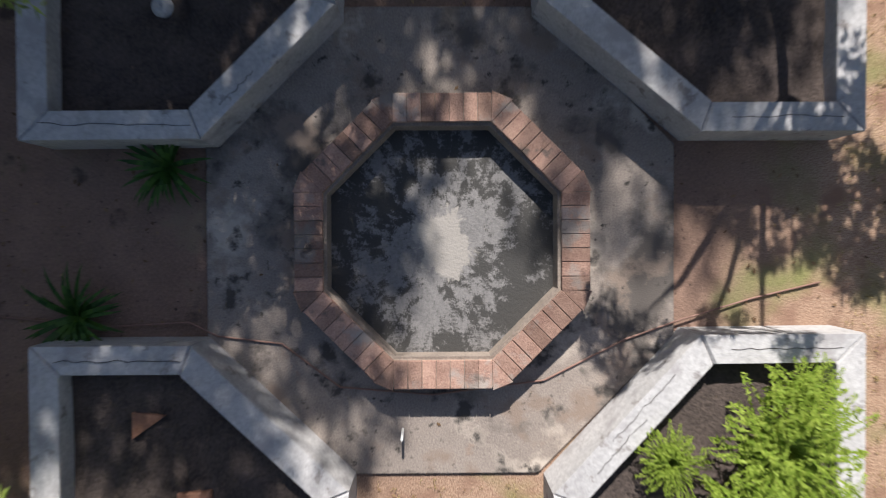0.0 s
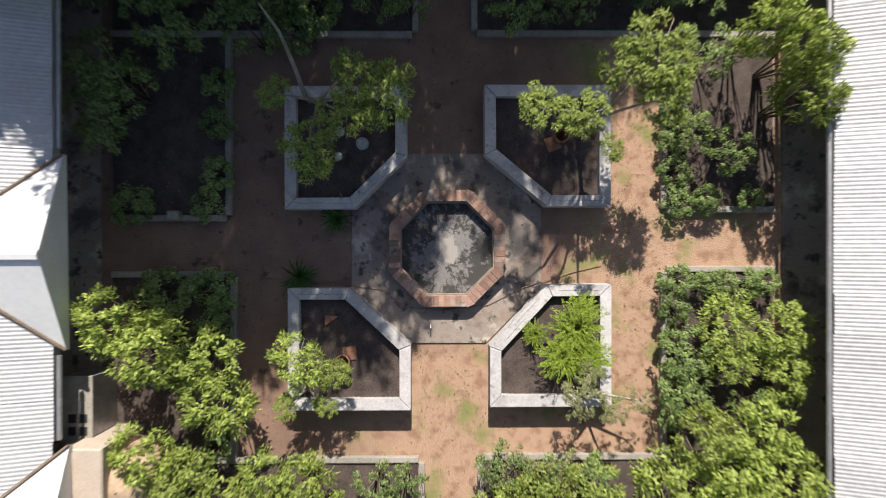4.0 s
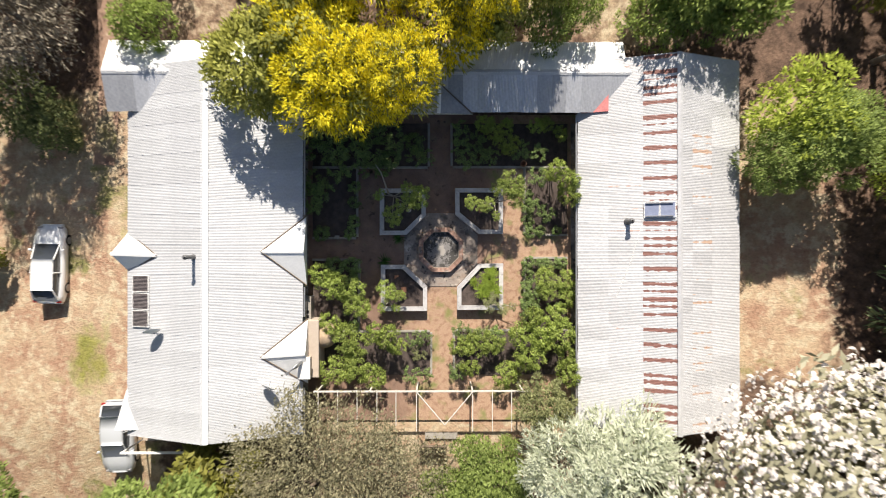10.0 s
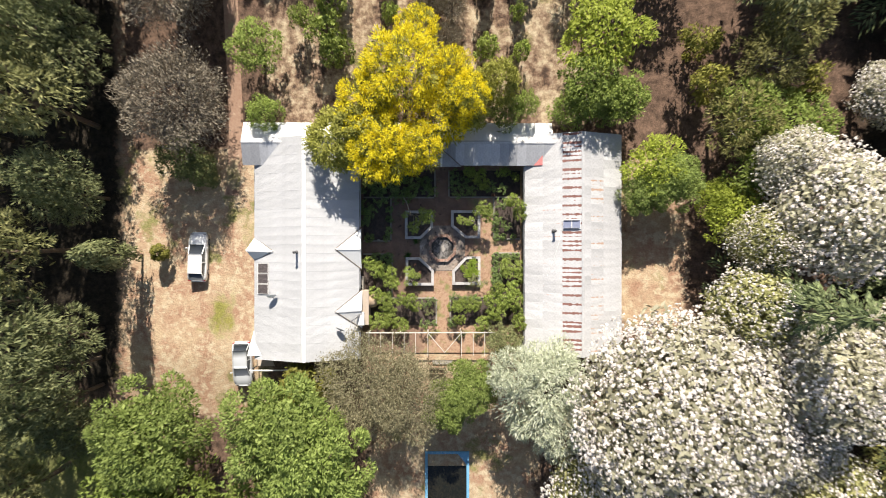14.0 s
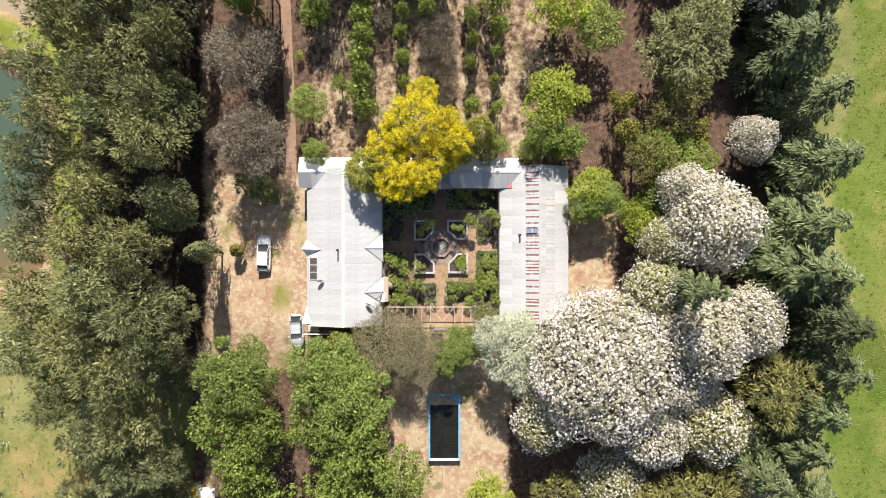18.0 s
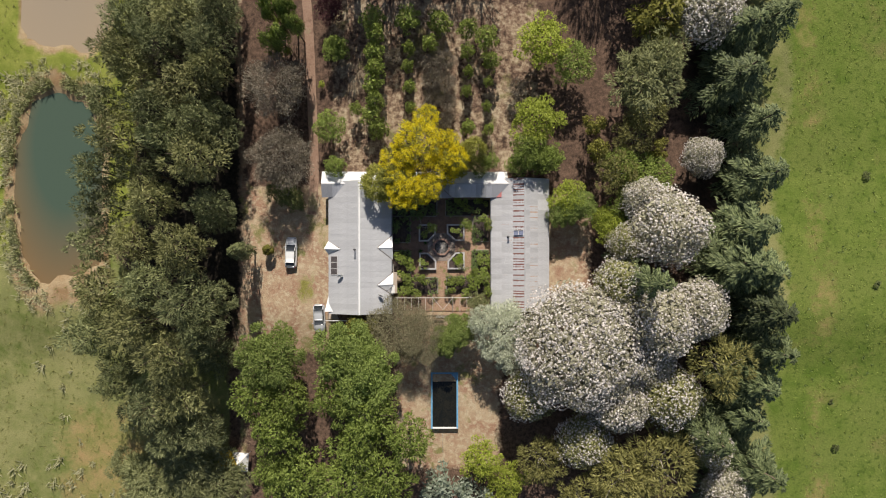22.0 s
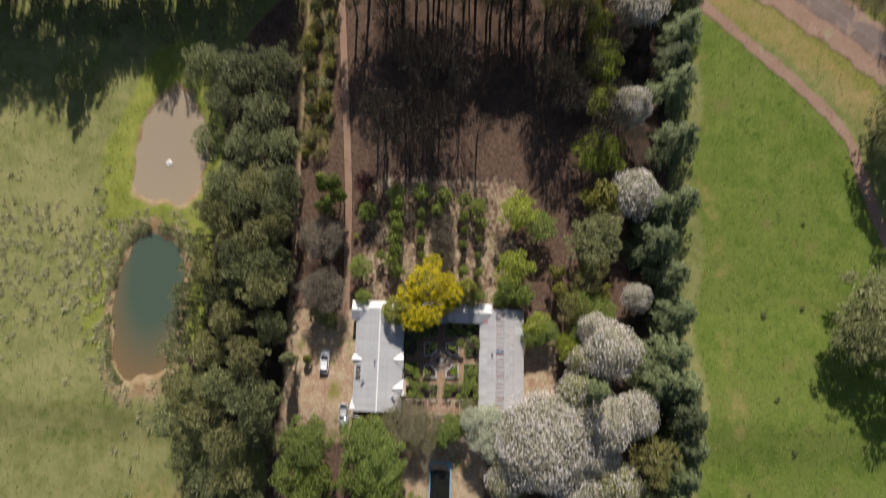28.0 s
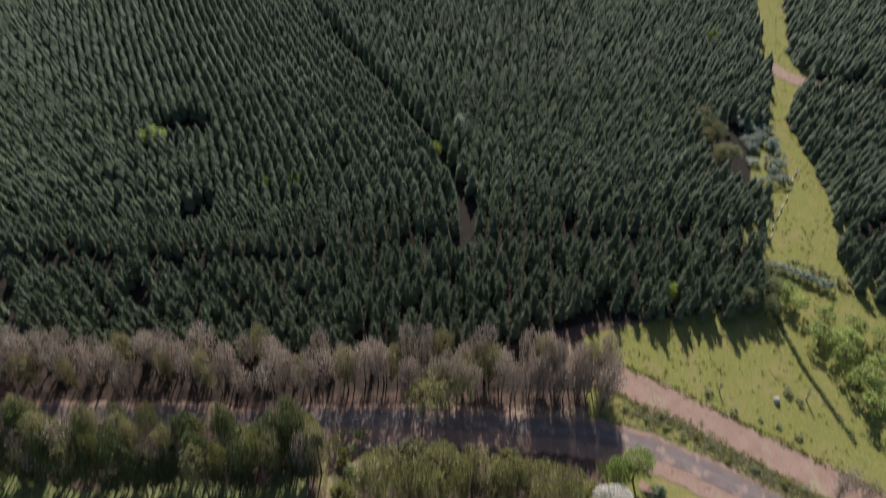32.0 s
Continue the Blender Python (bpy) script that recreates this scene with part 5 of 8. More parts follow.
tree("cypress", -28.3, -0.6, 11.2, 1.35)
tree("shrub_tree", -25.8, -0.4, 2.6, 0.9)
tree("olive_gum", -16.9, 72.6, 19.7, 5.5)
tree("olive_gum", -9.8, 74.9, 16.5, 6.0)
tree("olive_gum", -2.5, 75.8, 16.6, 5.6)
tree("olive_gum", 4.9, 74.0, 18.4, 5.2)
tree("olive_gum", 12.1, 73.2, 19.4, 5.2)
tree("olive_gum", 19.4, 72.4, 18.0, 4.9)
tree("olive_gum", 25.4, 71.2, 17.8, 4.5)
tree("olive_gum", -13.0, 68.3, 19.3, 4.8)
tree("olive_gum", -4.7, 69.4, 19.0, 4.8)
tree("olive_gum", 9.9, 68.8, 16.4, 4.4)
tree("olive_gum", 19.1, 66.6, 19.4, 4.1)
tree("olive_gum", -19.3, 69.2, 16.9, 4.2)
tree("olive_gum", 0.2, 68.2, 17.3, 4.1)
tree("olive_gum", 23.9, 67.3, 19.2, 4.1)
tree("olive_gum", 14.7, 72.6, 17.7, 4.4)
tree("olive_gum", -7.1, 71.3, 19.1, 4.4)
tree("olive_gum", 2.5, 72.5, 16.8, 4.4)
tree("olive_gum", -1.9, 96.6, 14.0, 7.0)
tree("olive_gum", -7.6, 95.5, 12.2, 5.3)
tree("olive_gum", 8.3, 106.5, 12.1, 5.5)
tree("olive_gum", 2.4, 102.3, 13.0, 5.4)
tree("road_tree", 86.8, 73.2, 12.4, 2.4)
tree("road_tree", 89.6, 75.8, 10.5, 2.6)
tree("road_tree", 93.4, 73.6, 9.5, 2.5)
tree("lime_tree", -9.0, 204.3, 9.4, 2.8)
tree("lime_tree", -126.3, 221.7, 9.0, 7.3)
tree("lime_tree", -72.5, 192.5, 8.2, 2.9)
tree("lime_tree", -61.0, 194.1, 8.5, 3.3)
tree("lime_tree", 122.0, 299.3, 9.6, 3.1)
tree("silver_tree", 0.0, 219.0, 12.5, 2.6)


def pine_forest():
    """Close planted rows of dark pines, with a ride, glades and clearings left open."""
    rng = np.random.default_rng(11)
    ride_y, ride_x = [100, 184, 219, 254, 304, 360, 470], [14, 2, -12, -29, -56, -84, -140]
    k, ys = np.meshgrid(np.arange(1, 75), np.arange(114, 455, 3.3))
    lx, ly = (np.interp(ys, ride_y, ride_x) - 2.9 - 4.2 * k + 2.1).ravel(), ys.ravel()
    xs, ys = np.meshgrid(np.arange(-220, 330, 4.3), np.arange(114, 455, 3.2))
    rx, ry = (xs + 0.08 * (ys - 114)).ravel(), ys.ravel()
    ok = (rx > np.interp(ry, ride_y, ride_x) + 3.0) | (ry < 156 + 0.05 * rx)
    far = ly > 160 + 0.05 * lx
    x, y = np.concatenate([lx[far], rx[ok]]), np.concatenate([ly[far], ry[ok]])
    x, y = x + rng.normal(size=x.shape) * np.where(y < 160, 1.0, 0.22), y + rng.normal(size=y.shape) * 0.5
    keep = np.abs(x) < 60 + 0.72 * y
    edge = np.interp(x, [-400, -130, -30, 15, 40, 59, 80, 91, 97], [112, 115, 115.5, 118, 127, 126, 126, 127, 140])
    keep &= (y > edge) | (x > 120)
    keep &= np.abs(y - (158 + 0.05 * x)) > 3.0
    keep &= np.abs(x - np.interp(y, GLADE_Y, GLADE_X)) > np.interp(y, GLADE_Y, GLADE_HALF)
    keep &= (y > 138) | (x < 93) | (x > 126)
    keep &= np.hypot((x - 109) / 14, (y - 207) / 24) > 1
    keep &= np.hypot((x + 118) / 13, (y - 232) / 8) > 1
    keep &= np.hypot((x + 95) / 7, (y - 178) / 6) > 1
    track = np.interp(x, [142, 150, 166, 186, 230, 300], [290, 272, 262, 256, 218, 192])
    keep &= (np.abs(y - track) > 9) | (x < 140)
    keep &= (x < 122) | (y > 124)
    keep &= rng.random(x.shape) > np.where(y < 160, 0.1 + 0.4 * (np.sin(x * 0.31) * np.sin(y * 0.27 + x * 0.1) > 0.45), 0.04)
    x, y = x[keep], y[keep]
    n = len(x)
    z = land(x, y)
    h, r = rng.uniform(7.5, 11.5, n), rng.uniform(2.4, 3.3, n)

    def tiers(sel, count, points):
        v, f = [], []
        m = len(sel)
        turn = rng.uniform(0, 6.28, m)
        for k in range(count):
            z0, z1 = 0.12 + 0.76 * k / count, min(1.0, 0.12 + 0.76 * k / count + 1.5 / count)
            rad = (1 - k / count) ** 0.55
            a = np.arange(2 * points) * math.pi / points
            w = np.where(np.arange(2 * points) % 2 == 0, 1.0, 0.8)
            jit = rng.uniform(0.82, 1.16, (m, 2 * points))
            ang = a[None] + turn[:, None] + k * 0.7
            rr = (r[sel] * rad)[:, None] * w[None] * jit
            sway = rng.normal(size=(2, m, 1)) * 0.22
            ring = np.stack([x[sel][:, None] + np.cos(ang) * rr + sway[0], y[sel][:, None] + np.sin(ang) * rr + sway[1],
                             (z[sel] + h[sel] * z0)[:, None] - 0.25 * rr * (w[None] > 0.9)], -1)
            top = np.stack([x[sel], y[sel], z[sel] + h[sel] * z1], -1)[:, None]
            base = sum(len(q) for q in v)
            v.append(np.concatenate([ring, top], 1).reshape(-1, 3))
            i = np.arange(m)[:, None] * (2 * points + 1) + base
            j = np.arange(2 * points)[None]
            f.append(np.stack([i + j, i + (j + 1) % (2 * points), i + 2 * points + 0 * j], -1).reshape(-1, 3))
        return np.concatenate(v), np.concatenate(f)

    near, far = np.nonzero(y < 175)[0], np.nonzero(y >= 175)[0]
    r[near] *= 0.66
    va, fa = tiers(near, 5, 4)
    r[near] /= 0.66
    mid, back = far[y[far] < 250], far[y[far] >= 250]
    vb, fb = tiers(mid, 4, 4)
    vc, fc = tiers(back, 3, 3)
    vb, fb = np.concatenate([vb, vc]), np.concatenate([fb, fc + len(vb)])
    me = array_mesh("pine_plantation", np.concatenate([va, vb]), np.concatenate([fa, fb + len(va)]))
    # needle sprays on the pines along the forest's front
    per = 80
    m = np.repeat(near[y[near] < 166], per)
    k, a = rng.uniform(0.1, 1, len(m)) ** 0.8, rng.uniform(0, 6.28, len(m))
    rr = r[m] * (1 - k) ** 0.7 * rng.uniform(0.45, 1.1, len(m)) + 0.1
    c = np.stack([x[m] + np.cos(a) * rr, y[m] + np.sin(a) * rr, z[m] + h[m] * (0.1 + 0.9 * k)], -1)
    sprays = spray_quads(c, np.stack([np.cos(a), np.sin(a), 0.35 + 0.9 * k], -1), 1.1, 0.35, rng, 0.8)
    m = np.repeat(np.nonzero((y >= 166) & (y < 260))[0], 18)
    k, a = rng.uniform(0.25, 1, len(m)), rng.uniform(0, 6.28, len(m))
    rr = r[m] * (1 - k) ** 0.6 * rng.uniform(0.6, 1.15, len(m)) + 0.1
    c = np.stack([x[m] + np.cos(a) * rr, y[m] + np.sin(a) * rr, z[m] + h[m] * (0.1 + 0.9 * k)], -1)
    sprays = np.concatenate([sprays, spray_quads(c, np.stack([np.cos(a), np.sin(a), 0.3 + 0.9 * k], -1), 1.1, 0.5, rng, 0.8)])
    solid("pine_sprays", leaf_mesh("pine_sprays", sprays), LEAVES["pine"], "needle sprays on the pines of the plantation", "forest", "stuff")
    solid("pine_plantation", me, LEAVES["pine"], "dense plantation of dark green pines in rows", "forest", "stuff")


pine_forest()

rng = np.random.default_rng(5)
for i in range(104):
    x = -150 + 190 * (i + rng.random()) / 104
    y = np.interp(x, [-150, -120, -75, -29, 14, 40], [97, 97, 98.5, 95, 93, 91]) + 4.6 + 12 * rng.random()
    tree("brown_gum" if i % 7 == 3 else "road_tree", round(x, 1), round(y, 1), round(rng.uniform(13, 18.5), 1), round(rng.uniform(2.4, 4.0), 1))
for i in range(22):
    tree("road_tree", round(22 + 20 * rng.random(), 1), round(98.5 + 12 * rng.random(), 1), round(rng.uniform(13, 17), 1), round(rng.uniform(2, 3), 1))
for i in range(84):
    x = -150 + 119 * (i + rng.random()) / 84
    kind = ("gum_dark", "brown_gum", "gum_dark", "olive_gum", "road_tree", "gum_dark", "brown_gum")[i % 7]
    tree(kind, round(x, 1), round(rng.uniform(78, 88.5), 1), round(rng.uniform(16, 23) + (5 if x < -75 else 0), 1), round(rng.uniform(2.6, 4.3), 1))
for i in range(34):
    x = -145 + 113 * (i + rng.random()) / 34
    tree("shade_bush", round(x, 1), round(rng.uniform(77, 85), 1), round(rng.uniform(7, 12), 1), round(rng.uniform(2.6, 4.0), 1))
tree("grey_shrub_tree", -81.0, 55.8, 6.5, 2.5)
for i in range(46):
    tree("shade_tree", round(-15 + 48 * rng.random(), 1), round(39 + 38 * rng.random(), 1), round(rng.uniform(10, 15), 1), round(rng.uniform(2.8, 4.2), 1))
for i in range(18):
    tree("verge_bush" if i % 3 else "olive_bush", round(-29 + 5 * rng.random(), 1), round(40 + 50 * (i + rng.random()) / 18, 1), round(rng.uniform(1.5, 3.5), 1), round(rng.uniform(1.0, 1.9), 1))
for i in range(14):
    tree(("olive_gum", "shade_bush", "olive_bush")[i % 3], round(-29.5 + 6 * rng.random(), 1), round(42 + 50 * (i + rng.random()) / 14, 1), round(rng.uniform(3.5, 7), 1), round(rng.uniform(1.3, 2.1), 1))


def blades(name, x, y, z, size, width, per, material, label, category):
    """Tufts of upright blades at the places given, as one piece of growth."""
    r = np.random.default_rng(len(x))
    n = len(x) * per
    bx, by, bz, s = (np.repeat(k, per) for k in (x, y, z, size))
    a, tilt = r.uniform(0, 6.28, n), r.uniform(0.15, 1.1, n)
    base = np.stack([bx + r.normal(size=n) * s * 0.3, by + r.normal(size=n) * s * 0.3, bz], -1)
    d = np.stack([np.cos(a) * tilt, np.sin(a) * tilt, 1 - tilt * 0.55], -1) * (s * r.uniform(0.6, 1.1, n))[:, None]
    side = np.stack([-np.sin(a), np.cos(a), 0 * a], -1) * (width * s)[:, None]
    v = np.stack([base - side, base + side, base + d + side * 0.2, base + d - side * 0.2], 1).reshape(-1, 3)
    solid(name, leaf_mesh(name, v), material, label, category, "stuff")


r = np.random.default_rng(8)
n = 6400
tx, ty = r.uniform(-118, -46, n), r.uniform(-45, 62, n)
ok = (tx < np.interp(ty, [-45, -32, -17, -5, 30, 62], [-42, -45, -51, -57, -70, -70])) & (pond_reach(tx, ty, POND_LOW) > 1.12) & (pond_reach(tx, ty, POND_HIGH) > 1.12)
ok &= (tx < -70 + 3 * np.sin(ty * 0.1)) | (r.random(n) < 0.12)
ok &= np.sin(tx * 0.11 + 1.3) + np.sin(ty * 0.09) + r.normal(size=n) * 0.6 > 0.2
tx, ty = tx[ok], ty[ok]
blades("pasture_tussocks", tx, ty, land(tx, ty), r.uniform(0.5, 1.25, len(tx)), 0.1, 20, LEAVES["reed"], "rough pasture tussocks and low reeds", "grass")
a = r.uniform(0, 6.28, 260)
k = r.uniform(1.06, 1.36, 260)
px, py = POND_LOW[0] + POND_LOW[2] * 1.0 * k * np.sign(np.cos(a)) * np.abs(np.cos(a)) ** 0.7, POND_LOW[1] + POND_LOW[3] * k * np.sign(np.sin(a)) * np.abs(np.sin(a)) ** 0.7
ok = pond_reach(px, py, POND_LOW) > 1.05
blades("bank_reeds", px[ok], py[ok], land(px[ok], py[ok]), r.uniform(0.5, 1.1, int(ok.sum())), 0.07, 22, LEAVES["reed"], "grey-brown reeds along the dam's bank", "reeds")
a = np.concatenate([r.uniform(0.7, 2.5, 90), r.uniform(2.5, 4.4, 90)])
k = r.uniform(1.04, 1.13, 180)
px, py = POND_LOW[0] + POND_LOW[2] * k * np.sign(np.cos(a)) * np.abs(np.cos(a)) ** 0.7, POND_LOW[1] + POND_LOW[3] * k * np.sign(np.sin(a)) * np.abs(np.sin(a)) ** 0.7
ok = pond_reach(px, py, POND_LOW) > 1.03
blades("bank_sedge", px[ok], py[ok], land(px[ok], py[ok]), r.uniform(0.5, 1.2, int(ok.sum())), 0.08, 16, LEAVES["grey_shrub_tree"], "dark sedge crowding the dam's far bank", "reeds")
n = 5000
tx, ty = r.uniform(50, 84, n), r.uniform(-50, 70, n)
ok = r.random(n) < np.where(ty < 5, 0.07, 0.05) * (0.4 + (np.sin(tx * 0.35) + np.sin(ty * 0.28 + tx * 0.1) > 0.3))
tx, ty = tx[ok], ty[ok]
n = 9000
gx, gy = r.uniform(48, 84, n), r.uniform(-55, 62, n)
ok = (gx > 50 + 2 * np.sin(gy * 0.21)) & (np.sin(gx * 0.5 + 1) * np.sin(gy * 0.37) + r.normal(size=n) * 0.7 > -0.2)
blades("field_grass", gx[ok], gy[ok], land(gx[ok], gy[ok]), r.uniform(0.12, 0.32, int(ok.sum())), 0.15, 4, LEAVES["orchard_tree"], "short uneven grass of the green field", "grass")
gx, gy = r.uniform(-112, -44, n), r.uniform(-50, 66, n)
ok = (gx < np.interp(gy, [-45, -32, -17, -5, 30, 62], [-42, -45, -51, -57, -64, -62])) & (pond_reach(gx, gy, POND_LOW) > 1.1) & (pond_reach(gx, gy, POND_HIGH) > 1.1)
blades("pasture_grass", gx[ok], gy[ok], land(gx[ok], gy[ok]), r.uniform(0.15, 0.4, int(ok.sum())), 0.15, 4, LEAVES["pasture"], "long uneven grass of the rough pasture", "grass")
for i in range(24):
    x, y = r.uniform(57, 82), r.uniform(-48, 40)
    if y < 15 or i % 3 == 0:
        tree("field_bush", round(x, 1), round(y, 1), round(r.uniform(0.3, 0.6), 1), round(r.uniform(0.4, 0.8), 1))
blades("field_tufts", tx, ty, land(tx, ty), r.uniform(0.15, 0.38, len(tx)), 0.12, 9, LEAVES["rose"], "scattered dark tufts in the green field", "grass")
n = 9000
tx = r.uniform(34, 185, n)
ty = r.uniform(70, 380, n)
wide = np.abs(tx - np.interp(ty, GLADE_Y, GLADE_X)) - np.interp(ty, GLADE_Y, GLADE_HALF)
ok = ((wide < 1) & (ty > 112)) | ((ty < 131) & (tx > 40) & (ty + 0.72 * (tx - 40) > 116))
ok &= np.sin(tx * 0.3) + np.sin(ty * 0.23 + 1) + r.normal(size=n) > -0.6
tx, ty = tx[ok], ty[ok]
blades("glade_tussocks", tx, ty, land(tx, ty), r.uniform(0.35, 0.85, len(tx)), 0.1, 10, LEAVES["olive_bush"], "tussocky yellow-green grass in the glade", "grass")
u = r.uniform(0, 1, 420)
vx, vy = np.interp(u, [0, 0.3, 0.7, 1], [38, 52, 74, 100]), np.interp(u, [0, 0.3, 0.7, 1], [95, 90.5, 77.5, 58])
vx, vy = vx + r.normal(size=420) * 0.5, vy + r.normal(size=420) * 0.5
blades("roadside_grass", vx, vy, land(vx, vy), r.uniform(0.3, 0.7, 420), 0.09, 8, LEAVES["grey_shrub_tree"], "dark weeds along the road's ditch", "grass")
u = r.uniform(0, 1, 900)
vx, vy = np.interp(u, [0, 0.25, 0.5, 0.75, 1], [45, 57, 66, 76, 88]), np.interp(u, [0, 0.25, 0.5, 0.75, 1], [97.5, 93.5, 86, 79.5, 71])
vx, vy = vx + r.normal(size=900) * 1.3, vy + r.normal(size=900) * 1.3
blades("verge_grass", vx, vy, land(vx, vy), r.uniform(0.4, 1.1, 900), 0.1, 12, LEAVES["grass"], "rough dry grass between the road and the earth track", "grass")
u = r.uniform(0, 1, 1100)
side = np.where(r.random(1100) < 0.5, -4.8, 4.7)
vx, vy = np.interp(u, [0, 0.12, 0.3, 0.55, 1], [36, 46, 59, 77, 112]), np.interp(u, [0, 0.12, 0.3, 0.55, 1], [111, 106, 97.2, 86, 62.7])
vx, vy = vx + side * 0.5 + r.normal(size=1100) * 0.55, vy + side * 0.85 + r.normal(size=1100) * 0.55
blades("track_verge_grass", vx, vy, land(vx, vy), r.uniform(0.35, 0.9, 1100), 0.1, 9, LEAVES["olive_bush"], "tussocky grass creeping over the earth track's edges", "grass")
u = r.uniform(0, 1, 420)
vx, vy = np.interp(u, [0, 0.5, 1], [93.6, 95.2, 99.5]) + r.normal(size=420) * 0.3, 131 - 42 * u
blades("ditch_weeds", vx, vy, land(vx, vy), r.uniform(0.4, 0.9, 420), 0.09, 9, LEAVES["gum_dark"], "dark weeds along a narrow ditch in the glade", "grass")
for i in range(16):
    k = (i + r.random()) / 16
    x, y = np.interp(k, [0, 0.5, 1], [44, 62, 84]) + r.normal() * 1.2, np.interp(k, [0, 0.5, 1], [98, 88.5, 74]) + r.normal() * 0.9
    tree(("verge_bush", "olive_bush", "verge_bush")[i % 3], round(x, 1), round(y, 1), round(r.uniform(0.7, 1.6), 1), round(r.uniform(0.6, 1.3), 1))
for x, y, h, q in ((67, 102.4, 1.3, 1.3), (71.7, 96.7, 1.5, 1.2), (88, 103, 1.6, 1.6), (90, 100, 1.2, 1.3), (82, 93, 0.9, 1.0), (86, 90, 1.0, 1.1), (78, 95, 0.8, 0.9)):
    tree("verge_bush", x, y, h, q)
for x, y in ((100, 131), (106, 126), (102, 119), (109, 118), (105, 112), (113, 123), (119, 119), (107, 105), (114, 111), (121, 112), (106, 97), (112, 101), (118, 103), (97, 136)):
    tree("bush", x, y, round(r.uniform(5.5, 8.5), 1), round(r.uniform(3.2, 4.8), 1))
for i in range(40):
    y = 186 + 52 * r.random()
    tree("silver_bush", round(np.interp(y, [186, 212, 238], [113, 118, 121]) + 5.5 * r.uniform(-1, 1), 1), round(y, 1), round(r.uniform(2, 4.2), 1), round(r.uniform(1.8, 3.2), 1))
for i in range(9):
    k = (i + r.uniform(-0.2, 0.2)) / 8
    tree("verge_bush", round(105.5 + 13.5 * k, 1), round(150.5 - 9 * k, 1), round(r.uniform(2.2, 3), 1), round(r.uniform(1.2, 1.6), 1))
    tree("silver_bush", round(100 + 13 * k, 1), round(149 - 9 * k, 1), round(r.uniform(2.2, 3.4), 1), round(r.uniform(1.6, 2.4), 1))
for x, y in ((92, 170), (98, 160), (102, 172), (95, 150), (96, 142)):
    tree("silver_bush", x, y, 3.0, 2.6)
for i in range(9):
    tree("brown_gum" if i % 2 else "olive_evergreen", round(99 + 5 * r.uniform(-1, 1), 1), round(212 + 15 * r.uniform(-1, 1), 1), round(r.uniform(8, 11), 1), round(r.uniform(3, 4), 1))
for x, y in ((84, 131), (88, 133), (91, 129), (93, 135), (81, 134), (94, 142)):
    tree("grey_shrub_tree", x, y, round(r.uniform(7, 10), 1), round(r.uniform(2.6, 3.4), 1))
tree("lime_tree", 63.8, 133.0, 8.0, 2.7)


# ---- the courtyard ----
solid("courtyard_floor", Geo().add([(-7.9, -9.4, 0), (7.6, -9.4, 0), (7.6, 7.5, 0), (-7.9, 7.5, 0)], [(0, 1, 2, 3)]), PATH, "red earth courtyard paths", "ground", "structure")
octagon = [(math.cos(radians(22.5 + 45 * i)), math.sin(radians(22.5 + 45 * i))) for i in range(8)]


def ring8(apothem, cx=0.0, cy=0.0):
    k = apothem / math.cos(radians(22.5))
    return [(cx + x * k, cy + y * k) for x, y in octagon]


pad = tagged(part("fountain_paving", Geo().prism(ring8(2.03, -0.02, 0.01), -0.1, 0.035, 0.012), CONCRETE), "worn octagonal concrete paving round the fountain", "paving", kind="structure")

basin = thing("fountain", "dry octagonal brick-rimmed fountain basin on concrete paving", "fountain", pose(-0.01, 0.01, 0.035))
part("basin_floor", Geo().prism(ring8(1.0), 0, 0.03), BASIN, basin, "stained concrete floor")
rings = [[(x, y, z) for x, y in ring8(a)] for a, z in ((1.21, 0.0), (1.21, 0.246), (0.995, 0.246), (0.984, 0.21), (0.96, 0.215), (0.955, 0.03))]
wall = Geo().add([p for ring in rings for p in ring], [(8 * i + k, 8 * i + (k + 1) % 8, 8 * i + 8 + (k + 1) % 8, 8 * i + 8 + k) for i in range(5) for k in range(8)])
part("basin_wall", wall, MORTAR, basin, "rendered masonry under the bricks")
flat_brick = Geo().box(-0.0568, -0.118, 0, 0.0568, 0.118, 0.07, 0.005).mesh("brick")
wedge = Geo().prism([(-0.005, -0.118), (0.005, -0.118), (0.092, 0.112), (-0.092, 0.112)], 0, 0.07, 0.006).mesh("brick")
rr = random.Random(3)
for k in range(8):
    a = 45 * k
    for j in range(7):
        b = part("brick", flat_brick, BRICK, basin)
        b.matrix_local = pose(0, 0, 0, 0, 0, a) @ pose(-0.351 + 0.117 * j, 1.105, 0.19 + rr.uniform(-0.005, 0.005), rr.uniform(-1.2, 1.2), rr.uniform(-1.2, 1.2), rr.uniform(-1, 1))
    b = part("brick", wedge, BRICK, basin)
    k0 = 0.985 / math.cos(radians(22.5))
    b.matrix_local = pose(0, 0, 0, 0, 0, a + 22.5) @ pose(0, k0 + 0.125, 0.188, rr.uniform(-2, 2), 0, rr.uniform(-2, 2))


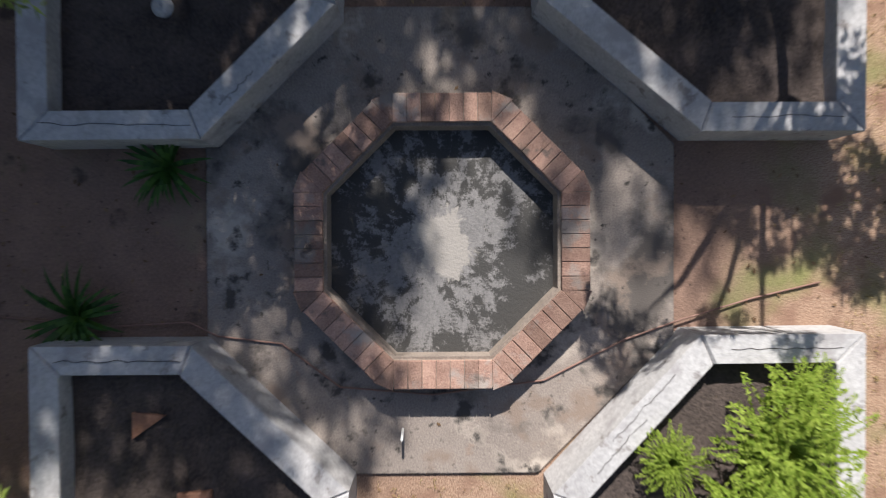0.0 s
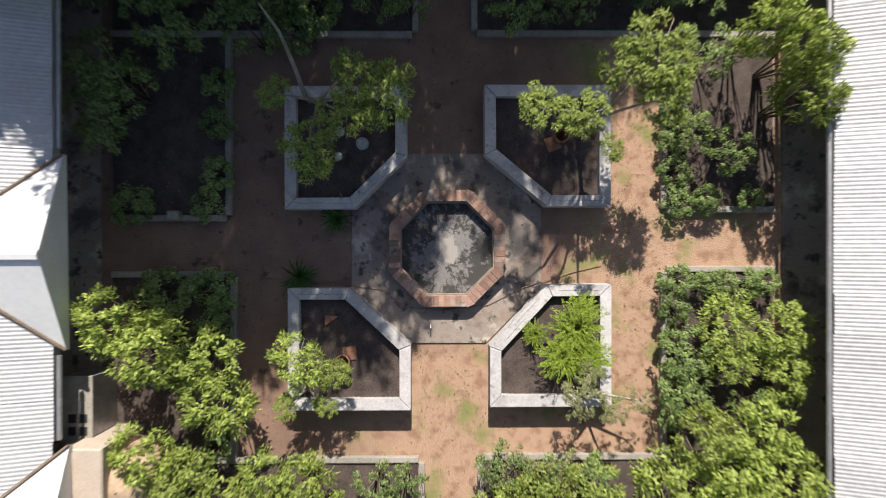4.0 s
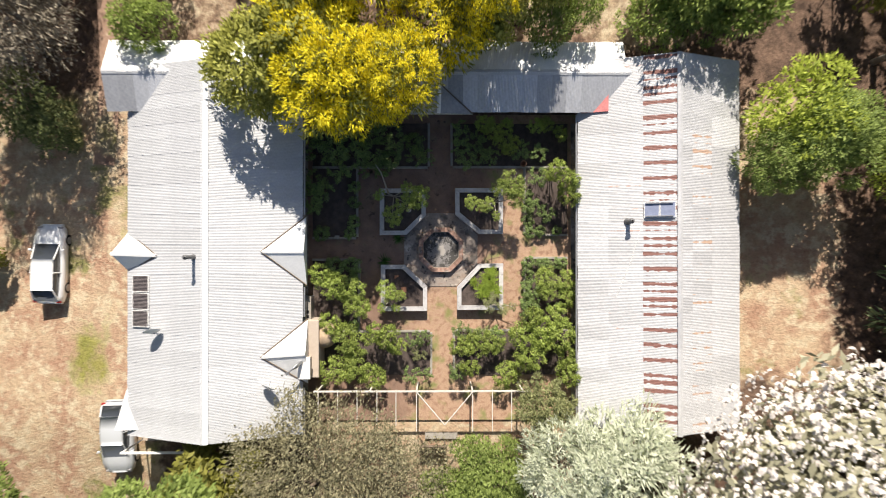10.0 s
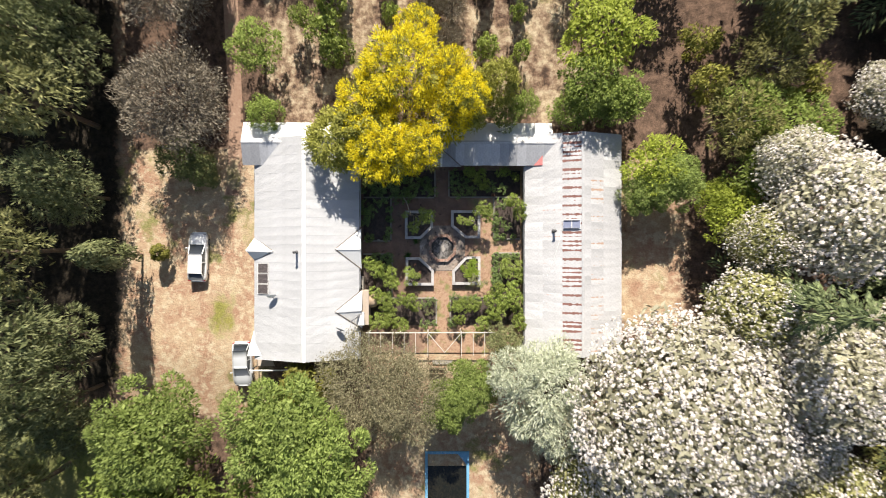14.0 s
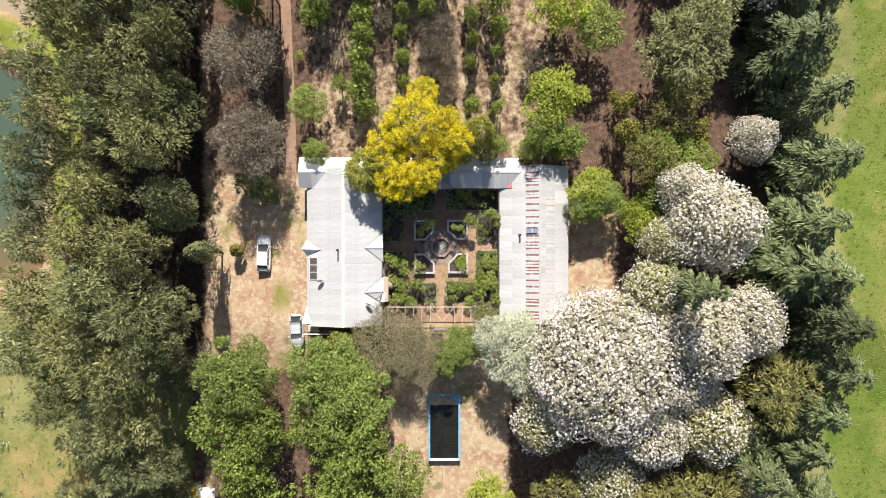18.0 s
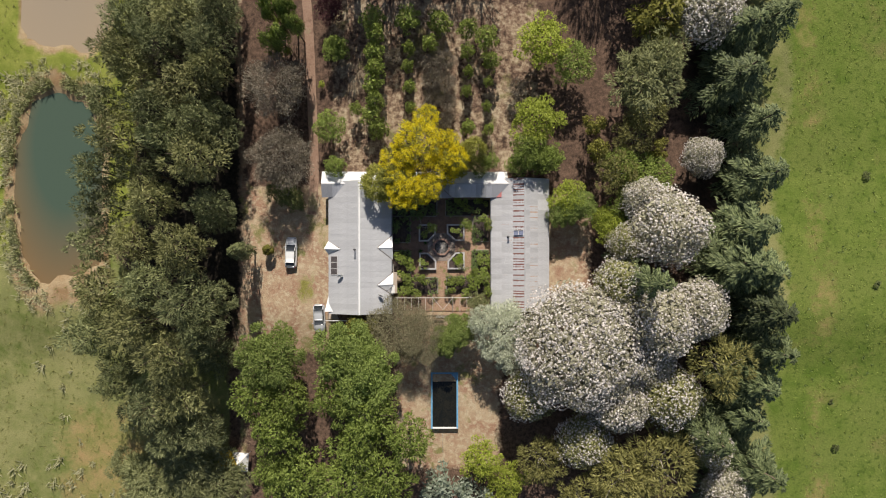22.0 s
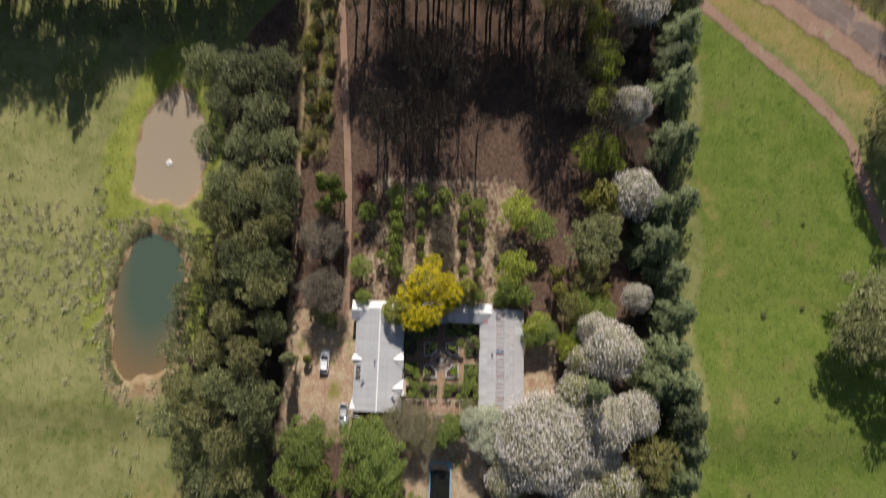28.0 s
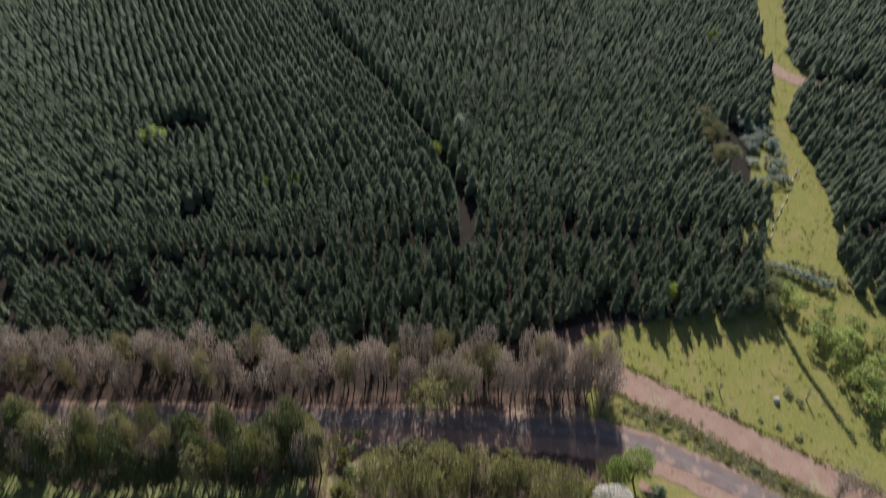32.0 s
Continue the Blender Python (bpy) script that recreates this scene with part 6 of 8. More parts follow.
def planter(name, ring, label, soil_top=0.3):
    """Five low rendered walls round a bed of soil. ring: the outer corners, counter-clockwise."""
    t = thing(name, label, "planter", pose(0, 0, 0), "planters round the fountain")
    n, w = len(ring), 0.235
    inner = []
    for i in range(n):
        p, q, s = Vector(ring[i - 1]), Vector(ring[i]), Vector(ring[(i + 1) % n])
        d0, d1 = (q - p).normalized(), (s - q).normalized()
        n0, n1 = Vector((-d0.y, d0.x)), Vector((-d1.y, d1.x))
        m = (n0 + n1).normalized()
        inner.append(q + m * w / max(0.3, m.dot(n0)))
    for i in range(n):
        j = (i + 1) % n
        gap = (Vector(ring[j]) - Vector(ring[i])).normalized() * 0.0015
        a, b, c, d = Vector(ring[i]) + gap, Vector(ring[j]) - gap, inner[j] - gap, inner[i] + gap
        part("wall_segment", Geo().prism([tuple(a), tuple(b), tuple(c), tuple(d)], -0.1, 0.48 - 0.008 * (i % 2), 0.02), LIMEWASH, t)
    g = Geo()
    steps, c = 7, sum(inner, Vector((0, 0))) / n
    r2 = random.Random(n)
    rows = [[(c + (p - c) * (k / steps), soil_top + r2.uniform(-0.03, 0.03)) for p in [inner[m // 6].lerp(inner[(m // 6 + 1) % n], (m % 6) / 6) for m in range(6 * n)]] for k in range(1, steps + 1)]
    m6 = 6 * n
    v = [(q.x, q.y, z) for row in rows for q, z in row] + [(c.x, c.y, soil_top)]
    f = [(k * m6 + i, k * m6 + (i + 1) % m6, (k + 1) * m6 + (i + 1) % m6, (k + 1) * m6 + i) for k in range(steps - 1) for i in range(m6)]
    f = [q[::-1] for q in f] + [(i, (i + 1) % m6, len(v) - 1) for i in range(m6)]
    part("soil", g.add(v, f), SOIL, t, "dark bare soil", True)
    return t


planter_north_west = planter("planter", [(-3.36, 0.82), (-1.93, 0.83), (-0.85, 1.9), (-0.85, 3.36), (-3.36, 3.36)], "whitewashed low-walled planter with a small leaning tree")
planter_north_east = planter("planter", [(2.06, 0.88), (3.38, 0.88), (3.38, 3.39), (0.76, 3.39), (0.77, 1.95)], "whitewashed low-walled planter holding a terracotta pot")
planter_south_west = planter("planter", [(-3.3, -3.33), (-0.77, -3.33), (-0.77, -1.99), (-2.02, -0.81), (-3.3, -0.81)], "whitewashed low-walled planter of bare dark soil")
planter_south_east = planter("planter", [(0.87, -3.27), (3.39, -3.27), (3.39, -0.74), (2.06, -0.75), (0.87, -2.03)], "whitewashed low-walled planter with a bright green fern")
CRACK = plain("dark_crack", (0.07, 0.06, 0.055), 0.95)


def crack(owner, a, b, z=0.476, seed=1):
    """A hairline crack wandering along the top of a wall."""
    r2 = random.Random(seed)
    a, b = Vector(a), Vector(b)
    across = Vector((-(b - a).y, (b - a).x)).normalized()
    line = [a.lerp(b, k / 12) + across * r2.uniform(-0.012, 0.012) for k in range(13)]
    part("crack", Geo().tube([(p.x, p.y, z) for p in line], 0.0035, 4), CRACK, owner, "dark hairline crack")


crack(planter_north_west, (-3.2, 0.95), (-2.0, 0.94), 0.481, 2)
crack(planter_north_west, (-1.78, 1.1), (-1.5, 1.36), 0.473, 3)
crack(planter_north_east, (2.3, 1.0), (3.2, 1.0), 0.481, 4)
crack(planter_south_east, (1.85, -1.06), (1.35, -1.6), 0.473, 5)
crack(planter_south_east, (1.62, -1.42), (1.22, -1.86), 0.473, 6)
crack(planter_south_east, (2.3, -0.86), (3.2, -0.85), 0.481, 7)
crack(planter_south_west, (-3.1, -0.93), (-2.1, -0.93), 0.481, 8)
crack(planter_south_west, (-1.7, -1.3), (-1.1, -1.86), 0.473, 9)


def bed(x0, x1, y0, y1, kerbs):
    """A planted bed with concrete kerbs on the sides named (w, e, s, n)."""
    t = thing("garden_bed", "planted bed of dark soil with a low concrete kerb", "garden bed", pose((x0 + x1) / 2, (y0 + y1) / 2, 0), "beds round the courtyard")
    hx, hy = (x1 - x0) / 2, (y1 - y0) / 2
    r2 = random.Random(int(x0 * 10 + y0 * 100))
    nx, ny = 12, 12
    v = [(-hx + 0.01 + (2 * hx - 0.02) * i / nx, -hy + 0.01 + (2 * hy - 0.02) * j / ny, 0.055 + r2.uniform(-0.02, 0.035)) for j in range(ny + 1) for i in range(nx + 1)]
    f = [(j * (nx + 1) + i, j * (nx + 1) + i + 1, (j + 1) * (nx + 1) + i + 1, (j + 1) * (nx + 1) + i) for j in range(ny) for i in range(nx)]
    part("soil", Geo().add(v, f), SOIL, t, "", True)
    for s in kerbs:
        b = {"w": (-hx - 0.13, -hy, -hx, hy), "e": (hx, -hy, hx + 0.13, hy), "s": (-hx, -hy - 0.13, hx, -hy), "n": (-hx, hy, hx, hy + 0.13)}[s]
        part("kerb", Geo().box(b[0], b[1], -0.1, b[2], b[3], 0.13 + r2.uniform(-0.01, 0.01), 0.012), KERB, t)


bed(-7.1, -4.7, 0.72, 4.6, "es")
bed(-7.1, -0.75, 4.62, 7.0, "se")
bed(-7.1, -4.6, -4.5, -0.6, "en")
bed(-7.1, -0.62, -6.9, -4.55, "ne")
bed(4.68, 7.0, 0.9, 4.6, "ws")
bed(0.64, 7.0, 4.65, 7.0, "sw")
bed(4.68, 7.0, -4.45, -0.5, "wn")
bed(0.76, 7.0, -6.9, -4.5, "nw")


# ---- small plants of the courtyard ----
def shrub_proto(kind):
    rng = np.random.default_rng(sum(map(ord, kind)))
    if kind == "citrus":
        v = clumped_crown(rng, 1.0, 0.52, 0.2, 34, 62, 0.062, 0.026, 0.2, 1.0, 0.7, 0.45)
    elif kind == "fern":
        v = []
        for i in range(95):
            a, ln = i * 2.4 + rng.normal() * 0.2, rng.uniform(0.12, 0.55)
            s = np.repeat(np.linspace(0.1, 1, 26), 2)
            sg = np.tile([1.0, -1.0], 26)
            z = rng.uniform(0.1, 0.5) + 0.9 * s * (1 - 0.62 * s) * rng.uniform(0.6, 1.1)
            off = sg * 0.055 * (1.15 - s)
            c = np.stack([np.cos(a) * s * ln - np.sin(a) * off, np.sin(a) * s * ln + np.cos(a) * off, z], -1)
            v.append(leaf_quads(c, np.array([0, 0, 1.0]) + rng.normal(size=c.shape) * 0.35, 0.05, 0.014, rng))
        v = np.concatenate(v)
    elif kind == "rose":
        v = clumped_crown(rng, 1.0, 0.52, 0.1, 26, 52, 0.058, 0.024, 0.18, 1.0, 0.5, 0.4)
    elif kind == "low":
        v = clumped_crown(rng, 0.9, 0.5, 0.0, 32, 50, 0.06, 0.034, 0.24)
    else:
        v = []
        for i in range(44):
            a, ln, up = rng.uniform(0, 6.28), rng.uniform(0.3, 0.55), rng.uniform(0.35, 0.75)
            s = np.linspace(0, 1, 7)
            x = np.stack([np.cos(a) * s * ln, np.sin(a) * s * ln, up * s * (1.5 - 1.1 * s)], -1)
            w = np.array([-np.sin(a), np.cos(a), 0]) * 0.022
            for q in range(6):
                k0, k1 = (1 - s[q] ** 3), (1 - s[q + 1] ** 3)
                v.append(np.stack([x[q] - w * k0, x[q] + w * k0, x[q + 1] + w * k1, x[q + 1] - w * k1]))
        v = np.concatenate(v)
    g = Geo()
    for i in range(6):
        a = i * 1.05 + 0.3
        g.tube([(0.03 * math.cos(a), 0.03 * math.sin(a), -0.05), (0.12 * math.cos(a), 0.12 * math.sin(a), 0.3), (0.3 * math.cos(a), 0.3 * math.sin(a), 0.62)], [0.02, 0.014, 0.005], 5)
    return leaf_mesh("foliage", v), g.mesh("woody_base", True)


SHRUBS = {
    "citrus": ("citrus_bush", "leafy bright green citrus bush in the bed", "bush", "citrus"),
    "fern": ("fern", "bright feathery green fern in the planter", "fern", "fern"),
    "rose": ("rose_bush", "open rose bush with small dark green leaves", "bush", "rose"),
    "low": ("shrub", "low dense green shrub in the bed", "shrub", "rose"),
    "pale": ("shrub", "pale grey-green shrub in the bed", "shrub", "grey_shrub_tree"),
    "strap": ("lily_clump", "clump of dark green strap leaves beside the paving", "plant", "strap"),
}
SHRUB_MESH = {}
shrub_count = 0


def shrub(kind, x, y, height, width, z=0.05):
    global shrub_count
    shrub_count += 1
    name, label, category, leaf = SHRUBS[kind]
    if kind not in SHRUB_MESH:
        SHRUB_MESH[kind] = shrub_proto({"pale": "low"}.get(kind, kind))
    fol, stems = SHRUB_MESH[kind]
    t = thing(name, label, category, pose(x, y, z, 0, 0, shrub_count * 137.5 % 360) @ Matrix.Diagonal((width, width, height, 1)), category + " planting")
    part("foliage", fol, LEAVES[leaf], t)
    if kind != "strap":
        part("woody_base", stems, BARK, t)


def small_tree(x, y, crowns, label, kind="citrus", z=0.3):
    """A young tree on slanting bare limbs. crowns: the place and width of each tuft of leaves, from the tree's foot."""
    if kind not in SHRUB_MESH:
        SHRUB_MESH[kind] = shrub_proto({"pale": "rose"}.get(kind, kind))
    t = thing("small_tree", label, "tree", pose(x, y, z), "small trees of the courtyard")
    mx, my = sum(c[0] for c in crowns) / len(crowns), sum(c[1] for c in crowns) / len(crowns)
    top = min(c[2] for c in crowns)
    fork = (mx * 0.45, my * 0.45, top * 0.62)
    part("trunk", Geo().tube([(0, 0, -0.1), (mx * 0.12, my * 0.16, top * 0.3), fork], [0.06, 0.05, 0.042], 8), PALE_BARK, t, "", True)
    for i, (cx, cy, cz, w) in enumerate(crowns):
        g = Geo().tube([fork, (cx * 0.6 + mx * 0.15, cy * 0.6 + my * 0.15, cz * 0.85), (cx, cy, cz)], [0.034, 0.024, 0.012], 6)
        for k in range(5):
            b = k * 1.26 + i
            g.tube([(cx, cy, cz), (cx + math.cos(b) * w * 0.22, cy + math.sin(b) * w * 0.22, cz + w * 0.12), (cx + math.cos(b) * w * 0.4, cy + math.sin(b) * w * 0.4, cz + w * 0.16)], [0.012, 0.008, 0.004], 5)
        part("limb", g, PALE_BARK, t, "", True)
        tuft = part("crown", SHRUB_MESH[kind][0], LEAVES[SHRUBS[kind][3]], t)
        tuft.matrix_local = pose(cx, cy, cz - w * 0.32, 0, 0, 70 * i + 30) @ Matrix.Diagonal((w, w, w * 0.62, 1))
    return t


lean = small_tree(-2.9, 3.1, [(0.35, -1.35, 1.7, 1.15), (1.05, -0.7, 1.8, 1.15), (1.8, -0.35, 1.9, 1.25), (1.2, 0.05, 1.9, 0.9), (-0.35, -0.2, 1.4, 0.7)], "small leafy tree leaning over the whitewashed planter")
part("bare_limb", Geo().tube([(0, 0, 0.3), (-0.15, 0.55, 0.75), (-0.3, 1.0, 1.3), (-0.55, 1.35, 1.7)], [0.05, 0.045, 0.035, 0.015], 7), PALE_BARK, lean, "crooked bare grey limb", True)
small_tree(2.75, 2.4, [(0.9, 0.95, 2.1, 1.6), (0.3, 0.8, 2.1, 1.1), (1.1, 0.35, 1.8, 1.2), (-1.15, 0.0, 2.4, 0.95), (-0.45, -0.1, 2.35, 0.9), (0.05, -0.65, 2.2, 0.55)], "small bright leafy tree rising from the planter")
small_tree(-2.95, -2.9, [(0.05, 0.75, 0.95, 1.2), (0.7, 0.45, 0.8, 0.75), (-0.25, -0.2, 0.7, 0.6), (0.5, -0.2, 0.65, 0.55)], "small leafy tree over the planter's wall")
small_tree(2.9, -2.95, [(-0.25, 0.0, 0.75, 1.0), (0.4, -0.25, 0.7, 0.7), (0.95, -0.1, 0.6, 0.55), (-0.1, 0.45, 0.6, 0.6)], "small pale green tree at the planter's corner", "pale")
shrub("fern", 2.6, -1.6, 0.9, 1.25, 0.28)
shrub("fern", 2.35, -2.15, 0.8, 1.15, 0.28)
shrub("fern", 2.85, -2.2, 0.75, 1.0, 0.28)
shrub("fern", 1.8, -1.75, 0.45, 0.6, 0.28)
shrub("fern", 2.75, -1.2, 0.7, 0.7, 0.28)
shrub("strap", -2.35, 0.66, 0.5, 0.85)
shrub("strap", -3.15, -0.62, 0.5, 0.95)

shrub("citrus", -6.40, -1.38, 2.16, 1.41)
shrub("citrus", -5.69, -1.86, 2.16, 1.58)
shrub("citrus", -4.83, -2.22, 1.65, 1.62)
shrub("citrus", -4.50, -3.03, 1.66, 1.51)
shrub("low", -5.85, -0.87, 0.64, 1.31)
shrub("low", -4.84, -0.87, 0.63, 1.12)
shrub("low", -4.85, -1.64, 0.57, 0.94)
shrub("low", -4.84, -4.17, 0.62, 0.82)
shrub("citrus", -5.93, -3.99, 1.75, 1.43)
shrub("citrus", -5.13, -4.64, 1.74, 1.61)
shrub("citrus", -4.66, -5.14, 1.66, 1.79)
shrub("citrus", -5.63, -6.44, 1.65, 1.97)
shrub("citrus", -4.47, -6.24, 1.81, 1.60)
shrub("citrus", -3.49, -4.44, 1.95, 1.24)
shrub("citrus", -2.85, -4.61, 1.93, 1.42)
shrub("citrus", -2.39, -5.15, 1.67, 1.15)
shrub("citrus", -3.70, -6.79, 1.58, 1.62)
shrub("rose", -1.44, -4.78, 1.03, 1.10)
shrub("rose", -0.86, -4.75, 1.19, 0.91)
shrub("pale", -1.2, -5.6, 0.7, 1.0)
shrub("pale", 1.5, -4.5, 0.8, 0.9)
shrub("pale", 2.4, -4.55, 0.8, 0.9)
shrub("rose", -1.59, -6.70, 1.34, 1.09)
shrub("rose", -0.86, -6.73, 1.21, 0.91)
shrub("citrus", 1.03, -5.17, 1.63, 1.36)
shrub("citrus", 1.94, -5.04, 1.47, 1.52)
shrub("citrus", 2.86, -4.90, 1.37, 1.52)
shrub("citrus", 3.51, -6.70, 1.43, 1.63)
shrub("citrus", 1.50, -6.26, 1.84, 1.14)
shrub("rose", 1.05, -4.41, 1.26, 1.09)
shrub("rose", 1.89, -4.53, 1.09, 0.92)
shrub("rose", 2.86, -4.57, 1.34, 1.09)
shrub("rose", 0.88, -6.55, 1.31, 1.09)
shrub("citrus", 4.37, -4.60, 2.14, 1.76)
shrub("citrus", 5.32, -4.42, 2.24, 1.93)
shrub("citrus", 6.47, -4.60, 2.16, 1.76)
shrub("citrus", 4.69, -5.71, 2.17, 1.76)
shrub("citrus", 6.85, -5.78, 1.91, 1.42)
shrub("citrus", 6.75, -6.49, 2.28, 1.58)
shrub("citrus", 6.07, -3.69, 1.80, 1.61)
shrub("citrus", 4.86, -3.63, 2.15, 1.41)
shrub("low", 4.74, -0.70, 0.67, 0.89)
shrub("low", 4.74, -1.30, 0.68, 0.75)
shrub("rose", 5.26, 4.00, 1.31, 1.28)
shrub("citrus", 6.00, 4.20, 2.5, 1.3)
shrub("citrus", 6.62, 3.70, 2.7, 1.4)
shrub("citrus", 6.72, 2.85, 2.5, 1.3)
shrub("rose", 4.95, 2.40, 1.12, 0.98)
shrub("rose", 5.72, 2.00, 1.2, 1.1)
shrub("low", 5.35, 1.05, 0.6, 0.6)
shrub("low", 6.35, 1.05, 0.6, 0.65)
shrub("citrus", 5.70, -1.60, 1.2, 1.52)
shrub("citrus", 6.70, -1.70, 1.27, 1.4)
shrub("rose", 4.85, -2.10, 1.12, 1.22)
shrub("citrus", 5.70, -2.25, 1.12, 1.16)
shrub("rose", 4.75, -3.10, 1.12, 1.28)
shrub("citrus", 6.80, -2.55, 1.27, 1.22)
shrub("rose", 6.15, -3.25, 1.2, 1.04)
shrub("rose", 5.05, -2.65, 0.9, 0.85)
shrub("low", 5.45, -0.72, 0.62, 0.72)
shrub("low", 5.75, -0.72, 0.62, 0.7)
shrub("low", 6.35, -0.72, 0.6, 0.72)
shrub("low", 6.65, -0.72, 0.6, 0.7)
shrub("low", 4.72, -1.9, 0.6, 0.7)
shrub("low", 4.72, -2.6, 0.62, 0.75)
shrub("low", 4.72, -3.5, 0.6, 0.8)
shrub("low", 4.75, 2.96, 0.62, 0.82)
shrub("low", 4.77, 2.28, 0.52, 0.82)
shrub("low", 4.75, 1.59, 0.63, 0.82)
shrub("low", 4.84, 1.00, 0.58, 0.82)
shrub("low", 5.45, 1.00, 0.55, 0.75)
shrub("rose", -6.33, 6.27, 1.51, 1.73)
shrub("rose", -5.66, 5.44, 1.57, 1.62)
shrub("rose", -6.64, 5.28, 1.54, 1.62)
shrub("rose", -5.20, 6.30, 1.42, 1.63)
shrub("rose", -3.74, 6.48, 1.37, 1.63)
shrub("rose", -2.90, 6.45, 1.51, 1.73)
shrub("rose", -2.39, 5.75, 1.70, 1.36)
shrub("rose", -4.69, 5.12, 1.56, 1.73)
shrub("rose", -3.74, 5.34, 1.31, 1.64)
shrub("rose", -5.48, 4.28, 1.64, 1.44)
shrub("rose", -3.87, 4.30, 1.60, 1.26)
shrub("rose", -6.77, 3.62, 1.68, 1.51)
shrub("rose", -6.95, 2.85, 1.36, 1.45)
shrub("rose", -6.30, 3.15, 1.61, 1.26)
shrub("rose", -6.86, 2.36, 1.30, 1.09)
shrub("rose", -1.42, 4.97, 1.57, 1.08)
shrub("rose", -0.77, 5.00, 1.40, 1.01)
shrub("low", -4.77, 3.45, 0.55, 0.82)
shrub("low", -4.75, 2.59, 0.67, 0.82)
shrub("low", -4.78, 1.59, 0.53, 0.82)
shrub("low", -5.02, 0.91, 0.60, 0.82)
shrub("low", -6.52, 0.90, 0.66, 1.04)
shrub("low", -2.83, 4.99, 0.55, 1.31)
shrub("low", -1.47, 5.85, 0.55, 1.31)
shrub("low", -3.15, 4.54, 0.67, 1.12)
shrub("citrus", 2.35, 6.79, 1.56, 1.15)
shrub("citrus", 2.82, 6.26, 1.70, 1.29)
shrub("citrus", 3.53, 6.68, 1.38, 0.94)
shrub("citrus", 3.67, 5.65, 1.53, 1.23)
shrub("citrus", 5.18, 6.67, 1.44, 1.09)
shrub("citrus", 5.62, 6.77, 1.68, 0.90)
shrub("rose", 1.07, 5.62, 0.87, 1.18)
shrub("rose", 1.39, 4.89, 1.14, 1.24)
shrub("rose", 2.08, 5.12, 0.86, 1.11)
shrub("rose", 2.73, 5.08, 1.07, 1.03)
shrub("rose", 4.28, 5.47, 0.86, 1.26)
shrub("rose", 5.29, 5.29, 0.93, 1.11)
shrub("rose", 1.06, 6.57, 1.09, 1.10)
shrub("rose", 1.91, 5.95, 0.90, 1.11)
shrub("citrus", 6.44, 6.28, 1.36, 0.94)


# ---- the house round the courtyard ----
def rusty_tin(name, main, second, deep, light):
    """Old tin whose sheets have rusted in uneven, notched bars beside their laps; main and second: the bars' half widths."""
    m = mat(name, (0.41, 0.41, 0.425), (0.585, 0.585, 0.595), 0.9, 0.6, 0.06, 7, metal=0.12, tint=0.1)
    n, l = m.node_tree.nodes, m.node_tree.links
    p = n["Principled BSDF"]
    base = p.inputs["Base Color"].links[0].from_socket
    pos, co, sep, info, k, tone = (n.new("ShaderNode" + w) for w in ("NewGeometry", "TexCoord", "SeparateXYZ", "ObjectInfo", "Mix", "Mix"))
    l.new(co.outputs["Object"], sep.inputs[0])

    def noise(scale, detail):
        mp, tex = n.new("ShaderNodeMapping"), n.new("ShaderNodeTexNoise")
        mp.inputs["Scale"].default_value = scale
        l.new(pos.outputs["Position"], mp.inputs["Vector"]), l.new(mp.outputs[0], tex.inputs["Vector"])
        tex.inputs["Scale"].default_value, tex.inputs["Detail"].default_value = 1.0, detail
        return tex.outputs["Fac"]

    def calc(op, a, b):
        q = n.new("ShaderNodeMath")
        q.operation = op
        for socket, v in zip(q.inputs, (a, b)):
            if isinstance(v, float):
                socket.default_value = v
            else:
                l.new(v, socket)
        return q.outputs[0]

    notch, patch, fine = noise((4.2, 1.1, 0.0), 3.0), noise((0.7, 3.1, 0.0), 1.0), noise((9.0, 16.0, 0.0), 3.0)

    def bar(centre, half, luck, spread):
        off = calc("ABSOLUTE", calc("SUBTRACT", sep.outputs["X"], centre), 0.0)
        width = calc("ADD", calc("ADD", calc("MULTIPLY", calc("SUBTRACT", notch, 0.46), 0.24), calc("MULTIPLY", calc("SUBTRACT", fine, 0.5), 0.09)),
                     calc("ADD", calc("MULTIPLY", calc("SUBTRACT", luck, 0.5), spread), half))
        r = n.new("ShaderNodeMapRange")
        r.inputs["From Min"].default_value, r.inputs["From Max"].default_value = 0.0, 0.022
        l.new(calc("SUBTRACT", width, off), r.inputs["Value"])
        return r.outputs["Result"]

    rust = calc("MAXIMUM", bar(0.26, main, patch, 0.2), bar(-0.09, second, info.outputs["Random"], 0.3))
    for node in (k, tone):
        node.data_type = "RGBA"
    tone.inputs["A"].default_value, tone.inputs["B"].default_value = (*deep, 1), (*light, 1)
    l.new(fine, tone.inputs["Factor"]), l.new(rust, k.inputs["Factor"])
    l.new(base, k.inputs["A"]), l.new(tone.outputs["Result"], k.inputs["B"])
    l.new(k.outputs["Result"], p.inputs["Base Color"])
    return m


TIN_RUST = rusty_tin("rusted_tin", 0.098, -0.03, (0.14, 0.058, 0.05), (0.31, 0.165, 0.14))
TIN_STAINED = rusty_tin("stained_tin", -0.02, -0.05, (0.38, 0.22, 0.14), (0.57, 0.44, 0.36))
TIN_FAINT = rusty_tin("faintly_rusted_tin", -0.035, -0.1, (0.42, 0.26, 0.22), (0.56, 0.45, 0.41))
SHEET = 0.762
SHEETS = {}


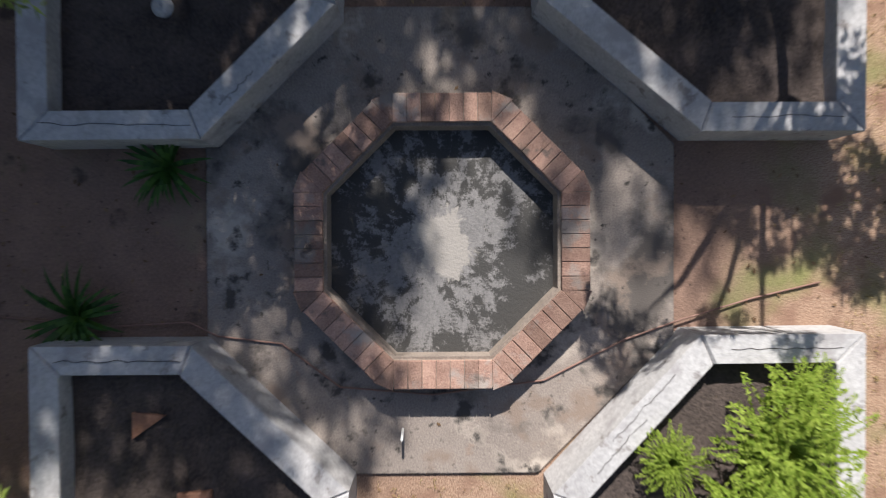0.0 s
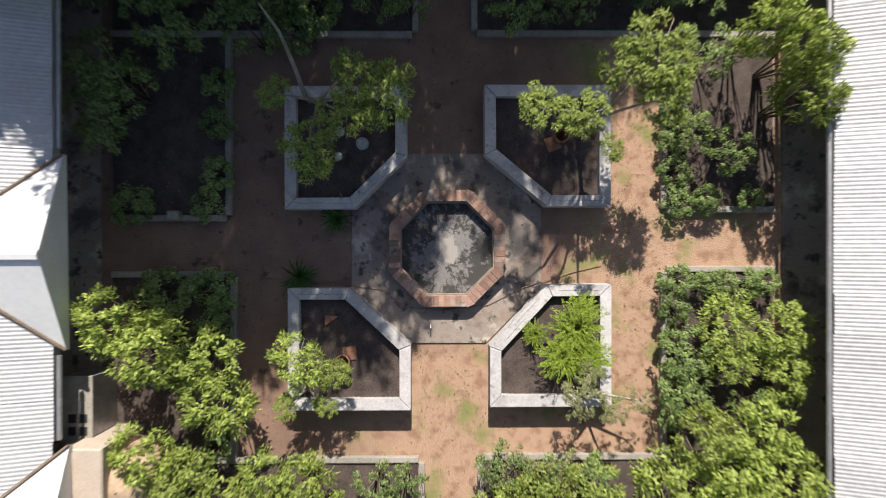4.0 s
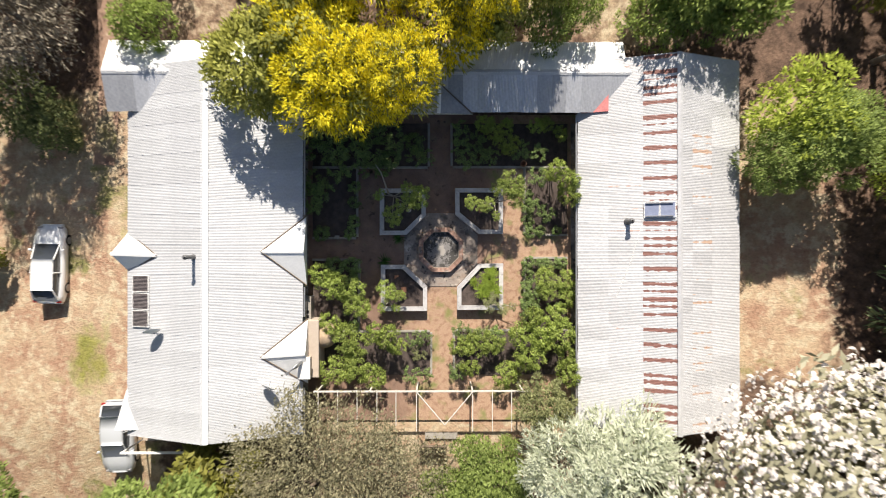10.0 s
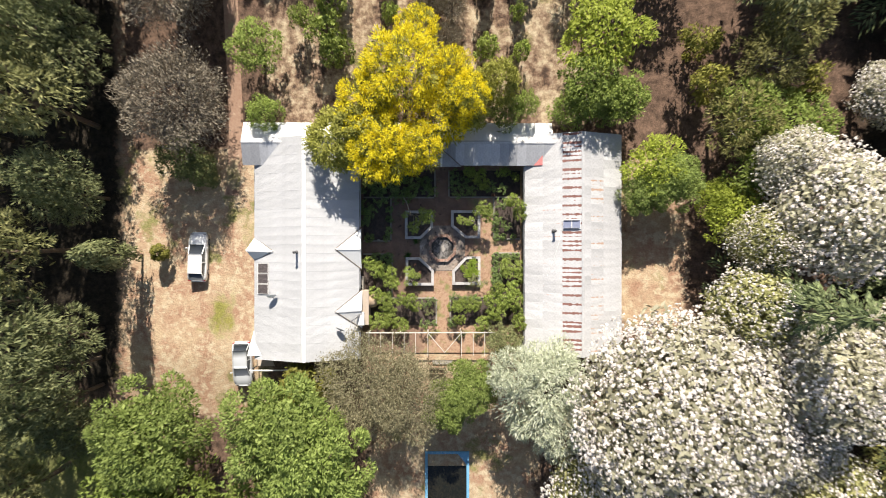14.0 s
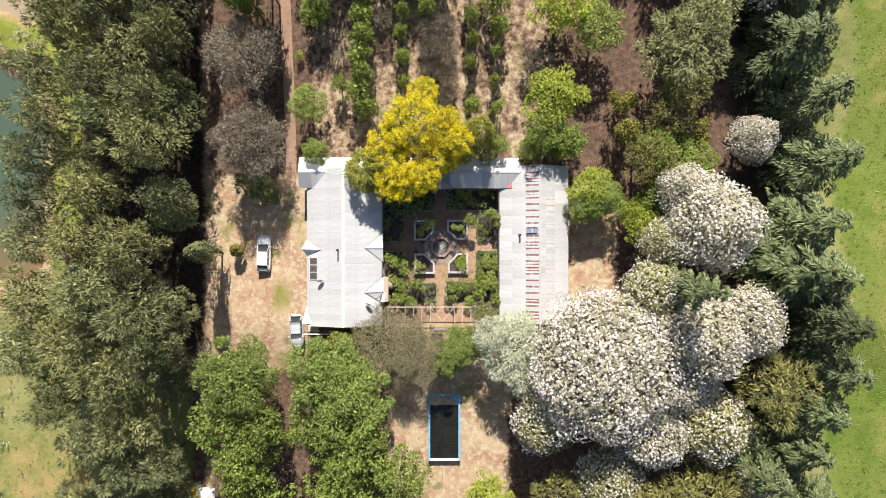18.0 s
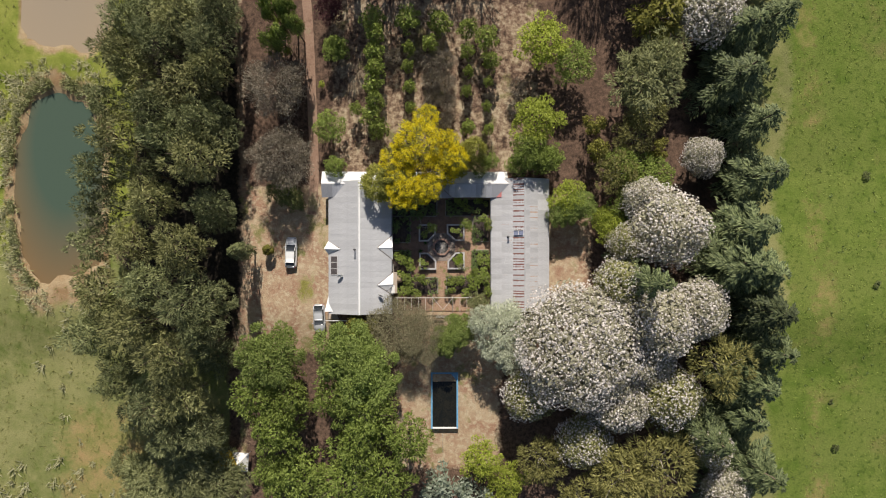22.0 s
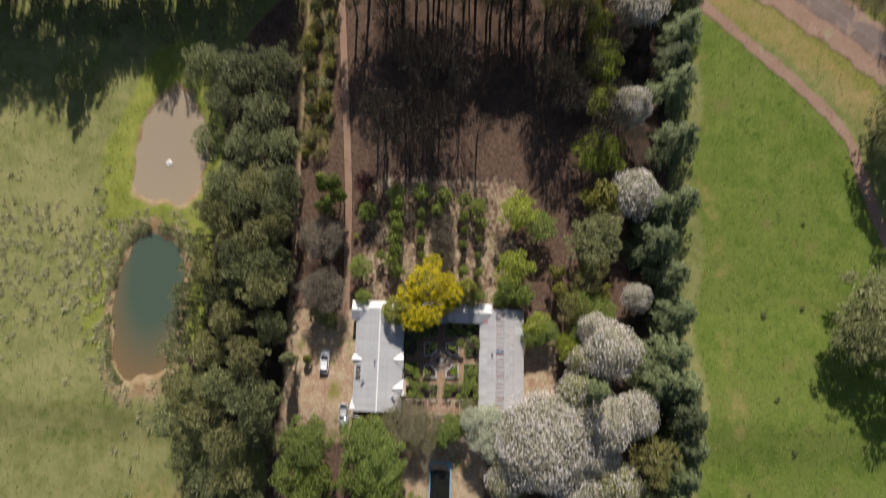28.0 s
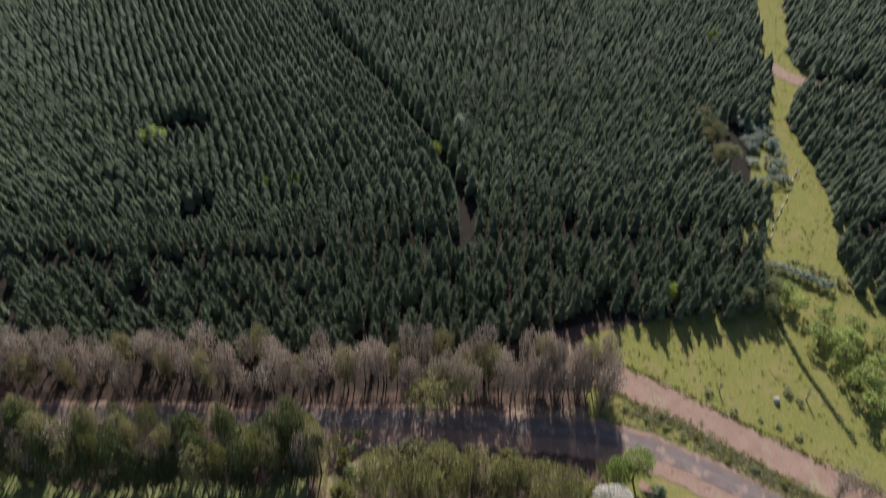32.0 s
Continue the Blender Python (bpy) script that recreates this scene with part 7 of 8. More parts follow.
def corrugated(length):
    """One tin sheet, ribs running up the slope."""
    key = round(length, 2)
    if key not in SHEETS:
        cols, waves = 61, 10
        v = [(SHEET * (i / (cols - 1) - 0.5) * 1.02, y, 0.0056 * math.cos(2 * math.pi * waves * i / (cols - 1)) + 0.004 * (i > cols - 4)) for y in (0, length) for i in range(cols)]
        g = Geo().add(v, [(i, i + 1, cols + i + 1, cols + i) for i in range(cols - 1)])
        SHEETS[key] = g
    return SHEETS[key]


def slope(roof, start, along, up, count, rows):
    """Sheets side by side from start; rows: (from, to, material) up the slope."""
    along, up = Vector(along).normalized(), Vector(up).normalized()
    nrm = along.cross(up)
    rr = random.Random(count + int(start[0] * 7))
    for k, (lo, hi, material) in enumerate(rows):
        me = corrugated(hi - lo + 0.06).mesh("roof_sheet", True)
        me.materials.append(material)
        for i in range(count):
            p = Vector(start) + along * SHEET * (i + 0.5) + up * (lo + rr.uniform(-0.015, 0.015)) + nrm * (0.02 + 0.005 * (i % 2) + 0.006 * (len(rows) - 1 - k))
            ob = part("roof_sheet", me, material, roof)
            m = Matrix.Identity(4)
            for c, axis in enumerate((along, up, nrm)):
                for r_ in range(3):
                    m[r_][c] = axis[r_]
                m[c][3] = p[c]
            ob.matrix_local = m


def slab(points, thick=0.03):
    """A flat polygon given thickness downward."""
    n = len(points)
    v = [tuple(p) for p in points] + [(p[0], p[1], p[2] - thick) for p in points]
    return Geo().add(v, [tuple(range(n)), tuple(range(2 * n - 1, n - 1, -1))] + [(i, n + i, n + (i + 1) % n, (i + 1) % n) for i in range(n)])


def gable_wall(x0, x1, xm, y0, y1, z0, ze0, ze1, zr):
    """A wall across the house, with its pointed top."""
    ring = [(x0, z0), (x1, z0), (x1, ze1), (xm, zr), (x0, ze0)]
    v = [(x, y0, z) for x, z in ring] + [(x, y1, z) for x, z in ring]
    return Geo().add(v, [(0, 1, 2, 3, 4), (9, 8, 7, 6, 5)] + [(i, 5 + i, 5 + (i + 1) % 5, (i + 1) % 5) for i in range(5)])


def cap(p, q, half, drop, lift=0.05):
    """A folded ridge capping from p to q."""
    p, q = Vector(p), Vector(q)
    s = (q - p).normalized().cross(Vector((0, 0, 1))) * half
    up, dn = Vector((0, 0, lift)), Vector((0, 0, lift - drop))
    v = [p - s + dn, p + up, p + s + dn, q - s + dn, q + up, q + s + dn]
    v += [w - Vector((0, 0, 0.012)) for w in v]
    return Geo().add(v, [(0, 1, 4, 3), (1, 2, 5, 4), (9, 10, 7, 6), (10, 11, 8, 7), (0, 3, 9, 6), (2, 8, 11, 5)])


def gablet(roof, inner, outer, north, south, mats=(WHITE_TIN, WHITE_TIN)):
    """A small gable that breaks the eave: two flat slopes and its pointed front."""
    part("gable_slope", slab([inner, outer, north]), mats[0], roof, "smooth white flashing")
    part("gable_slope", slab([outer, inner, south]), mats[1], roof, "smooth white flashing")
    part("gable_capping", cap(inner, outer, 0.09, 0.03, 0.03), WHITE_TIN, roof)
    for end in (north, south):
        part("valley_flashing", Geo().tube([(inner[0], inner[1], inner[2] + 0.01), (end[0], end[1], end[2] + 0.03)], 0.035, 6), TIMBER, roof, "dark rusted valley flashing")
    part("gable_front", slab([(outer[0], outer[1], outer[2] - 0.04), (north[0], north[1], north[2] - 0.04), (south[0], south[1], south[2] - 0.04)], 0.06), WHITE_WALL, roof)


# west wing
west = thing("house", "long low white house wing with a galvanised tin roof", "house", pose(0, 0, 0), "house wings round the courtyard")
part("wall", Geo().box(-15.7, -9.35, -1.6, -15.45, 9.0, 2.05), WHITE_WALL, west)
part("wall", Geo().box(-8.45, -9.35, -0.4, -8.2, 9.0, 2.1), WHITE_WALL, west)
part("gable_end", gable_wall(-15.45, -8.45, -11.85, -9.35, -9.1, -1.6, 2.1, 2.15, 3.45), WHITE_WALL, west)
part("gable_end", gable_wall(-15.45, -8.45, -11.85, 8.75, 9.0, -1.2, 2.1, 2.15, 3.45), WHITE_WALL, west)
part("verandah_floor", Geo().box(-8.2, -9.3, -0.3, -7.35, 7.0, 0.06), CONCRETE, west)
w_roof = part("roof", cap((-11.75, -9.62, 3.6), (-11.75, 9.36, 3.6), 0.2, 0.075), WHITE_TIN, west, "galvanised corrugated tin roof with a white ridge capping")
EW, RW, EE = Vector((-16.3, -9.6, 1.9)), Vector((-11.85, -9.6, 3.6)), Vector((-7.25, -9.6, 1.85))
slope(w_roof, EW + Vector((0, 25 * SHEET, 0)), (0, -1, 0), RW - EW, 25, [(0, (RW - EW).length, TIN)])
slope(w_roof, EE, (0, 1, 0), RW - EE, 25, [(0, (RW - EE).length, TIN)])
gablet(w_roof, (-9.2, -0.08, 2.68), (-7.05, -0.08, 2.62), (-7.1, 1.75, 1.78), (-7.05, -1.85, 1.78))
gablet(w_roof, (-14.5, -0.28, 2.66), (-16.85, -0.2, 2.6), (-16.3, 0.95, 1.82), (-16.25, -1.15, 1.82))
gablet(w_roof, (-9.2, -5.45, 2.68), (-6.95, -5.3, 2.66), (-7.0, -3.6, 1.78), (-7.0, -7.0, 1.78))
part("porch_roof", slab([(-14.75, -9.25, 2.2), (-16.85, -9.3, 2.15), (-16.35, -7.0, 1.75)]), WHITE_TIN, w_roof, "white triangular porch roof")
part("gutter", Geo().tube([(-7.18, -9.6, 1.79), (-7.18, -7.2, 1.79)], 0.05, 8), STEEL, west)
part("gutter", Geo().tube([(-7.18, -3.5, 1.79), (-7.18, -1.95, 1.79)], 0.05, 8), STEEL, west)
part("gutter", Geo().tube([(-7.18, 1.85, 1.79), (-7.18, 7.2, 1.79)], 0.05, 8), STEEL, west)
part("porch_post", Geo().tube([(-16.8, -9.3, -1.6), (-16.8, -9.3, 2.1)], 0.05, 8), WHITE_PAINT, west)
part("porch_beam", Geo().box(-16.85, -10.7, 1.5, -13.2, -10.6, 1.62), WHITE_PAINT, west)
part("porch_post", Geo().tube([(-16.8, -10.65, -2), (-16.8, -10.65, 1.5)], 0.05, 8), WHITE_PAINT, west)
part("porch_post", Geo().tube([(-13.3, -10.65, -2), (-13.3, -10.65, 1.5)], 0.05, 8), WHITE_PAINT, west)
part("porch_floor", Geo().box(-16.8, -10.7, -2.0, -14.8, -9.36, -0.7), PLASTER, west, "cream plastered porch floor")

# east wing
east = thing("house", "long low house wing with a rust-streaked tin roof", "house", pose(0, 0, 0), "house wings round the courtyard")
part("wall", Geo().box(8.3, -8.9, -0.4, 8.55, 9.4, 2.1), WHITE_WALL, east)
part("wall", Geo().box(14.7, -8.9, -0.8, 14.95, 9.4, 2.3), WHITE_WALL, east)
part("gable_end", gable_wall(8.55, 14.7, 11.8, -8.9, -8.65, -0.8, 2.3, 2.4, 3.6), WHITE_WALL, east)
part("gable_end", gable_wall(8.55, 14.7, 11.8, 9.15, 9.4, -0.8, 2.3, 2.4, 3.6), WHITE_WALL, east)
part("verandah_floor", Geo().box(7.2, -8.9, -0.3, 8.3, 7.0, 0.06), CONCRETE, east)
e_roof = part("roof", cap((11.8, -9.24, 3.8), (11.8, 9.83, 3.8), 0.13, 0.06), TIN_OLD, east, "weathered corrugated tin roof")
A, R_, B = Vector((7.15, -9.22, 1.85)), Vector((11.8, -9.22, 3.8)), Vector((15.5, -9.22, 2.3))
L1, L2 = (R_ - A).length, (R_ - B).length
slope(e_roof, A, (0, 1, 0), R_ - A, 25, [(L1 * 0.62, L1, TIN_RUST), (L1 * 0.28, L1 * 0.64, TIN_FAINT), (0, L1 * 0.3, TIN_OLD)])
slope(e_roof, B + Vector((0, 25 * SHEET, 0)), (0, -1, 0), R_ - B, 25, [(L2 * 0.76, L2, TIN_OLD), (L2 * 0.44, L2 * 0.78, TIN_STAINED), (0, L2 * 0.46, TIN_OLD)])
part("gutter", Geo().tube([(7.1, -9.2, 1.78), (7.1, 7.1, 1.78)], 0.05, 8), STEEL, east)
RED_TIN = mat("red_oxide_tin", (0.42, 0.13, 0.13), (0.58, 0.24, 0.23), 2, 0.7, 0.1, 20)
part("roof_patch", slab([(7.3, 7.15, 2.0), (8.6, 7.15, 2.52), (8.6, 8.9, 2.52)]), RED_TIN, e_roof, "faded red painted patch")

# north wing
north = thing("house", "narrow house wing closing the courtyard under a tin roof", "house", pose(0, 0, 0), "house wings round the courtyard")
part("wall", Geo().box(-16.6, 10.2, -1.4, 9.0, 10.4, 2.2), WHITE_WALL, north)
part("wall", Geo().box(-7.0, 7.9, -0.4, 8.2, 8.1, 2.4), WHITE_WALL, north)
part("wall", Geo().box(-16.75, 7.9, -1.6, -16.6, 10.4, 2.2), WHITE_WALL, north)
n_roof = part("roof", cap((-17.2, 9.05, 2.85), (9.7, 9.05, 2.85), 0.14, 0.05), TIN, north, "galvanised tin roof, streaked, its courtyard slope painted darker for shade")
N0, N1, N2 = Vector((-17.2, 10.85, 2.05)), Vector((-17.2, 9.05, 2.85)), Vector((-17.2, 7.15, 2.2))
# white on the sunny slope; shade painted into the courtyard slope and gablet
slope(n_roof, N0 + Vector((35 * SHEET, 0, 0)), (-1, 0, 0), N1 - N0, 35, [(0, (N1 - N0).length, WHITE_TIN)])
slope(n_roof, N2, (1, 0, 0), N1 - N2, 35, [(0, (N1 - N2).length, TIN_SHADE_STREAKED)])

gablet(n_roof, (-0.1, 8.5, 2.72), (-0.15, 6.98, 2.68), (1.62, 7.05, 2.2), (-1.78, 7.05, 2.2), (TIN_SHADE_STREAKED, TIN_SHADE_STREAKED))


# ---- things on the roofs ----
def roof_w(x):
    return 1.85 + (-7.25 - x) / 4.6 * 1.75 if x > -11.85 else 1.9 + (x + 16.3) / 4.45 * 1.7


def roof_e(x):
    return 1.85 + (x - 7.15) / 4.65 * 1.95 if x < 11.8 else 3.8 - (x - 11.8) / 3.7 * 1.5


FLUE = mat("sooty_flue_metal", (0.1, 0.1, 0.105), (0.22, 0.22, 0.225), 6, 0.55, 0.05, 30, metal=0.4)


def flue(x, y, z, top, radius, label):
    t = thing("flue_pipe", label, "chimney", pose(x, y, z))
    part("pipe", Geo().tube([(0, 0, -0.1), (0, 0, top)], radius, 14), FLUE, t, "", True)
    part("cowl", Geo().lathe([(radius * 0.4, top + 0.22), (radius * 1.4, top + 0.16), (radius * 1.4, top + 0.12), (radius * 0.5, top + 0.1), (radius * 0.5, top - 0.02)], 14), FLUE, t, "", True)
    part("flashing", Geo().lathe([(radius * 1.02, 0.16), (radius * 1.6, 0.05), (radius * 2.0, -0.06)], 14), FLUE, t, "", True)


flue(-12.3, -0.35, roof_w(-12.3), 0.95, 0.09, "grey metal flue pipe beside the white ridge")
flue(9.5, 1.45, roof_e(9.5), 0.5, 0.095, "short metal flue with a square cowl on the tin roof")


def tilted(p, along, up):
    along, up = Vector(along).normalized(), Vector(up).normalized()
    nrm = along.cross(up)
    m = Matrix.Identity(4)
    for c, axis in enumerate((along, up, nrm)):
        for r_ in range(3):
            m[r_][c] = axis[r_]
        m[c][3] = p[c]
    return m


PANEL = mat("solar_glass", (0.19, 0.215, 0.31), (0.27, 0.3, 0.41), 3, 0.25, 0, 20, spec=0.6)
COLLECTOR = mat("black_pool_collector", (0.1, 0.085, 0.085), (0.2, 0.175, 0.175), 3, 0.6, 0.1, 30)
ps = thing("solar_panel", "pair of framed blue solar panels on the rusty roof", "solar panel", tilted((10.18, 1.62, roof_e(10.18) + 0.07), (0, 1, 0), R_ - A))
for k in range(2):
    u = 0.02 + k * 0.76
    part("frame", Geo().box(0, u, 0, 0.8, u + 0.03, 0.05).box(0, u + 0.71, 0, 0.8, u + 0.74, 0.05).box(0, u + 0.03, 0, 0.03, u + 0.71, 0.05).box(0.77, u + 0.03, 0, 0.8, u + 0.71, 0.05), WHITE_PAINT, ps)
    part("cell_sheet", Geo().box(0.03, u + 0.03, 0.01, 0.77, u + 0.71, 0.04), PANEL, ps)
    g = Geo()
    for q in range(1, 6):
        g.box(0.03 + 0.123 * q, u + 0.03, 0.041, 0.034 + 0.123 * q, u + 0.71, 0.043)
    part("cell_lines", g, WHITE_PAINT, ps)
part("bracket", Geo().box(0.05, 0.1, -0.07, 0.1, 1.4, 0).box(0.7, 0.1, -0.07, 0.75, 1.4, 0), STEEL, ps)

for k in range(3):
    t = thing("pool_heating_panel", "black ribbed pool-heating panel in a pale frame on the tin roof", "solar panel", tilted((-15.95, -1.3 - 0.9 * k, roof_w(-15.95) + 0.08), (0, -1, 0), RW - EW), "panels on the west roof")
    part("frame", Geo().box(0, 0, 0, 0.85, 0.035, 0.05).box(0, 1.05, 0, 0.85, 1.085, 0.05).box(0, 0.035, 0, 0.03, 1.05, 0.05).box(0.82, 0.035, 0, 0.85, 1.05, 0.05), WHITE_PAINT, t)
    part("backing", Geo().box(0.03, 0.035, 0, 0.82, 1.05, 0.02), COLLECTOR, t)
    for q in range(11):
        part("tube", Geo().tube([(0.08 + 0.07 * q, 0.05, 0.035), (0.08 + 0.07 * q, 1.04, 0.035)], 0.022, 6), COLLECTOR, t)


def dish(x, y, z, turn, label):
    t = thing("satellite_dish", label, "satellite dish", pose(x, y, z, 0, 0, turn))
    part("pole", Geo().tube([(0, 0, -0.05), (0, 0, 0.55)], 0.025, 8), STEEL, t)
    g = Geo()
    rings = [(0.42 * k / 5, 0.09 * (k / 5) ** 2) for k in range(6)]
    g.lathe(rings, 24)
    d = part("reflector", g, WHITE_PAINT, t, "shallow round reflector", True)
    d.matrix_local = pose(0, 0.06, 0.6, -106, 0, 0)
    part("arm", Geo().tube([(0, 0.05, 0.5), (0, 0.5, 0.72)], 0.015, 6), STEEL, t)
    part("receiver", Geo().tube([(0, 0.48, 0.68), (0, 0.5, 0.8)], 0.035, 8), STEEL, t)
    part("stay", Geo().tube([(0, 0, 0.45), (0.55, -0.2, -0.02)], 0.01, 5), STEEL, t)


dish(-14.45, -4.2, roof_w(-14.45), 15, "white satellite dish on the tin roof")
dish(-8.75, -7.05, roof_w(-8.75), -20, "white satellite dish near the courtyard eave")
solid("roof_cable", Geo().tube([(10.2, 1.6, roof_e(10.2) + 0.05), (9.6, -0.6, roof_e(9.6) + 0.04), (8.95, -2.4, roof_e(8.95) + 0.03)], 0.012, 5), WHITE_PAINT, "thin white cable lying across the tin roof", "cable")
oven = thing("clay_oven", "round tan clay oven beside the porch", "oven", pose(-6.28, -4.6, 0.0))
part("dome", Geo().lathe([(0.66, 0), (0.68, 0.6), (0.66, 0.95), (0.55, 1.27), (0.33, 1.47), (0.02, 1.54)], 24), CLAY, oven, "", True)
chimney = thing("chimney", "cream plastered chimney block with a slanting flue", "chimney", pose(-7.0, -5.6, 0))
part("block", Geo().box(-0.2, -1.1, 0, 0.56, 1.9, 1.72, 0.03).box(-0.35, -1.0, 1.72, 0.2, 0.05, 2.35, 0.03), PLASTER, chimney)
part("flue", Geo().tube([(-0.15, -0.1, 2.3), (-0.35, -0.3, 2.9), (-0.85, -0.65, 3.1)], 0.09, 12), STEEL, chimney, "", True)
part("coping", Geo().box(-0.4, -1.05, 2.35, 0.25, 0.1, 2.42, 0.02), WHITE_WALL, chimney)
ac = thing("wall_unit", "grey utility box against the house wall", "appliance", pose(-7.25, -3.15, 0.06))
part("casing", Geo().box(-0.3, -0.65, 0, 0.25, 0.65, 0.95, 0.02), STEEL, ac)
part("lid", Geo().box(-0.32, -0.67, 0.95, 0.27, 0.67, 0.99, 0.01), KERB, ac)
for k in range(4):
    part("vent", Geo().box(-0.2 + 0.22 * (k % 2), -0.5 + 0.25 * (k // 2), 0.99, -0.05 + 0.22 * (k % 2), -0.33 + 0.25 * (k // 2), 1.0), RUBBER, ac)

# ---- pergola ----
pg = thing("pergola", "worn cream timber pergola with open rafters over the garden gate", "pergola", pose(0, -7.3, 0))
part("beam", Geo().box(-6.6, -0.04, 2.24, 4.6, 0.04, 2.34, 0.008), CREAM_PAINT, pg)
for x in (-6.35, -5.35, -4.35, -3.33, -2.35, -1.29, 1.6, 2.62, 3.61):
    part("rafter", Geo().box(x - 0.022, -1.75 if x < -1.3 else -2.05, 2.34, x + 0.022, 0.1, 2.4, 0.006), CREAM_PAINT, pg)
for x in (-6.4, -3.7, -1.29, 1.6, 4.2):
    part("post", Geo().box(x - 0.04, -0.04, -0.1, x + 0.04, 0.04, 2.24), CREAM_PAINT, pg)
for x0 in (-1.29, 1.6):
    part("brace", Geo().tube([(x0, 0, 2.43), (0.16, -1.7, 2.43)], 0.03, 6), CREAM_PAINT, pg)
bench = thing("bench", "weathered timber bench beyond the pergola", "bench", pose(-0.45, -10.95, ground_z(-0.45, -10.95)))
for k in range(3):
    part("seat_slat", Geo().box(-0.75, -0.22 + 0.15 * k, 0.42, 0.75, -0.09 + 0.15 * k, 0.46, 0.006), TIMBER, bench)
for k in range(2):
    part("back_slat", Geo().box(-0.75, 0.24, 0.6 + 0.16 * k, 0.75, 0.28, 0.72 + 0.16 * k, 0.006), TIMBER, bench)
for x in (-0.65, 0.6):
    part("leg", Geo().box(x, -0.2, -0.1, x + 0.06, -0.14, 0.42), TIMBER, bench)
    part("leg", Geo().box(x, 0.22, -0.1, x + 0.06, 0.28, 0.92), TIMBER, bench)
step = solid("garden_step", Geo().box(-0.9, -10.45, -0.35, 0.9, -10.1, 0.02, 0.01), KERB, "long concrete step below the pergola", "step")


# ---- pots and bits ----
def pot(x, y, z, r, h, label):
    t = thing("flower_pot", label, "pot", pose(x, y, z), "pots in the planters")
    part("body", Geo().lathe([(r * 0.7, 0), (r * 0.95, h * 0.85), (r * 1.08, h * 0.85), (r * 1.08, h), (r * 0.92, h), (r * 0.86, h * 0.8), (r * 0.6, h * 0.08), (0.01, h * 0.06)], 24), TERRACOTTA, t, "", True)
    return t


pot(2.32, 2.32, 0.3, 0.15, 0.42, "tall empty terracotta pot in the planter")
solid("paving_tile", Geo().box(-0.15, -0.15, 0, 0.15, 0.15, 0.05, 0.01), TERRACOTTA, "square terracotta tile lying beside the pot", "tile").matrix_world = pose(2.2, 2.2, 0.29, 0, 0, 20)
pot(-2.15, -2.3, 0.3, 0.14, 0.4, "tall empty terracotta pot in the bare planter")
solid("paving_tile", Geo().box(-0.14, -0.14, 0, 0.14, 0.14, 0.05, 0.01), TERRACOTTA, "square terracotta tile lying beside the pot", "tile").matrix_world = pose(-2.05, -2.18, 0.29, 0, 0, 5)
solid("roof_tile_shard", Geo().prism([(-0.14, -0.1), (0.13, 0.09), (-0.14, 0.12)], 0, 0.035), TERRACOTTA, "broken triangular terracotta tile on the soil", "tile").matrix_world = pose(-2.42, -1.5, 0.3)
pot(4.5, 4.72, 0.05, 0.16, 0.5, "tall terracotta pot at the bed's corner")
for x, y, s in ((-1.78, 2.2, 0.13), (-2.28, 1.93, 0.085), (-2.25, 2.45, 0.1)):
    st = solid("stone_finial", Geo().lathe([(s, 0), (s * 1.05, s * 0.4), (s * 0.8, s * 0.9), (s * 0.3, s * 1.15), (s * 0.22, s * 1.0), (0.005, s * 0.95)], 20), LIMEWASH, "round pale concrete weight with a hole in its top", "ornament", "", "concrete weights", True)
    st.matrix_world = pose(x, y, 0.29, 6, 4, 0)
solid("garden_hose", Geo().tube([(-3.9, -0.62, 0.02), (-2.95, -0.72, 0.03), (-2.2, -0.68, 0.05), (-1.96, -0.8, 0.05), (-1.4, -0.87, 0.05), (-0.9, -1.25, 0.05), (-0.1, -1.32, 0.05), (0.87, -1.2, 0.05), (1.57, -0.85, 0.05), (2.06, -0.68, 0.05), (2.7, -0.5, 0.02), (3.3, -0.36, 0.02)], 0.008, 7), HOSE_RED, "thin faded hose trailing over the paving", "hose", "", "", True)
solid("metal_peg", Geo().tube([(-0.36, -1.62, 0.03), (-0.36, -1.66, 0.22)], 0.012, 6), WHITE_PAINT, "small white peg standing in the paving", "peg")
solid("stone_block", Geo().box(-0.12, -0.1, 0, 0.12, 0.1, 0.22, 0.02), KERB, "pale concrete block on the bed's kerb", "block").matrix_world = pose(-5.72, 0.7, 0.12)

# leaves and straw strewn over the courtyard
r = np.random.default_rng(21)
n = 3000
lx, ly = r.uniform(-7.0, 7.0, n), r.uniform(-9, 7, n)
ok = np.maximum(np.abs(lx), np.maximum(np.abs(ly), (np.abs(lx) + np.abs(ly)) * 0.7071)) > 2.05
ok |= r.random(n) < 0.06
ok &= (lx < 3.4) | (r.random(n) < 0.2)
ok &= ~((np.abs(lx) < 3.5) & (np.abs(lx) > 0.7) & (np.abs(ly) < 3.5) & (np.abs(ly) > 0.7))
c = np.stack([lx, ly, 0.012 + 0.05 * (np.maximum(np.abs(lx), np.abs(ly)) > 4.7) + 0.03 * (np.maximum(np.abs(lx), np.abs(ly)) < 2.05)], -1)[ok]
solid("fallen_leaves", leaf_mesh("fallen_leaves", leaf_quads(c, np.array([0, 0, 1.0]) + r.normal(size=c.shape) * 0.2, 0.045, 0.022, r)), LEAVES["litter"], "dry fallen leaves on the paths", "leaves", "stuff")
n = 5000
gx, gy = r.uniform(-0.7, 4.5, n), r.uniform(-4.3, 3.0, n)
ok = ((gx < 0.8) & (gy < -2.1)) | (gx > 3.45)
gx, gy = gx[ok], gy[ok]
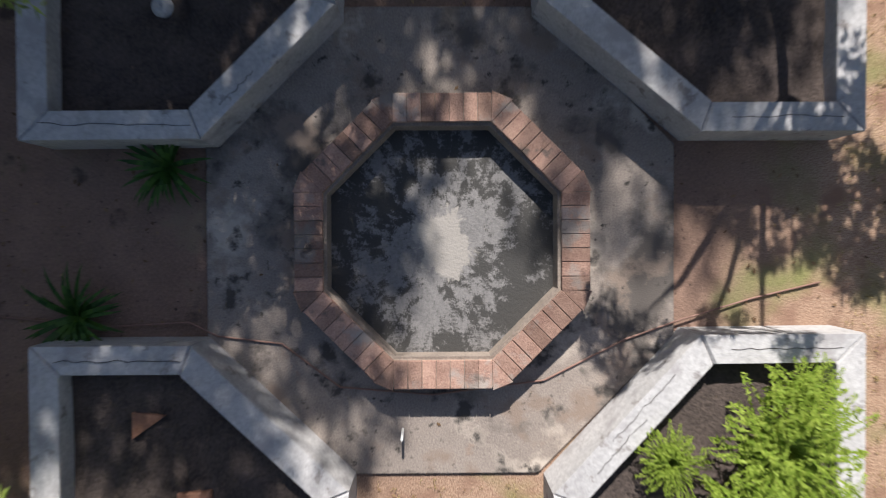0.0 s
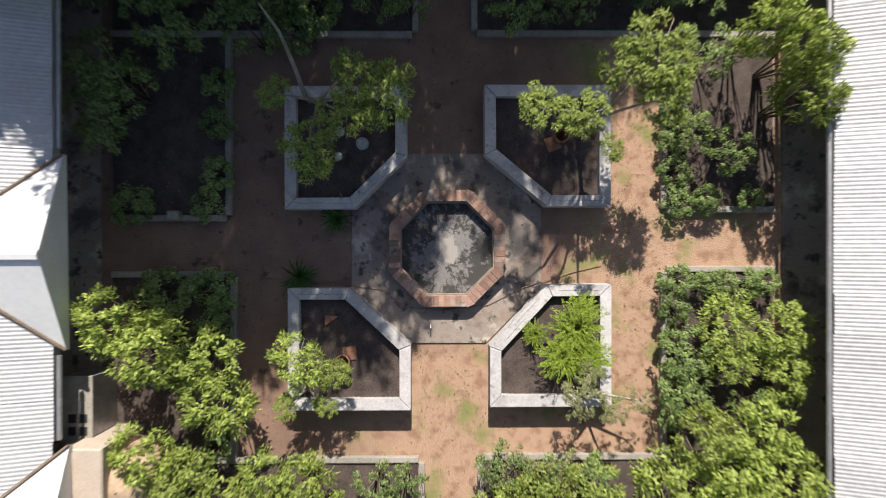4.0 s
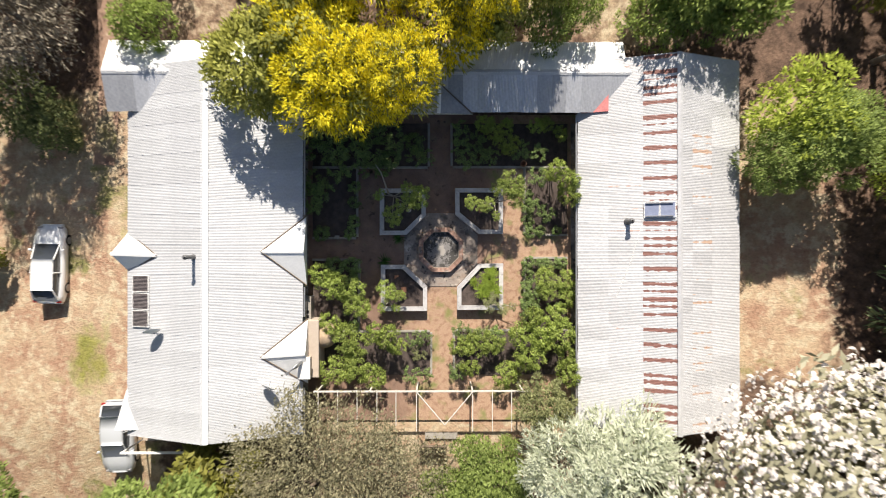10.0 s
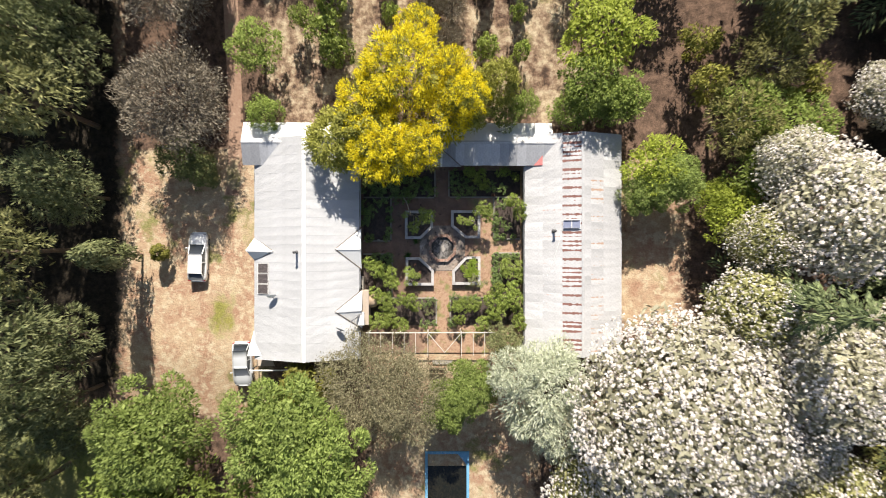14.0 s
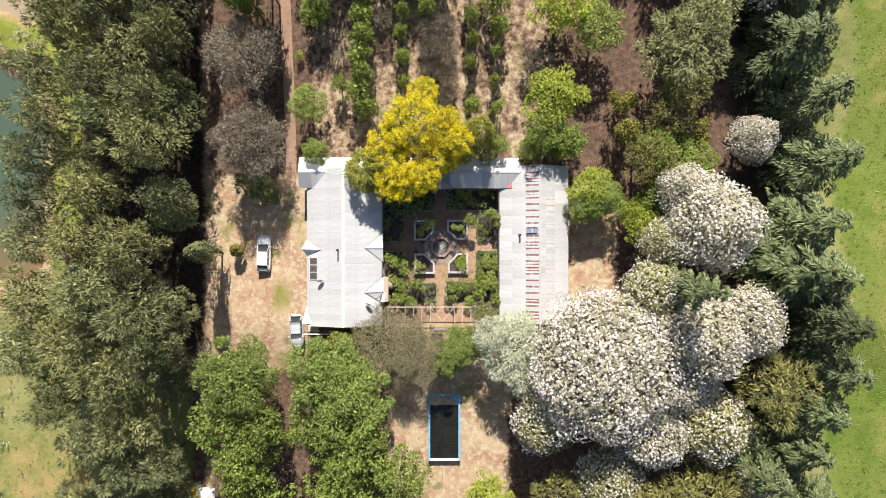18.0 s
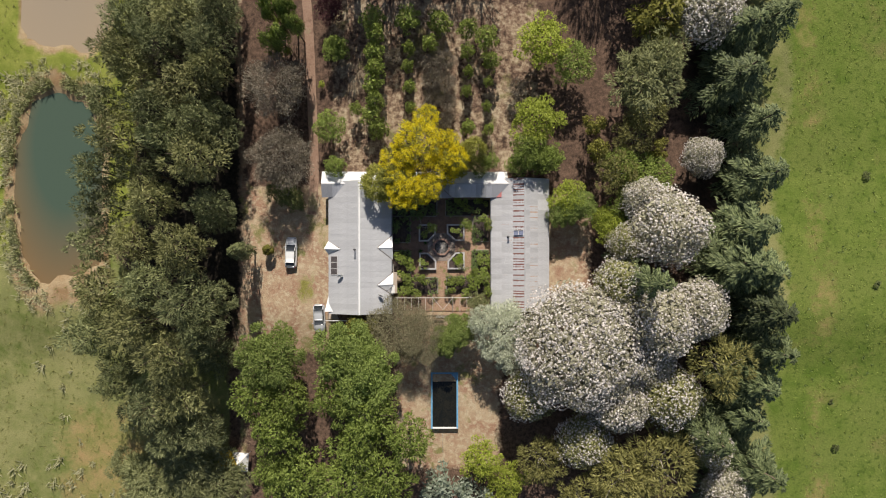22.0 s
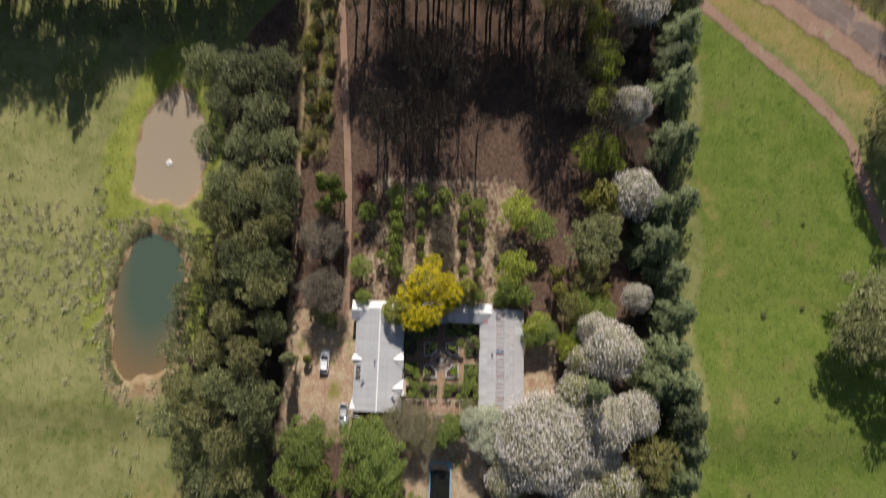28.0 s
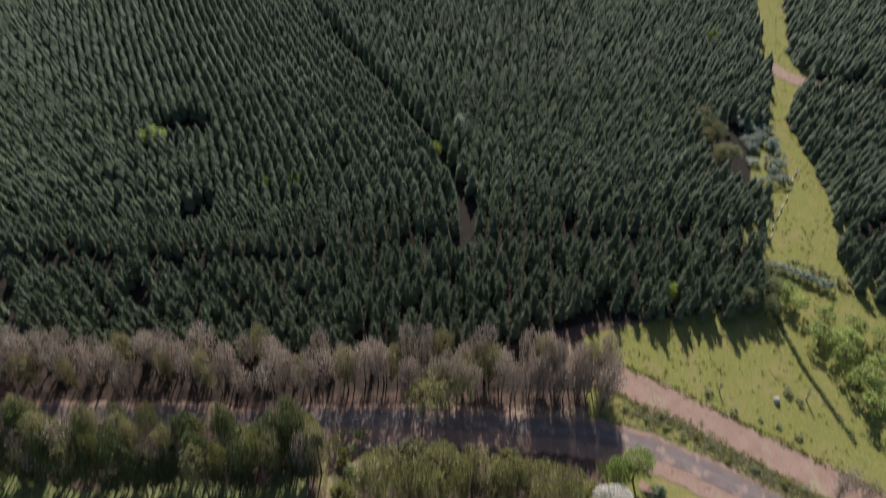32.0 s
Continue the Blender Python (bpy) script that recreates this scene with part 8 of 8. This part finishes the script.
blades("dry_grass", gx, gy, 0 * gx + 0.005, r.uniform(0.02, 0.055, len(gx)), 0.07, 4, LEAVES["straw"], "short dry grass between the planters", "grass")


# ---- driveway ----
def car(x, y, turn, paint, label, length=4.3, z=None):
    """A small hatchback, its bonnet towards +y before it is turned."""
    t = thing("car", label, "car", pose(x, y, ground_z(x, y) if z is None else z, 0, 0, turn) @ Matrix.Diagonal((1, length / 4.3, 1, 1)), "cars on the driveway")

    def loft(stations):
        """Stations: y, and a half ring of (x, z) from the sill to the middle of the top, mirrored."""
        v, f = [], []
        m = len(stations[0][1])
        for yy, half in stations:
            v += [(-a, yy, b) for a, b in half] + [(a, yy, b) for a, b in reversed(half)]
        w = 2 * m
        for i in range(len(stations) - 1):
            f += [(i * w + j, i * w + (j + 1) % w, (i + 1) * w + (j + 1) % w, (i + 1) * w + j) for j in range(w)]
        f += [tuple(range(w)), tuple(range((len(stations) - 1) * w, len(stations) * w))[::-1]]
        return Geo().add(v, f)

    def sec(w, low, belt, top):
        return [(w * 0.86, low), (w, low + 0.12), (w * 1.0, (low + belt) / 2), (w * 0.95, belt), (w * 0.5, top), (0.02, top + 0.01)]

    part("body", loft([(-2.15, sec(0.68, 0.38, 0.66, 0.7)), (-2.05, sec(0.8, 0.28, 0.84, 0.9)), (-1.75, sec(0.86, 0.24, 0.92, 0.97)), (-1.0, sec(0.88, 0.22, 0.93, 0.97)), (0.0, sec(0.88, 0.22, 0.91, 0.96)),
                       (0.9, sec(0.87, 0.22, 0.9, 0.97)), (1.5, sec(0.85, 0.24, 0.82, 0.9)), (1.95, sec(0.78, 0.28, 0.68, 0.76)), (2.15, sec(0.62, 0.36, 0.56, 0.6))]), paint, t, "", True)
    part("cabin_glass", loft([(-1.98, [(0.68, 0.9), (0.66, 0.93), (0.5, 0.94), (0.02, 0.95)]), (-1.35, [(0.76, 0.9), (0.62, 1.34), (0.5, 1.39), (0.02, 1.41)]), (-0.2, [(0.78, 0.9), (0.63, 1.38), (0.5, 1.43), (0.02, 1.45)]),
                              (0.25, [(0.77, 0.9), (0.62, 1.34), (0.5, 1.39), (0.02, 1.41)]), (1.1, [(0.68, 0.9), (0.66, 0.93), (0.5, 0.95), (0.02, 0.96)])]), GLASS, t, "dark tinted windows", True)
    part("roof_panel", loft([(-1.42, [(0.6, 1.33), (0.6, 1.36), (0.5, 1.41), (0.02, 1.43)]), (-0.7, [(0.64, 1.36), (0.63, 1.4), (0.5, 1.45), (0.02, 1.47)]), (0.0, [(0.64, 1.35), (0.63, 1.39), (0.5, 1.44), (0.02, 1.46)]), (0.28, [(0.6, 1.31), (0.6, 1.34), (0.5, 1.39), (0.02, 1.41)])]), paint, t, "", True)
    for s in (-1, 1):
        part("pillar", Geo().tube([(s * 0.62, 0.26, 1.35), (s * 0.7, 1.05, 0.95)], 0.03, 6), paint, t)
        part("pillar", Geo().tube([(s * 0.66, -0.45, 1.38), (s * 0.8, -0.45, 0.92)], 0.03, 6), paint, t)
        part("pillar", Geo().tube([(s * 0.61, -1.4, 1.34), (s * 0.7, -1.95, 0.93)], 0.05, 6), paint, t)
        part("mirror", Geo().box(min(s * 0.86, s * 1.02), 0.72, 0.9, max(s * 0.86, s * 1.02), 0.84, 1.04, 0.02), paint, t)
        part("headlight", Geo().box(min(s * 0.4, s * 0.7), 1.93, 0.6, max(s * 0.4, s * 0.7), 2.06, 0.73, 0.03), STEEL, t, "clear glass headlight")
        part("tail_light", Geo().box(min(s * 0.55, s * 0.78), -2.12, 0.68, max(s * 0.55, s * 0.78), -2.0, 0.86, 0.02), plain_red, t, "red tail light")
        for yy in (-1.3, 1.32):
            w = part("wheel", Geo().tube([(s * 0.68, yy, 0.3), (s * 0.88, yy, 0.3)], 0.31, 18), RUBBER, t)
            part("rim", Geo().tube([(s * 0.87, yy, 0.3), (s * 0.895, yy, 0.3)], 0.2, 14), STEEL, w)
    part("bumper", Geo().box(-0.6, 2.08, 0.3, 0.6, 2.2, 0.5, 0.03), paint, t)
    part("bumper", Geo().box(-0.65, -2.2, 0.34, 0.65, -2.08, 0.56, 0.03), paint, t)


plain_red = plain("tail_red", (0.3, 0.01, 0.01), 0.3)
car(-22.5, -0.8, -1.5, CAR_WHITE, "white sedan parked on the dry driveway", 4.5)
car(-18.15, -10.5, 182, CAR_SILVER, "silver-white hatchback parked beside the porch", 4.0)

# ---- swimming pool ----
pool = thing("swimming_pool", "rectangular pool with faded blue edging and dark water", "pool", pose(0.45, -23.1, -2.0))
for b in ((-2.05, -4.25, -1.8, 4.25), (1.8, -4.25, 2.05, 4.25), (-1.8, -4.25, 1.8, -4.0), (-1.8, 4.0, 1.8, 4.25)):
    part("coping", Geo().box(b[0], b[1], -0.8, b[2], b[3], 0.28, 0.03), BLUE_EDGE if b[3] > -3.9 else WHITE_PAINT, pool)
part("corner_step", Geo().prism([(1.0, 4.0), (1.8, 4.0), (1.8, 3.0)], -0.5, 0.2), BLUE_EDGE, pool)
POOL_WATER = mat("dark_pool_water", (0.008, 0.01, 0.009), (0.022, 0.02, 0.014), 0.6, 0.06, 0.02, 5, spec=0.5)
part("water", Geo().box(-1.8, -4.0, -0.7, 1.8, 4.0, 0.05), POOL_WATER, pool, "dark still water")
solid("pool_ladder", Geo().tube([(0.2, -27.9, -2.6), (0.2, -28.9, -2.3), (0.2, -31, -2.4)], 0.03, 6), STEEL, "thin metal pole lying beyond the pool", "pole")

# ---- odd things further off ----
tent = thing("canvas_shelter", "small white canvas shelter with yellow cloth among the trees", "shelter", pose(-31.2, -33.2, ground_z(-31.2, -33.2)))
part("canopy", Geo().add([(-1.6, -1.3, 1.6), (1.2, -1.6, 1.5), (1.5, 1.4, 1.7), (-1.2, 1.6, 1.6), (0, 0, 2.7)], [(0, 1, 4), (1, 2, 4), (2, 3, 4), (3, 0, 4)]), CANVAS, tent)
for x, y in ((-1.5, -1.2), (1.1, -1.5), (1.4, 1.3), (-1.1, 1.5)):
    part("pole", Geo().tube([(x, y, -0.3), (x, y, 1.65)], 0.03, 6), STEEL, tent)
part("flap", Geo().add([(-1.7, -1.3, 1.62), (-1.25, 1.7, 1.62), (-0.1, 0.0, 2.75), (-3.4, 1.9, 0.9), (-3.6, -1.0, 0.8)], [(0, 2, 1), (0, 1, 3, 4)]), YELLOW_CLOTH, tent, "yellow cloth flap")
raft = thing("float", "small white square float on the silty dam", "float", pose(-59.4, 40.1, -7.55, 0, 0, 45))
part("deck", Geo().box(-0.6, -0.6, 0, 0.6, 0.6, 0.18, 0.04).box(-0.2, -0.2, 0.18, 0.2, 0.2, 0.4, 0.03), WHITE_PAINT, raft)
pole = thing("utility_pole", "tall grey timber pole in the forest glade", "pole", pose(100, 160, ground_z(100, 160)))
part("shaft", Geo().tube([(0, 0, -0.5), (0, 0, 15)], [0.2, 0.12], 8), PALE_BARK, pole)
part("crossarm", Geo().box(-1.2, -0.06, 14.2, 1.2, 0.06, 14.35), TIMBER, pole)
# dead standing trees by the road
for x, y, h in ((-44, 92, 12), (-38, 90, 13), (92, 101, 5), (70, 103, 4)):
    t = thing("dead_tree", "bleached dead tree standing by the road", "tree", pose(x, y, ground_z(x, y)), "dead trees")
    part("trunk", trunk_geo(np.random.default_rng(abs(int(h * 3 + x))), h * 1.2, 0.16, 9, h * 0.35), PALE_BARK, t, "", True)

# logs left in a line along the glade
rl = random.Random(9)
for i in range(9):
    k = i / 8
    x, y = 126.4 - 25.1 * k + rl.uniform(-0.5, 0.5), 198.9 - 40.2 * k + rl.uniform(-0.6, 0.6)
    log = thing("fallen_log", "bleached grey log lying in the glade's grass", "log", pose(x, y, ground_z(x, y) + 0.18, 0, 0, 58 + rl.uniform(-9, 9)), "fallen logs")
    part("stem", Geo().tube([(-2.4, 0, 0), (0, rl.uniform(-0.2, 0.2), 0.05), (2.4, 0, 0)], [0.26, 0.22, 0.15], 8), PALE_BARK, log, "", True)
# a pale boulder on the verge
bo = Geo().lathe([(0.02, 1.55), (0.45, 1.4), (0.72, 0.9), (0.8, 0.4), (0.75, -0.2)], 11)
solid("boulder", bo.mesh("boulder"), mat("pale_rock", (0.4, 0.37, 0.34), (0.6, 0.57, 0.53), 2, 0.9, 0.6, 9), "pale upright boulder standing on the grassy verge", "rock").matrix_world = pose(84.1, 100.4, ground_z(84.1, 100.4), 4, -6, 30)
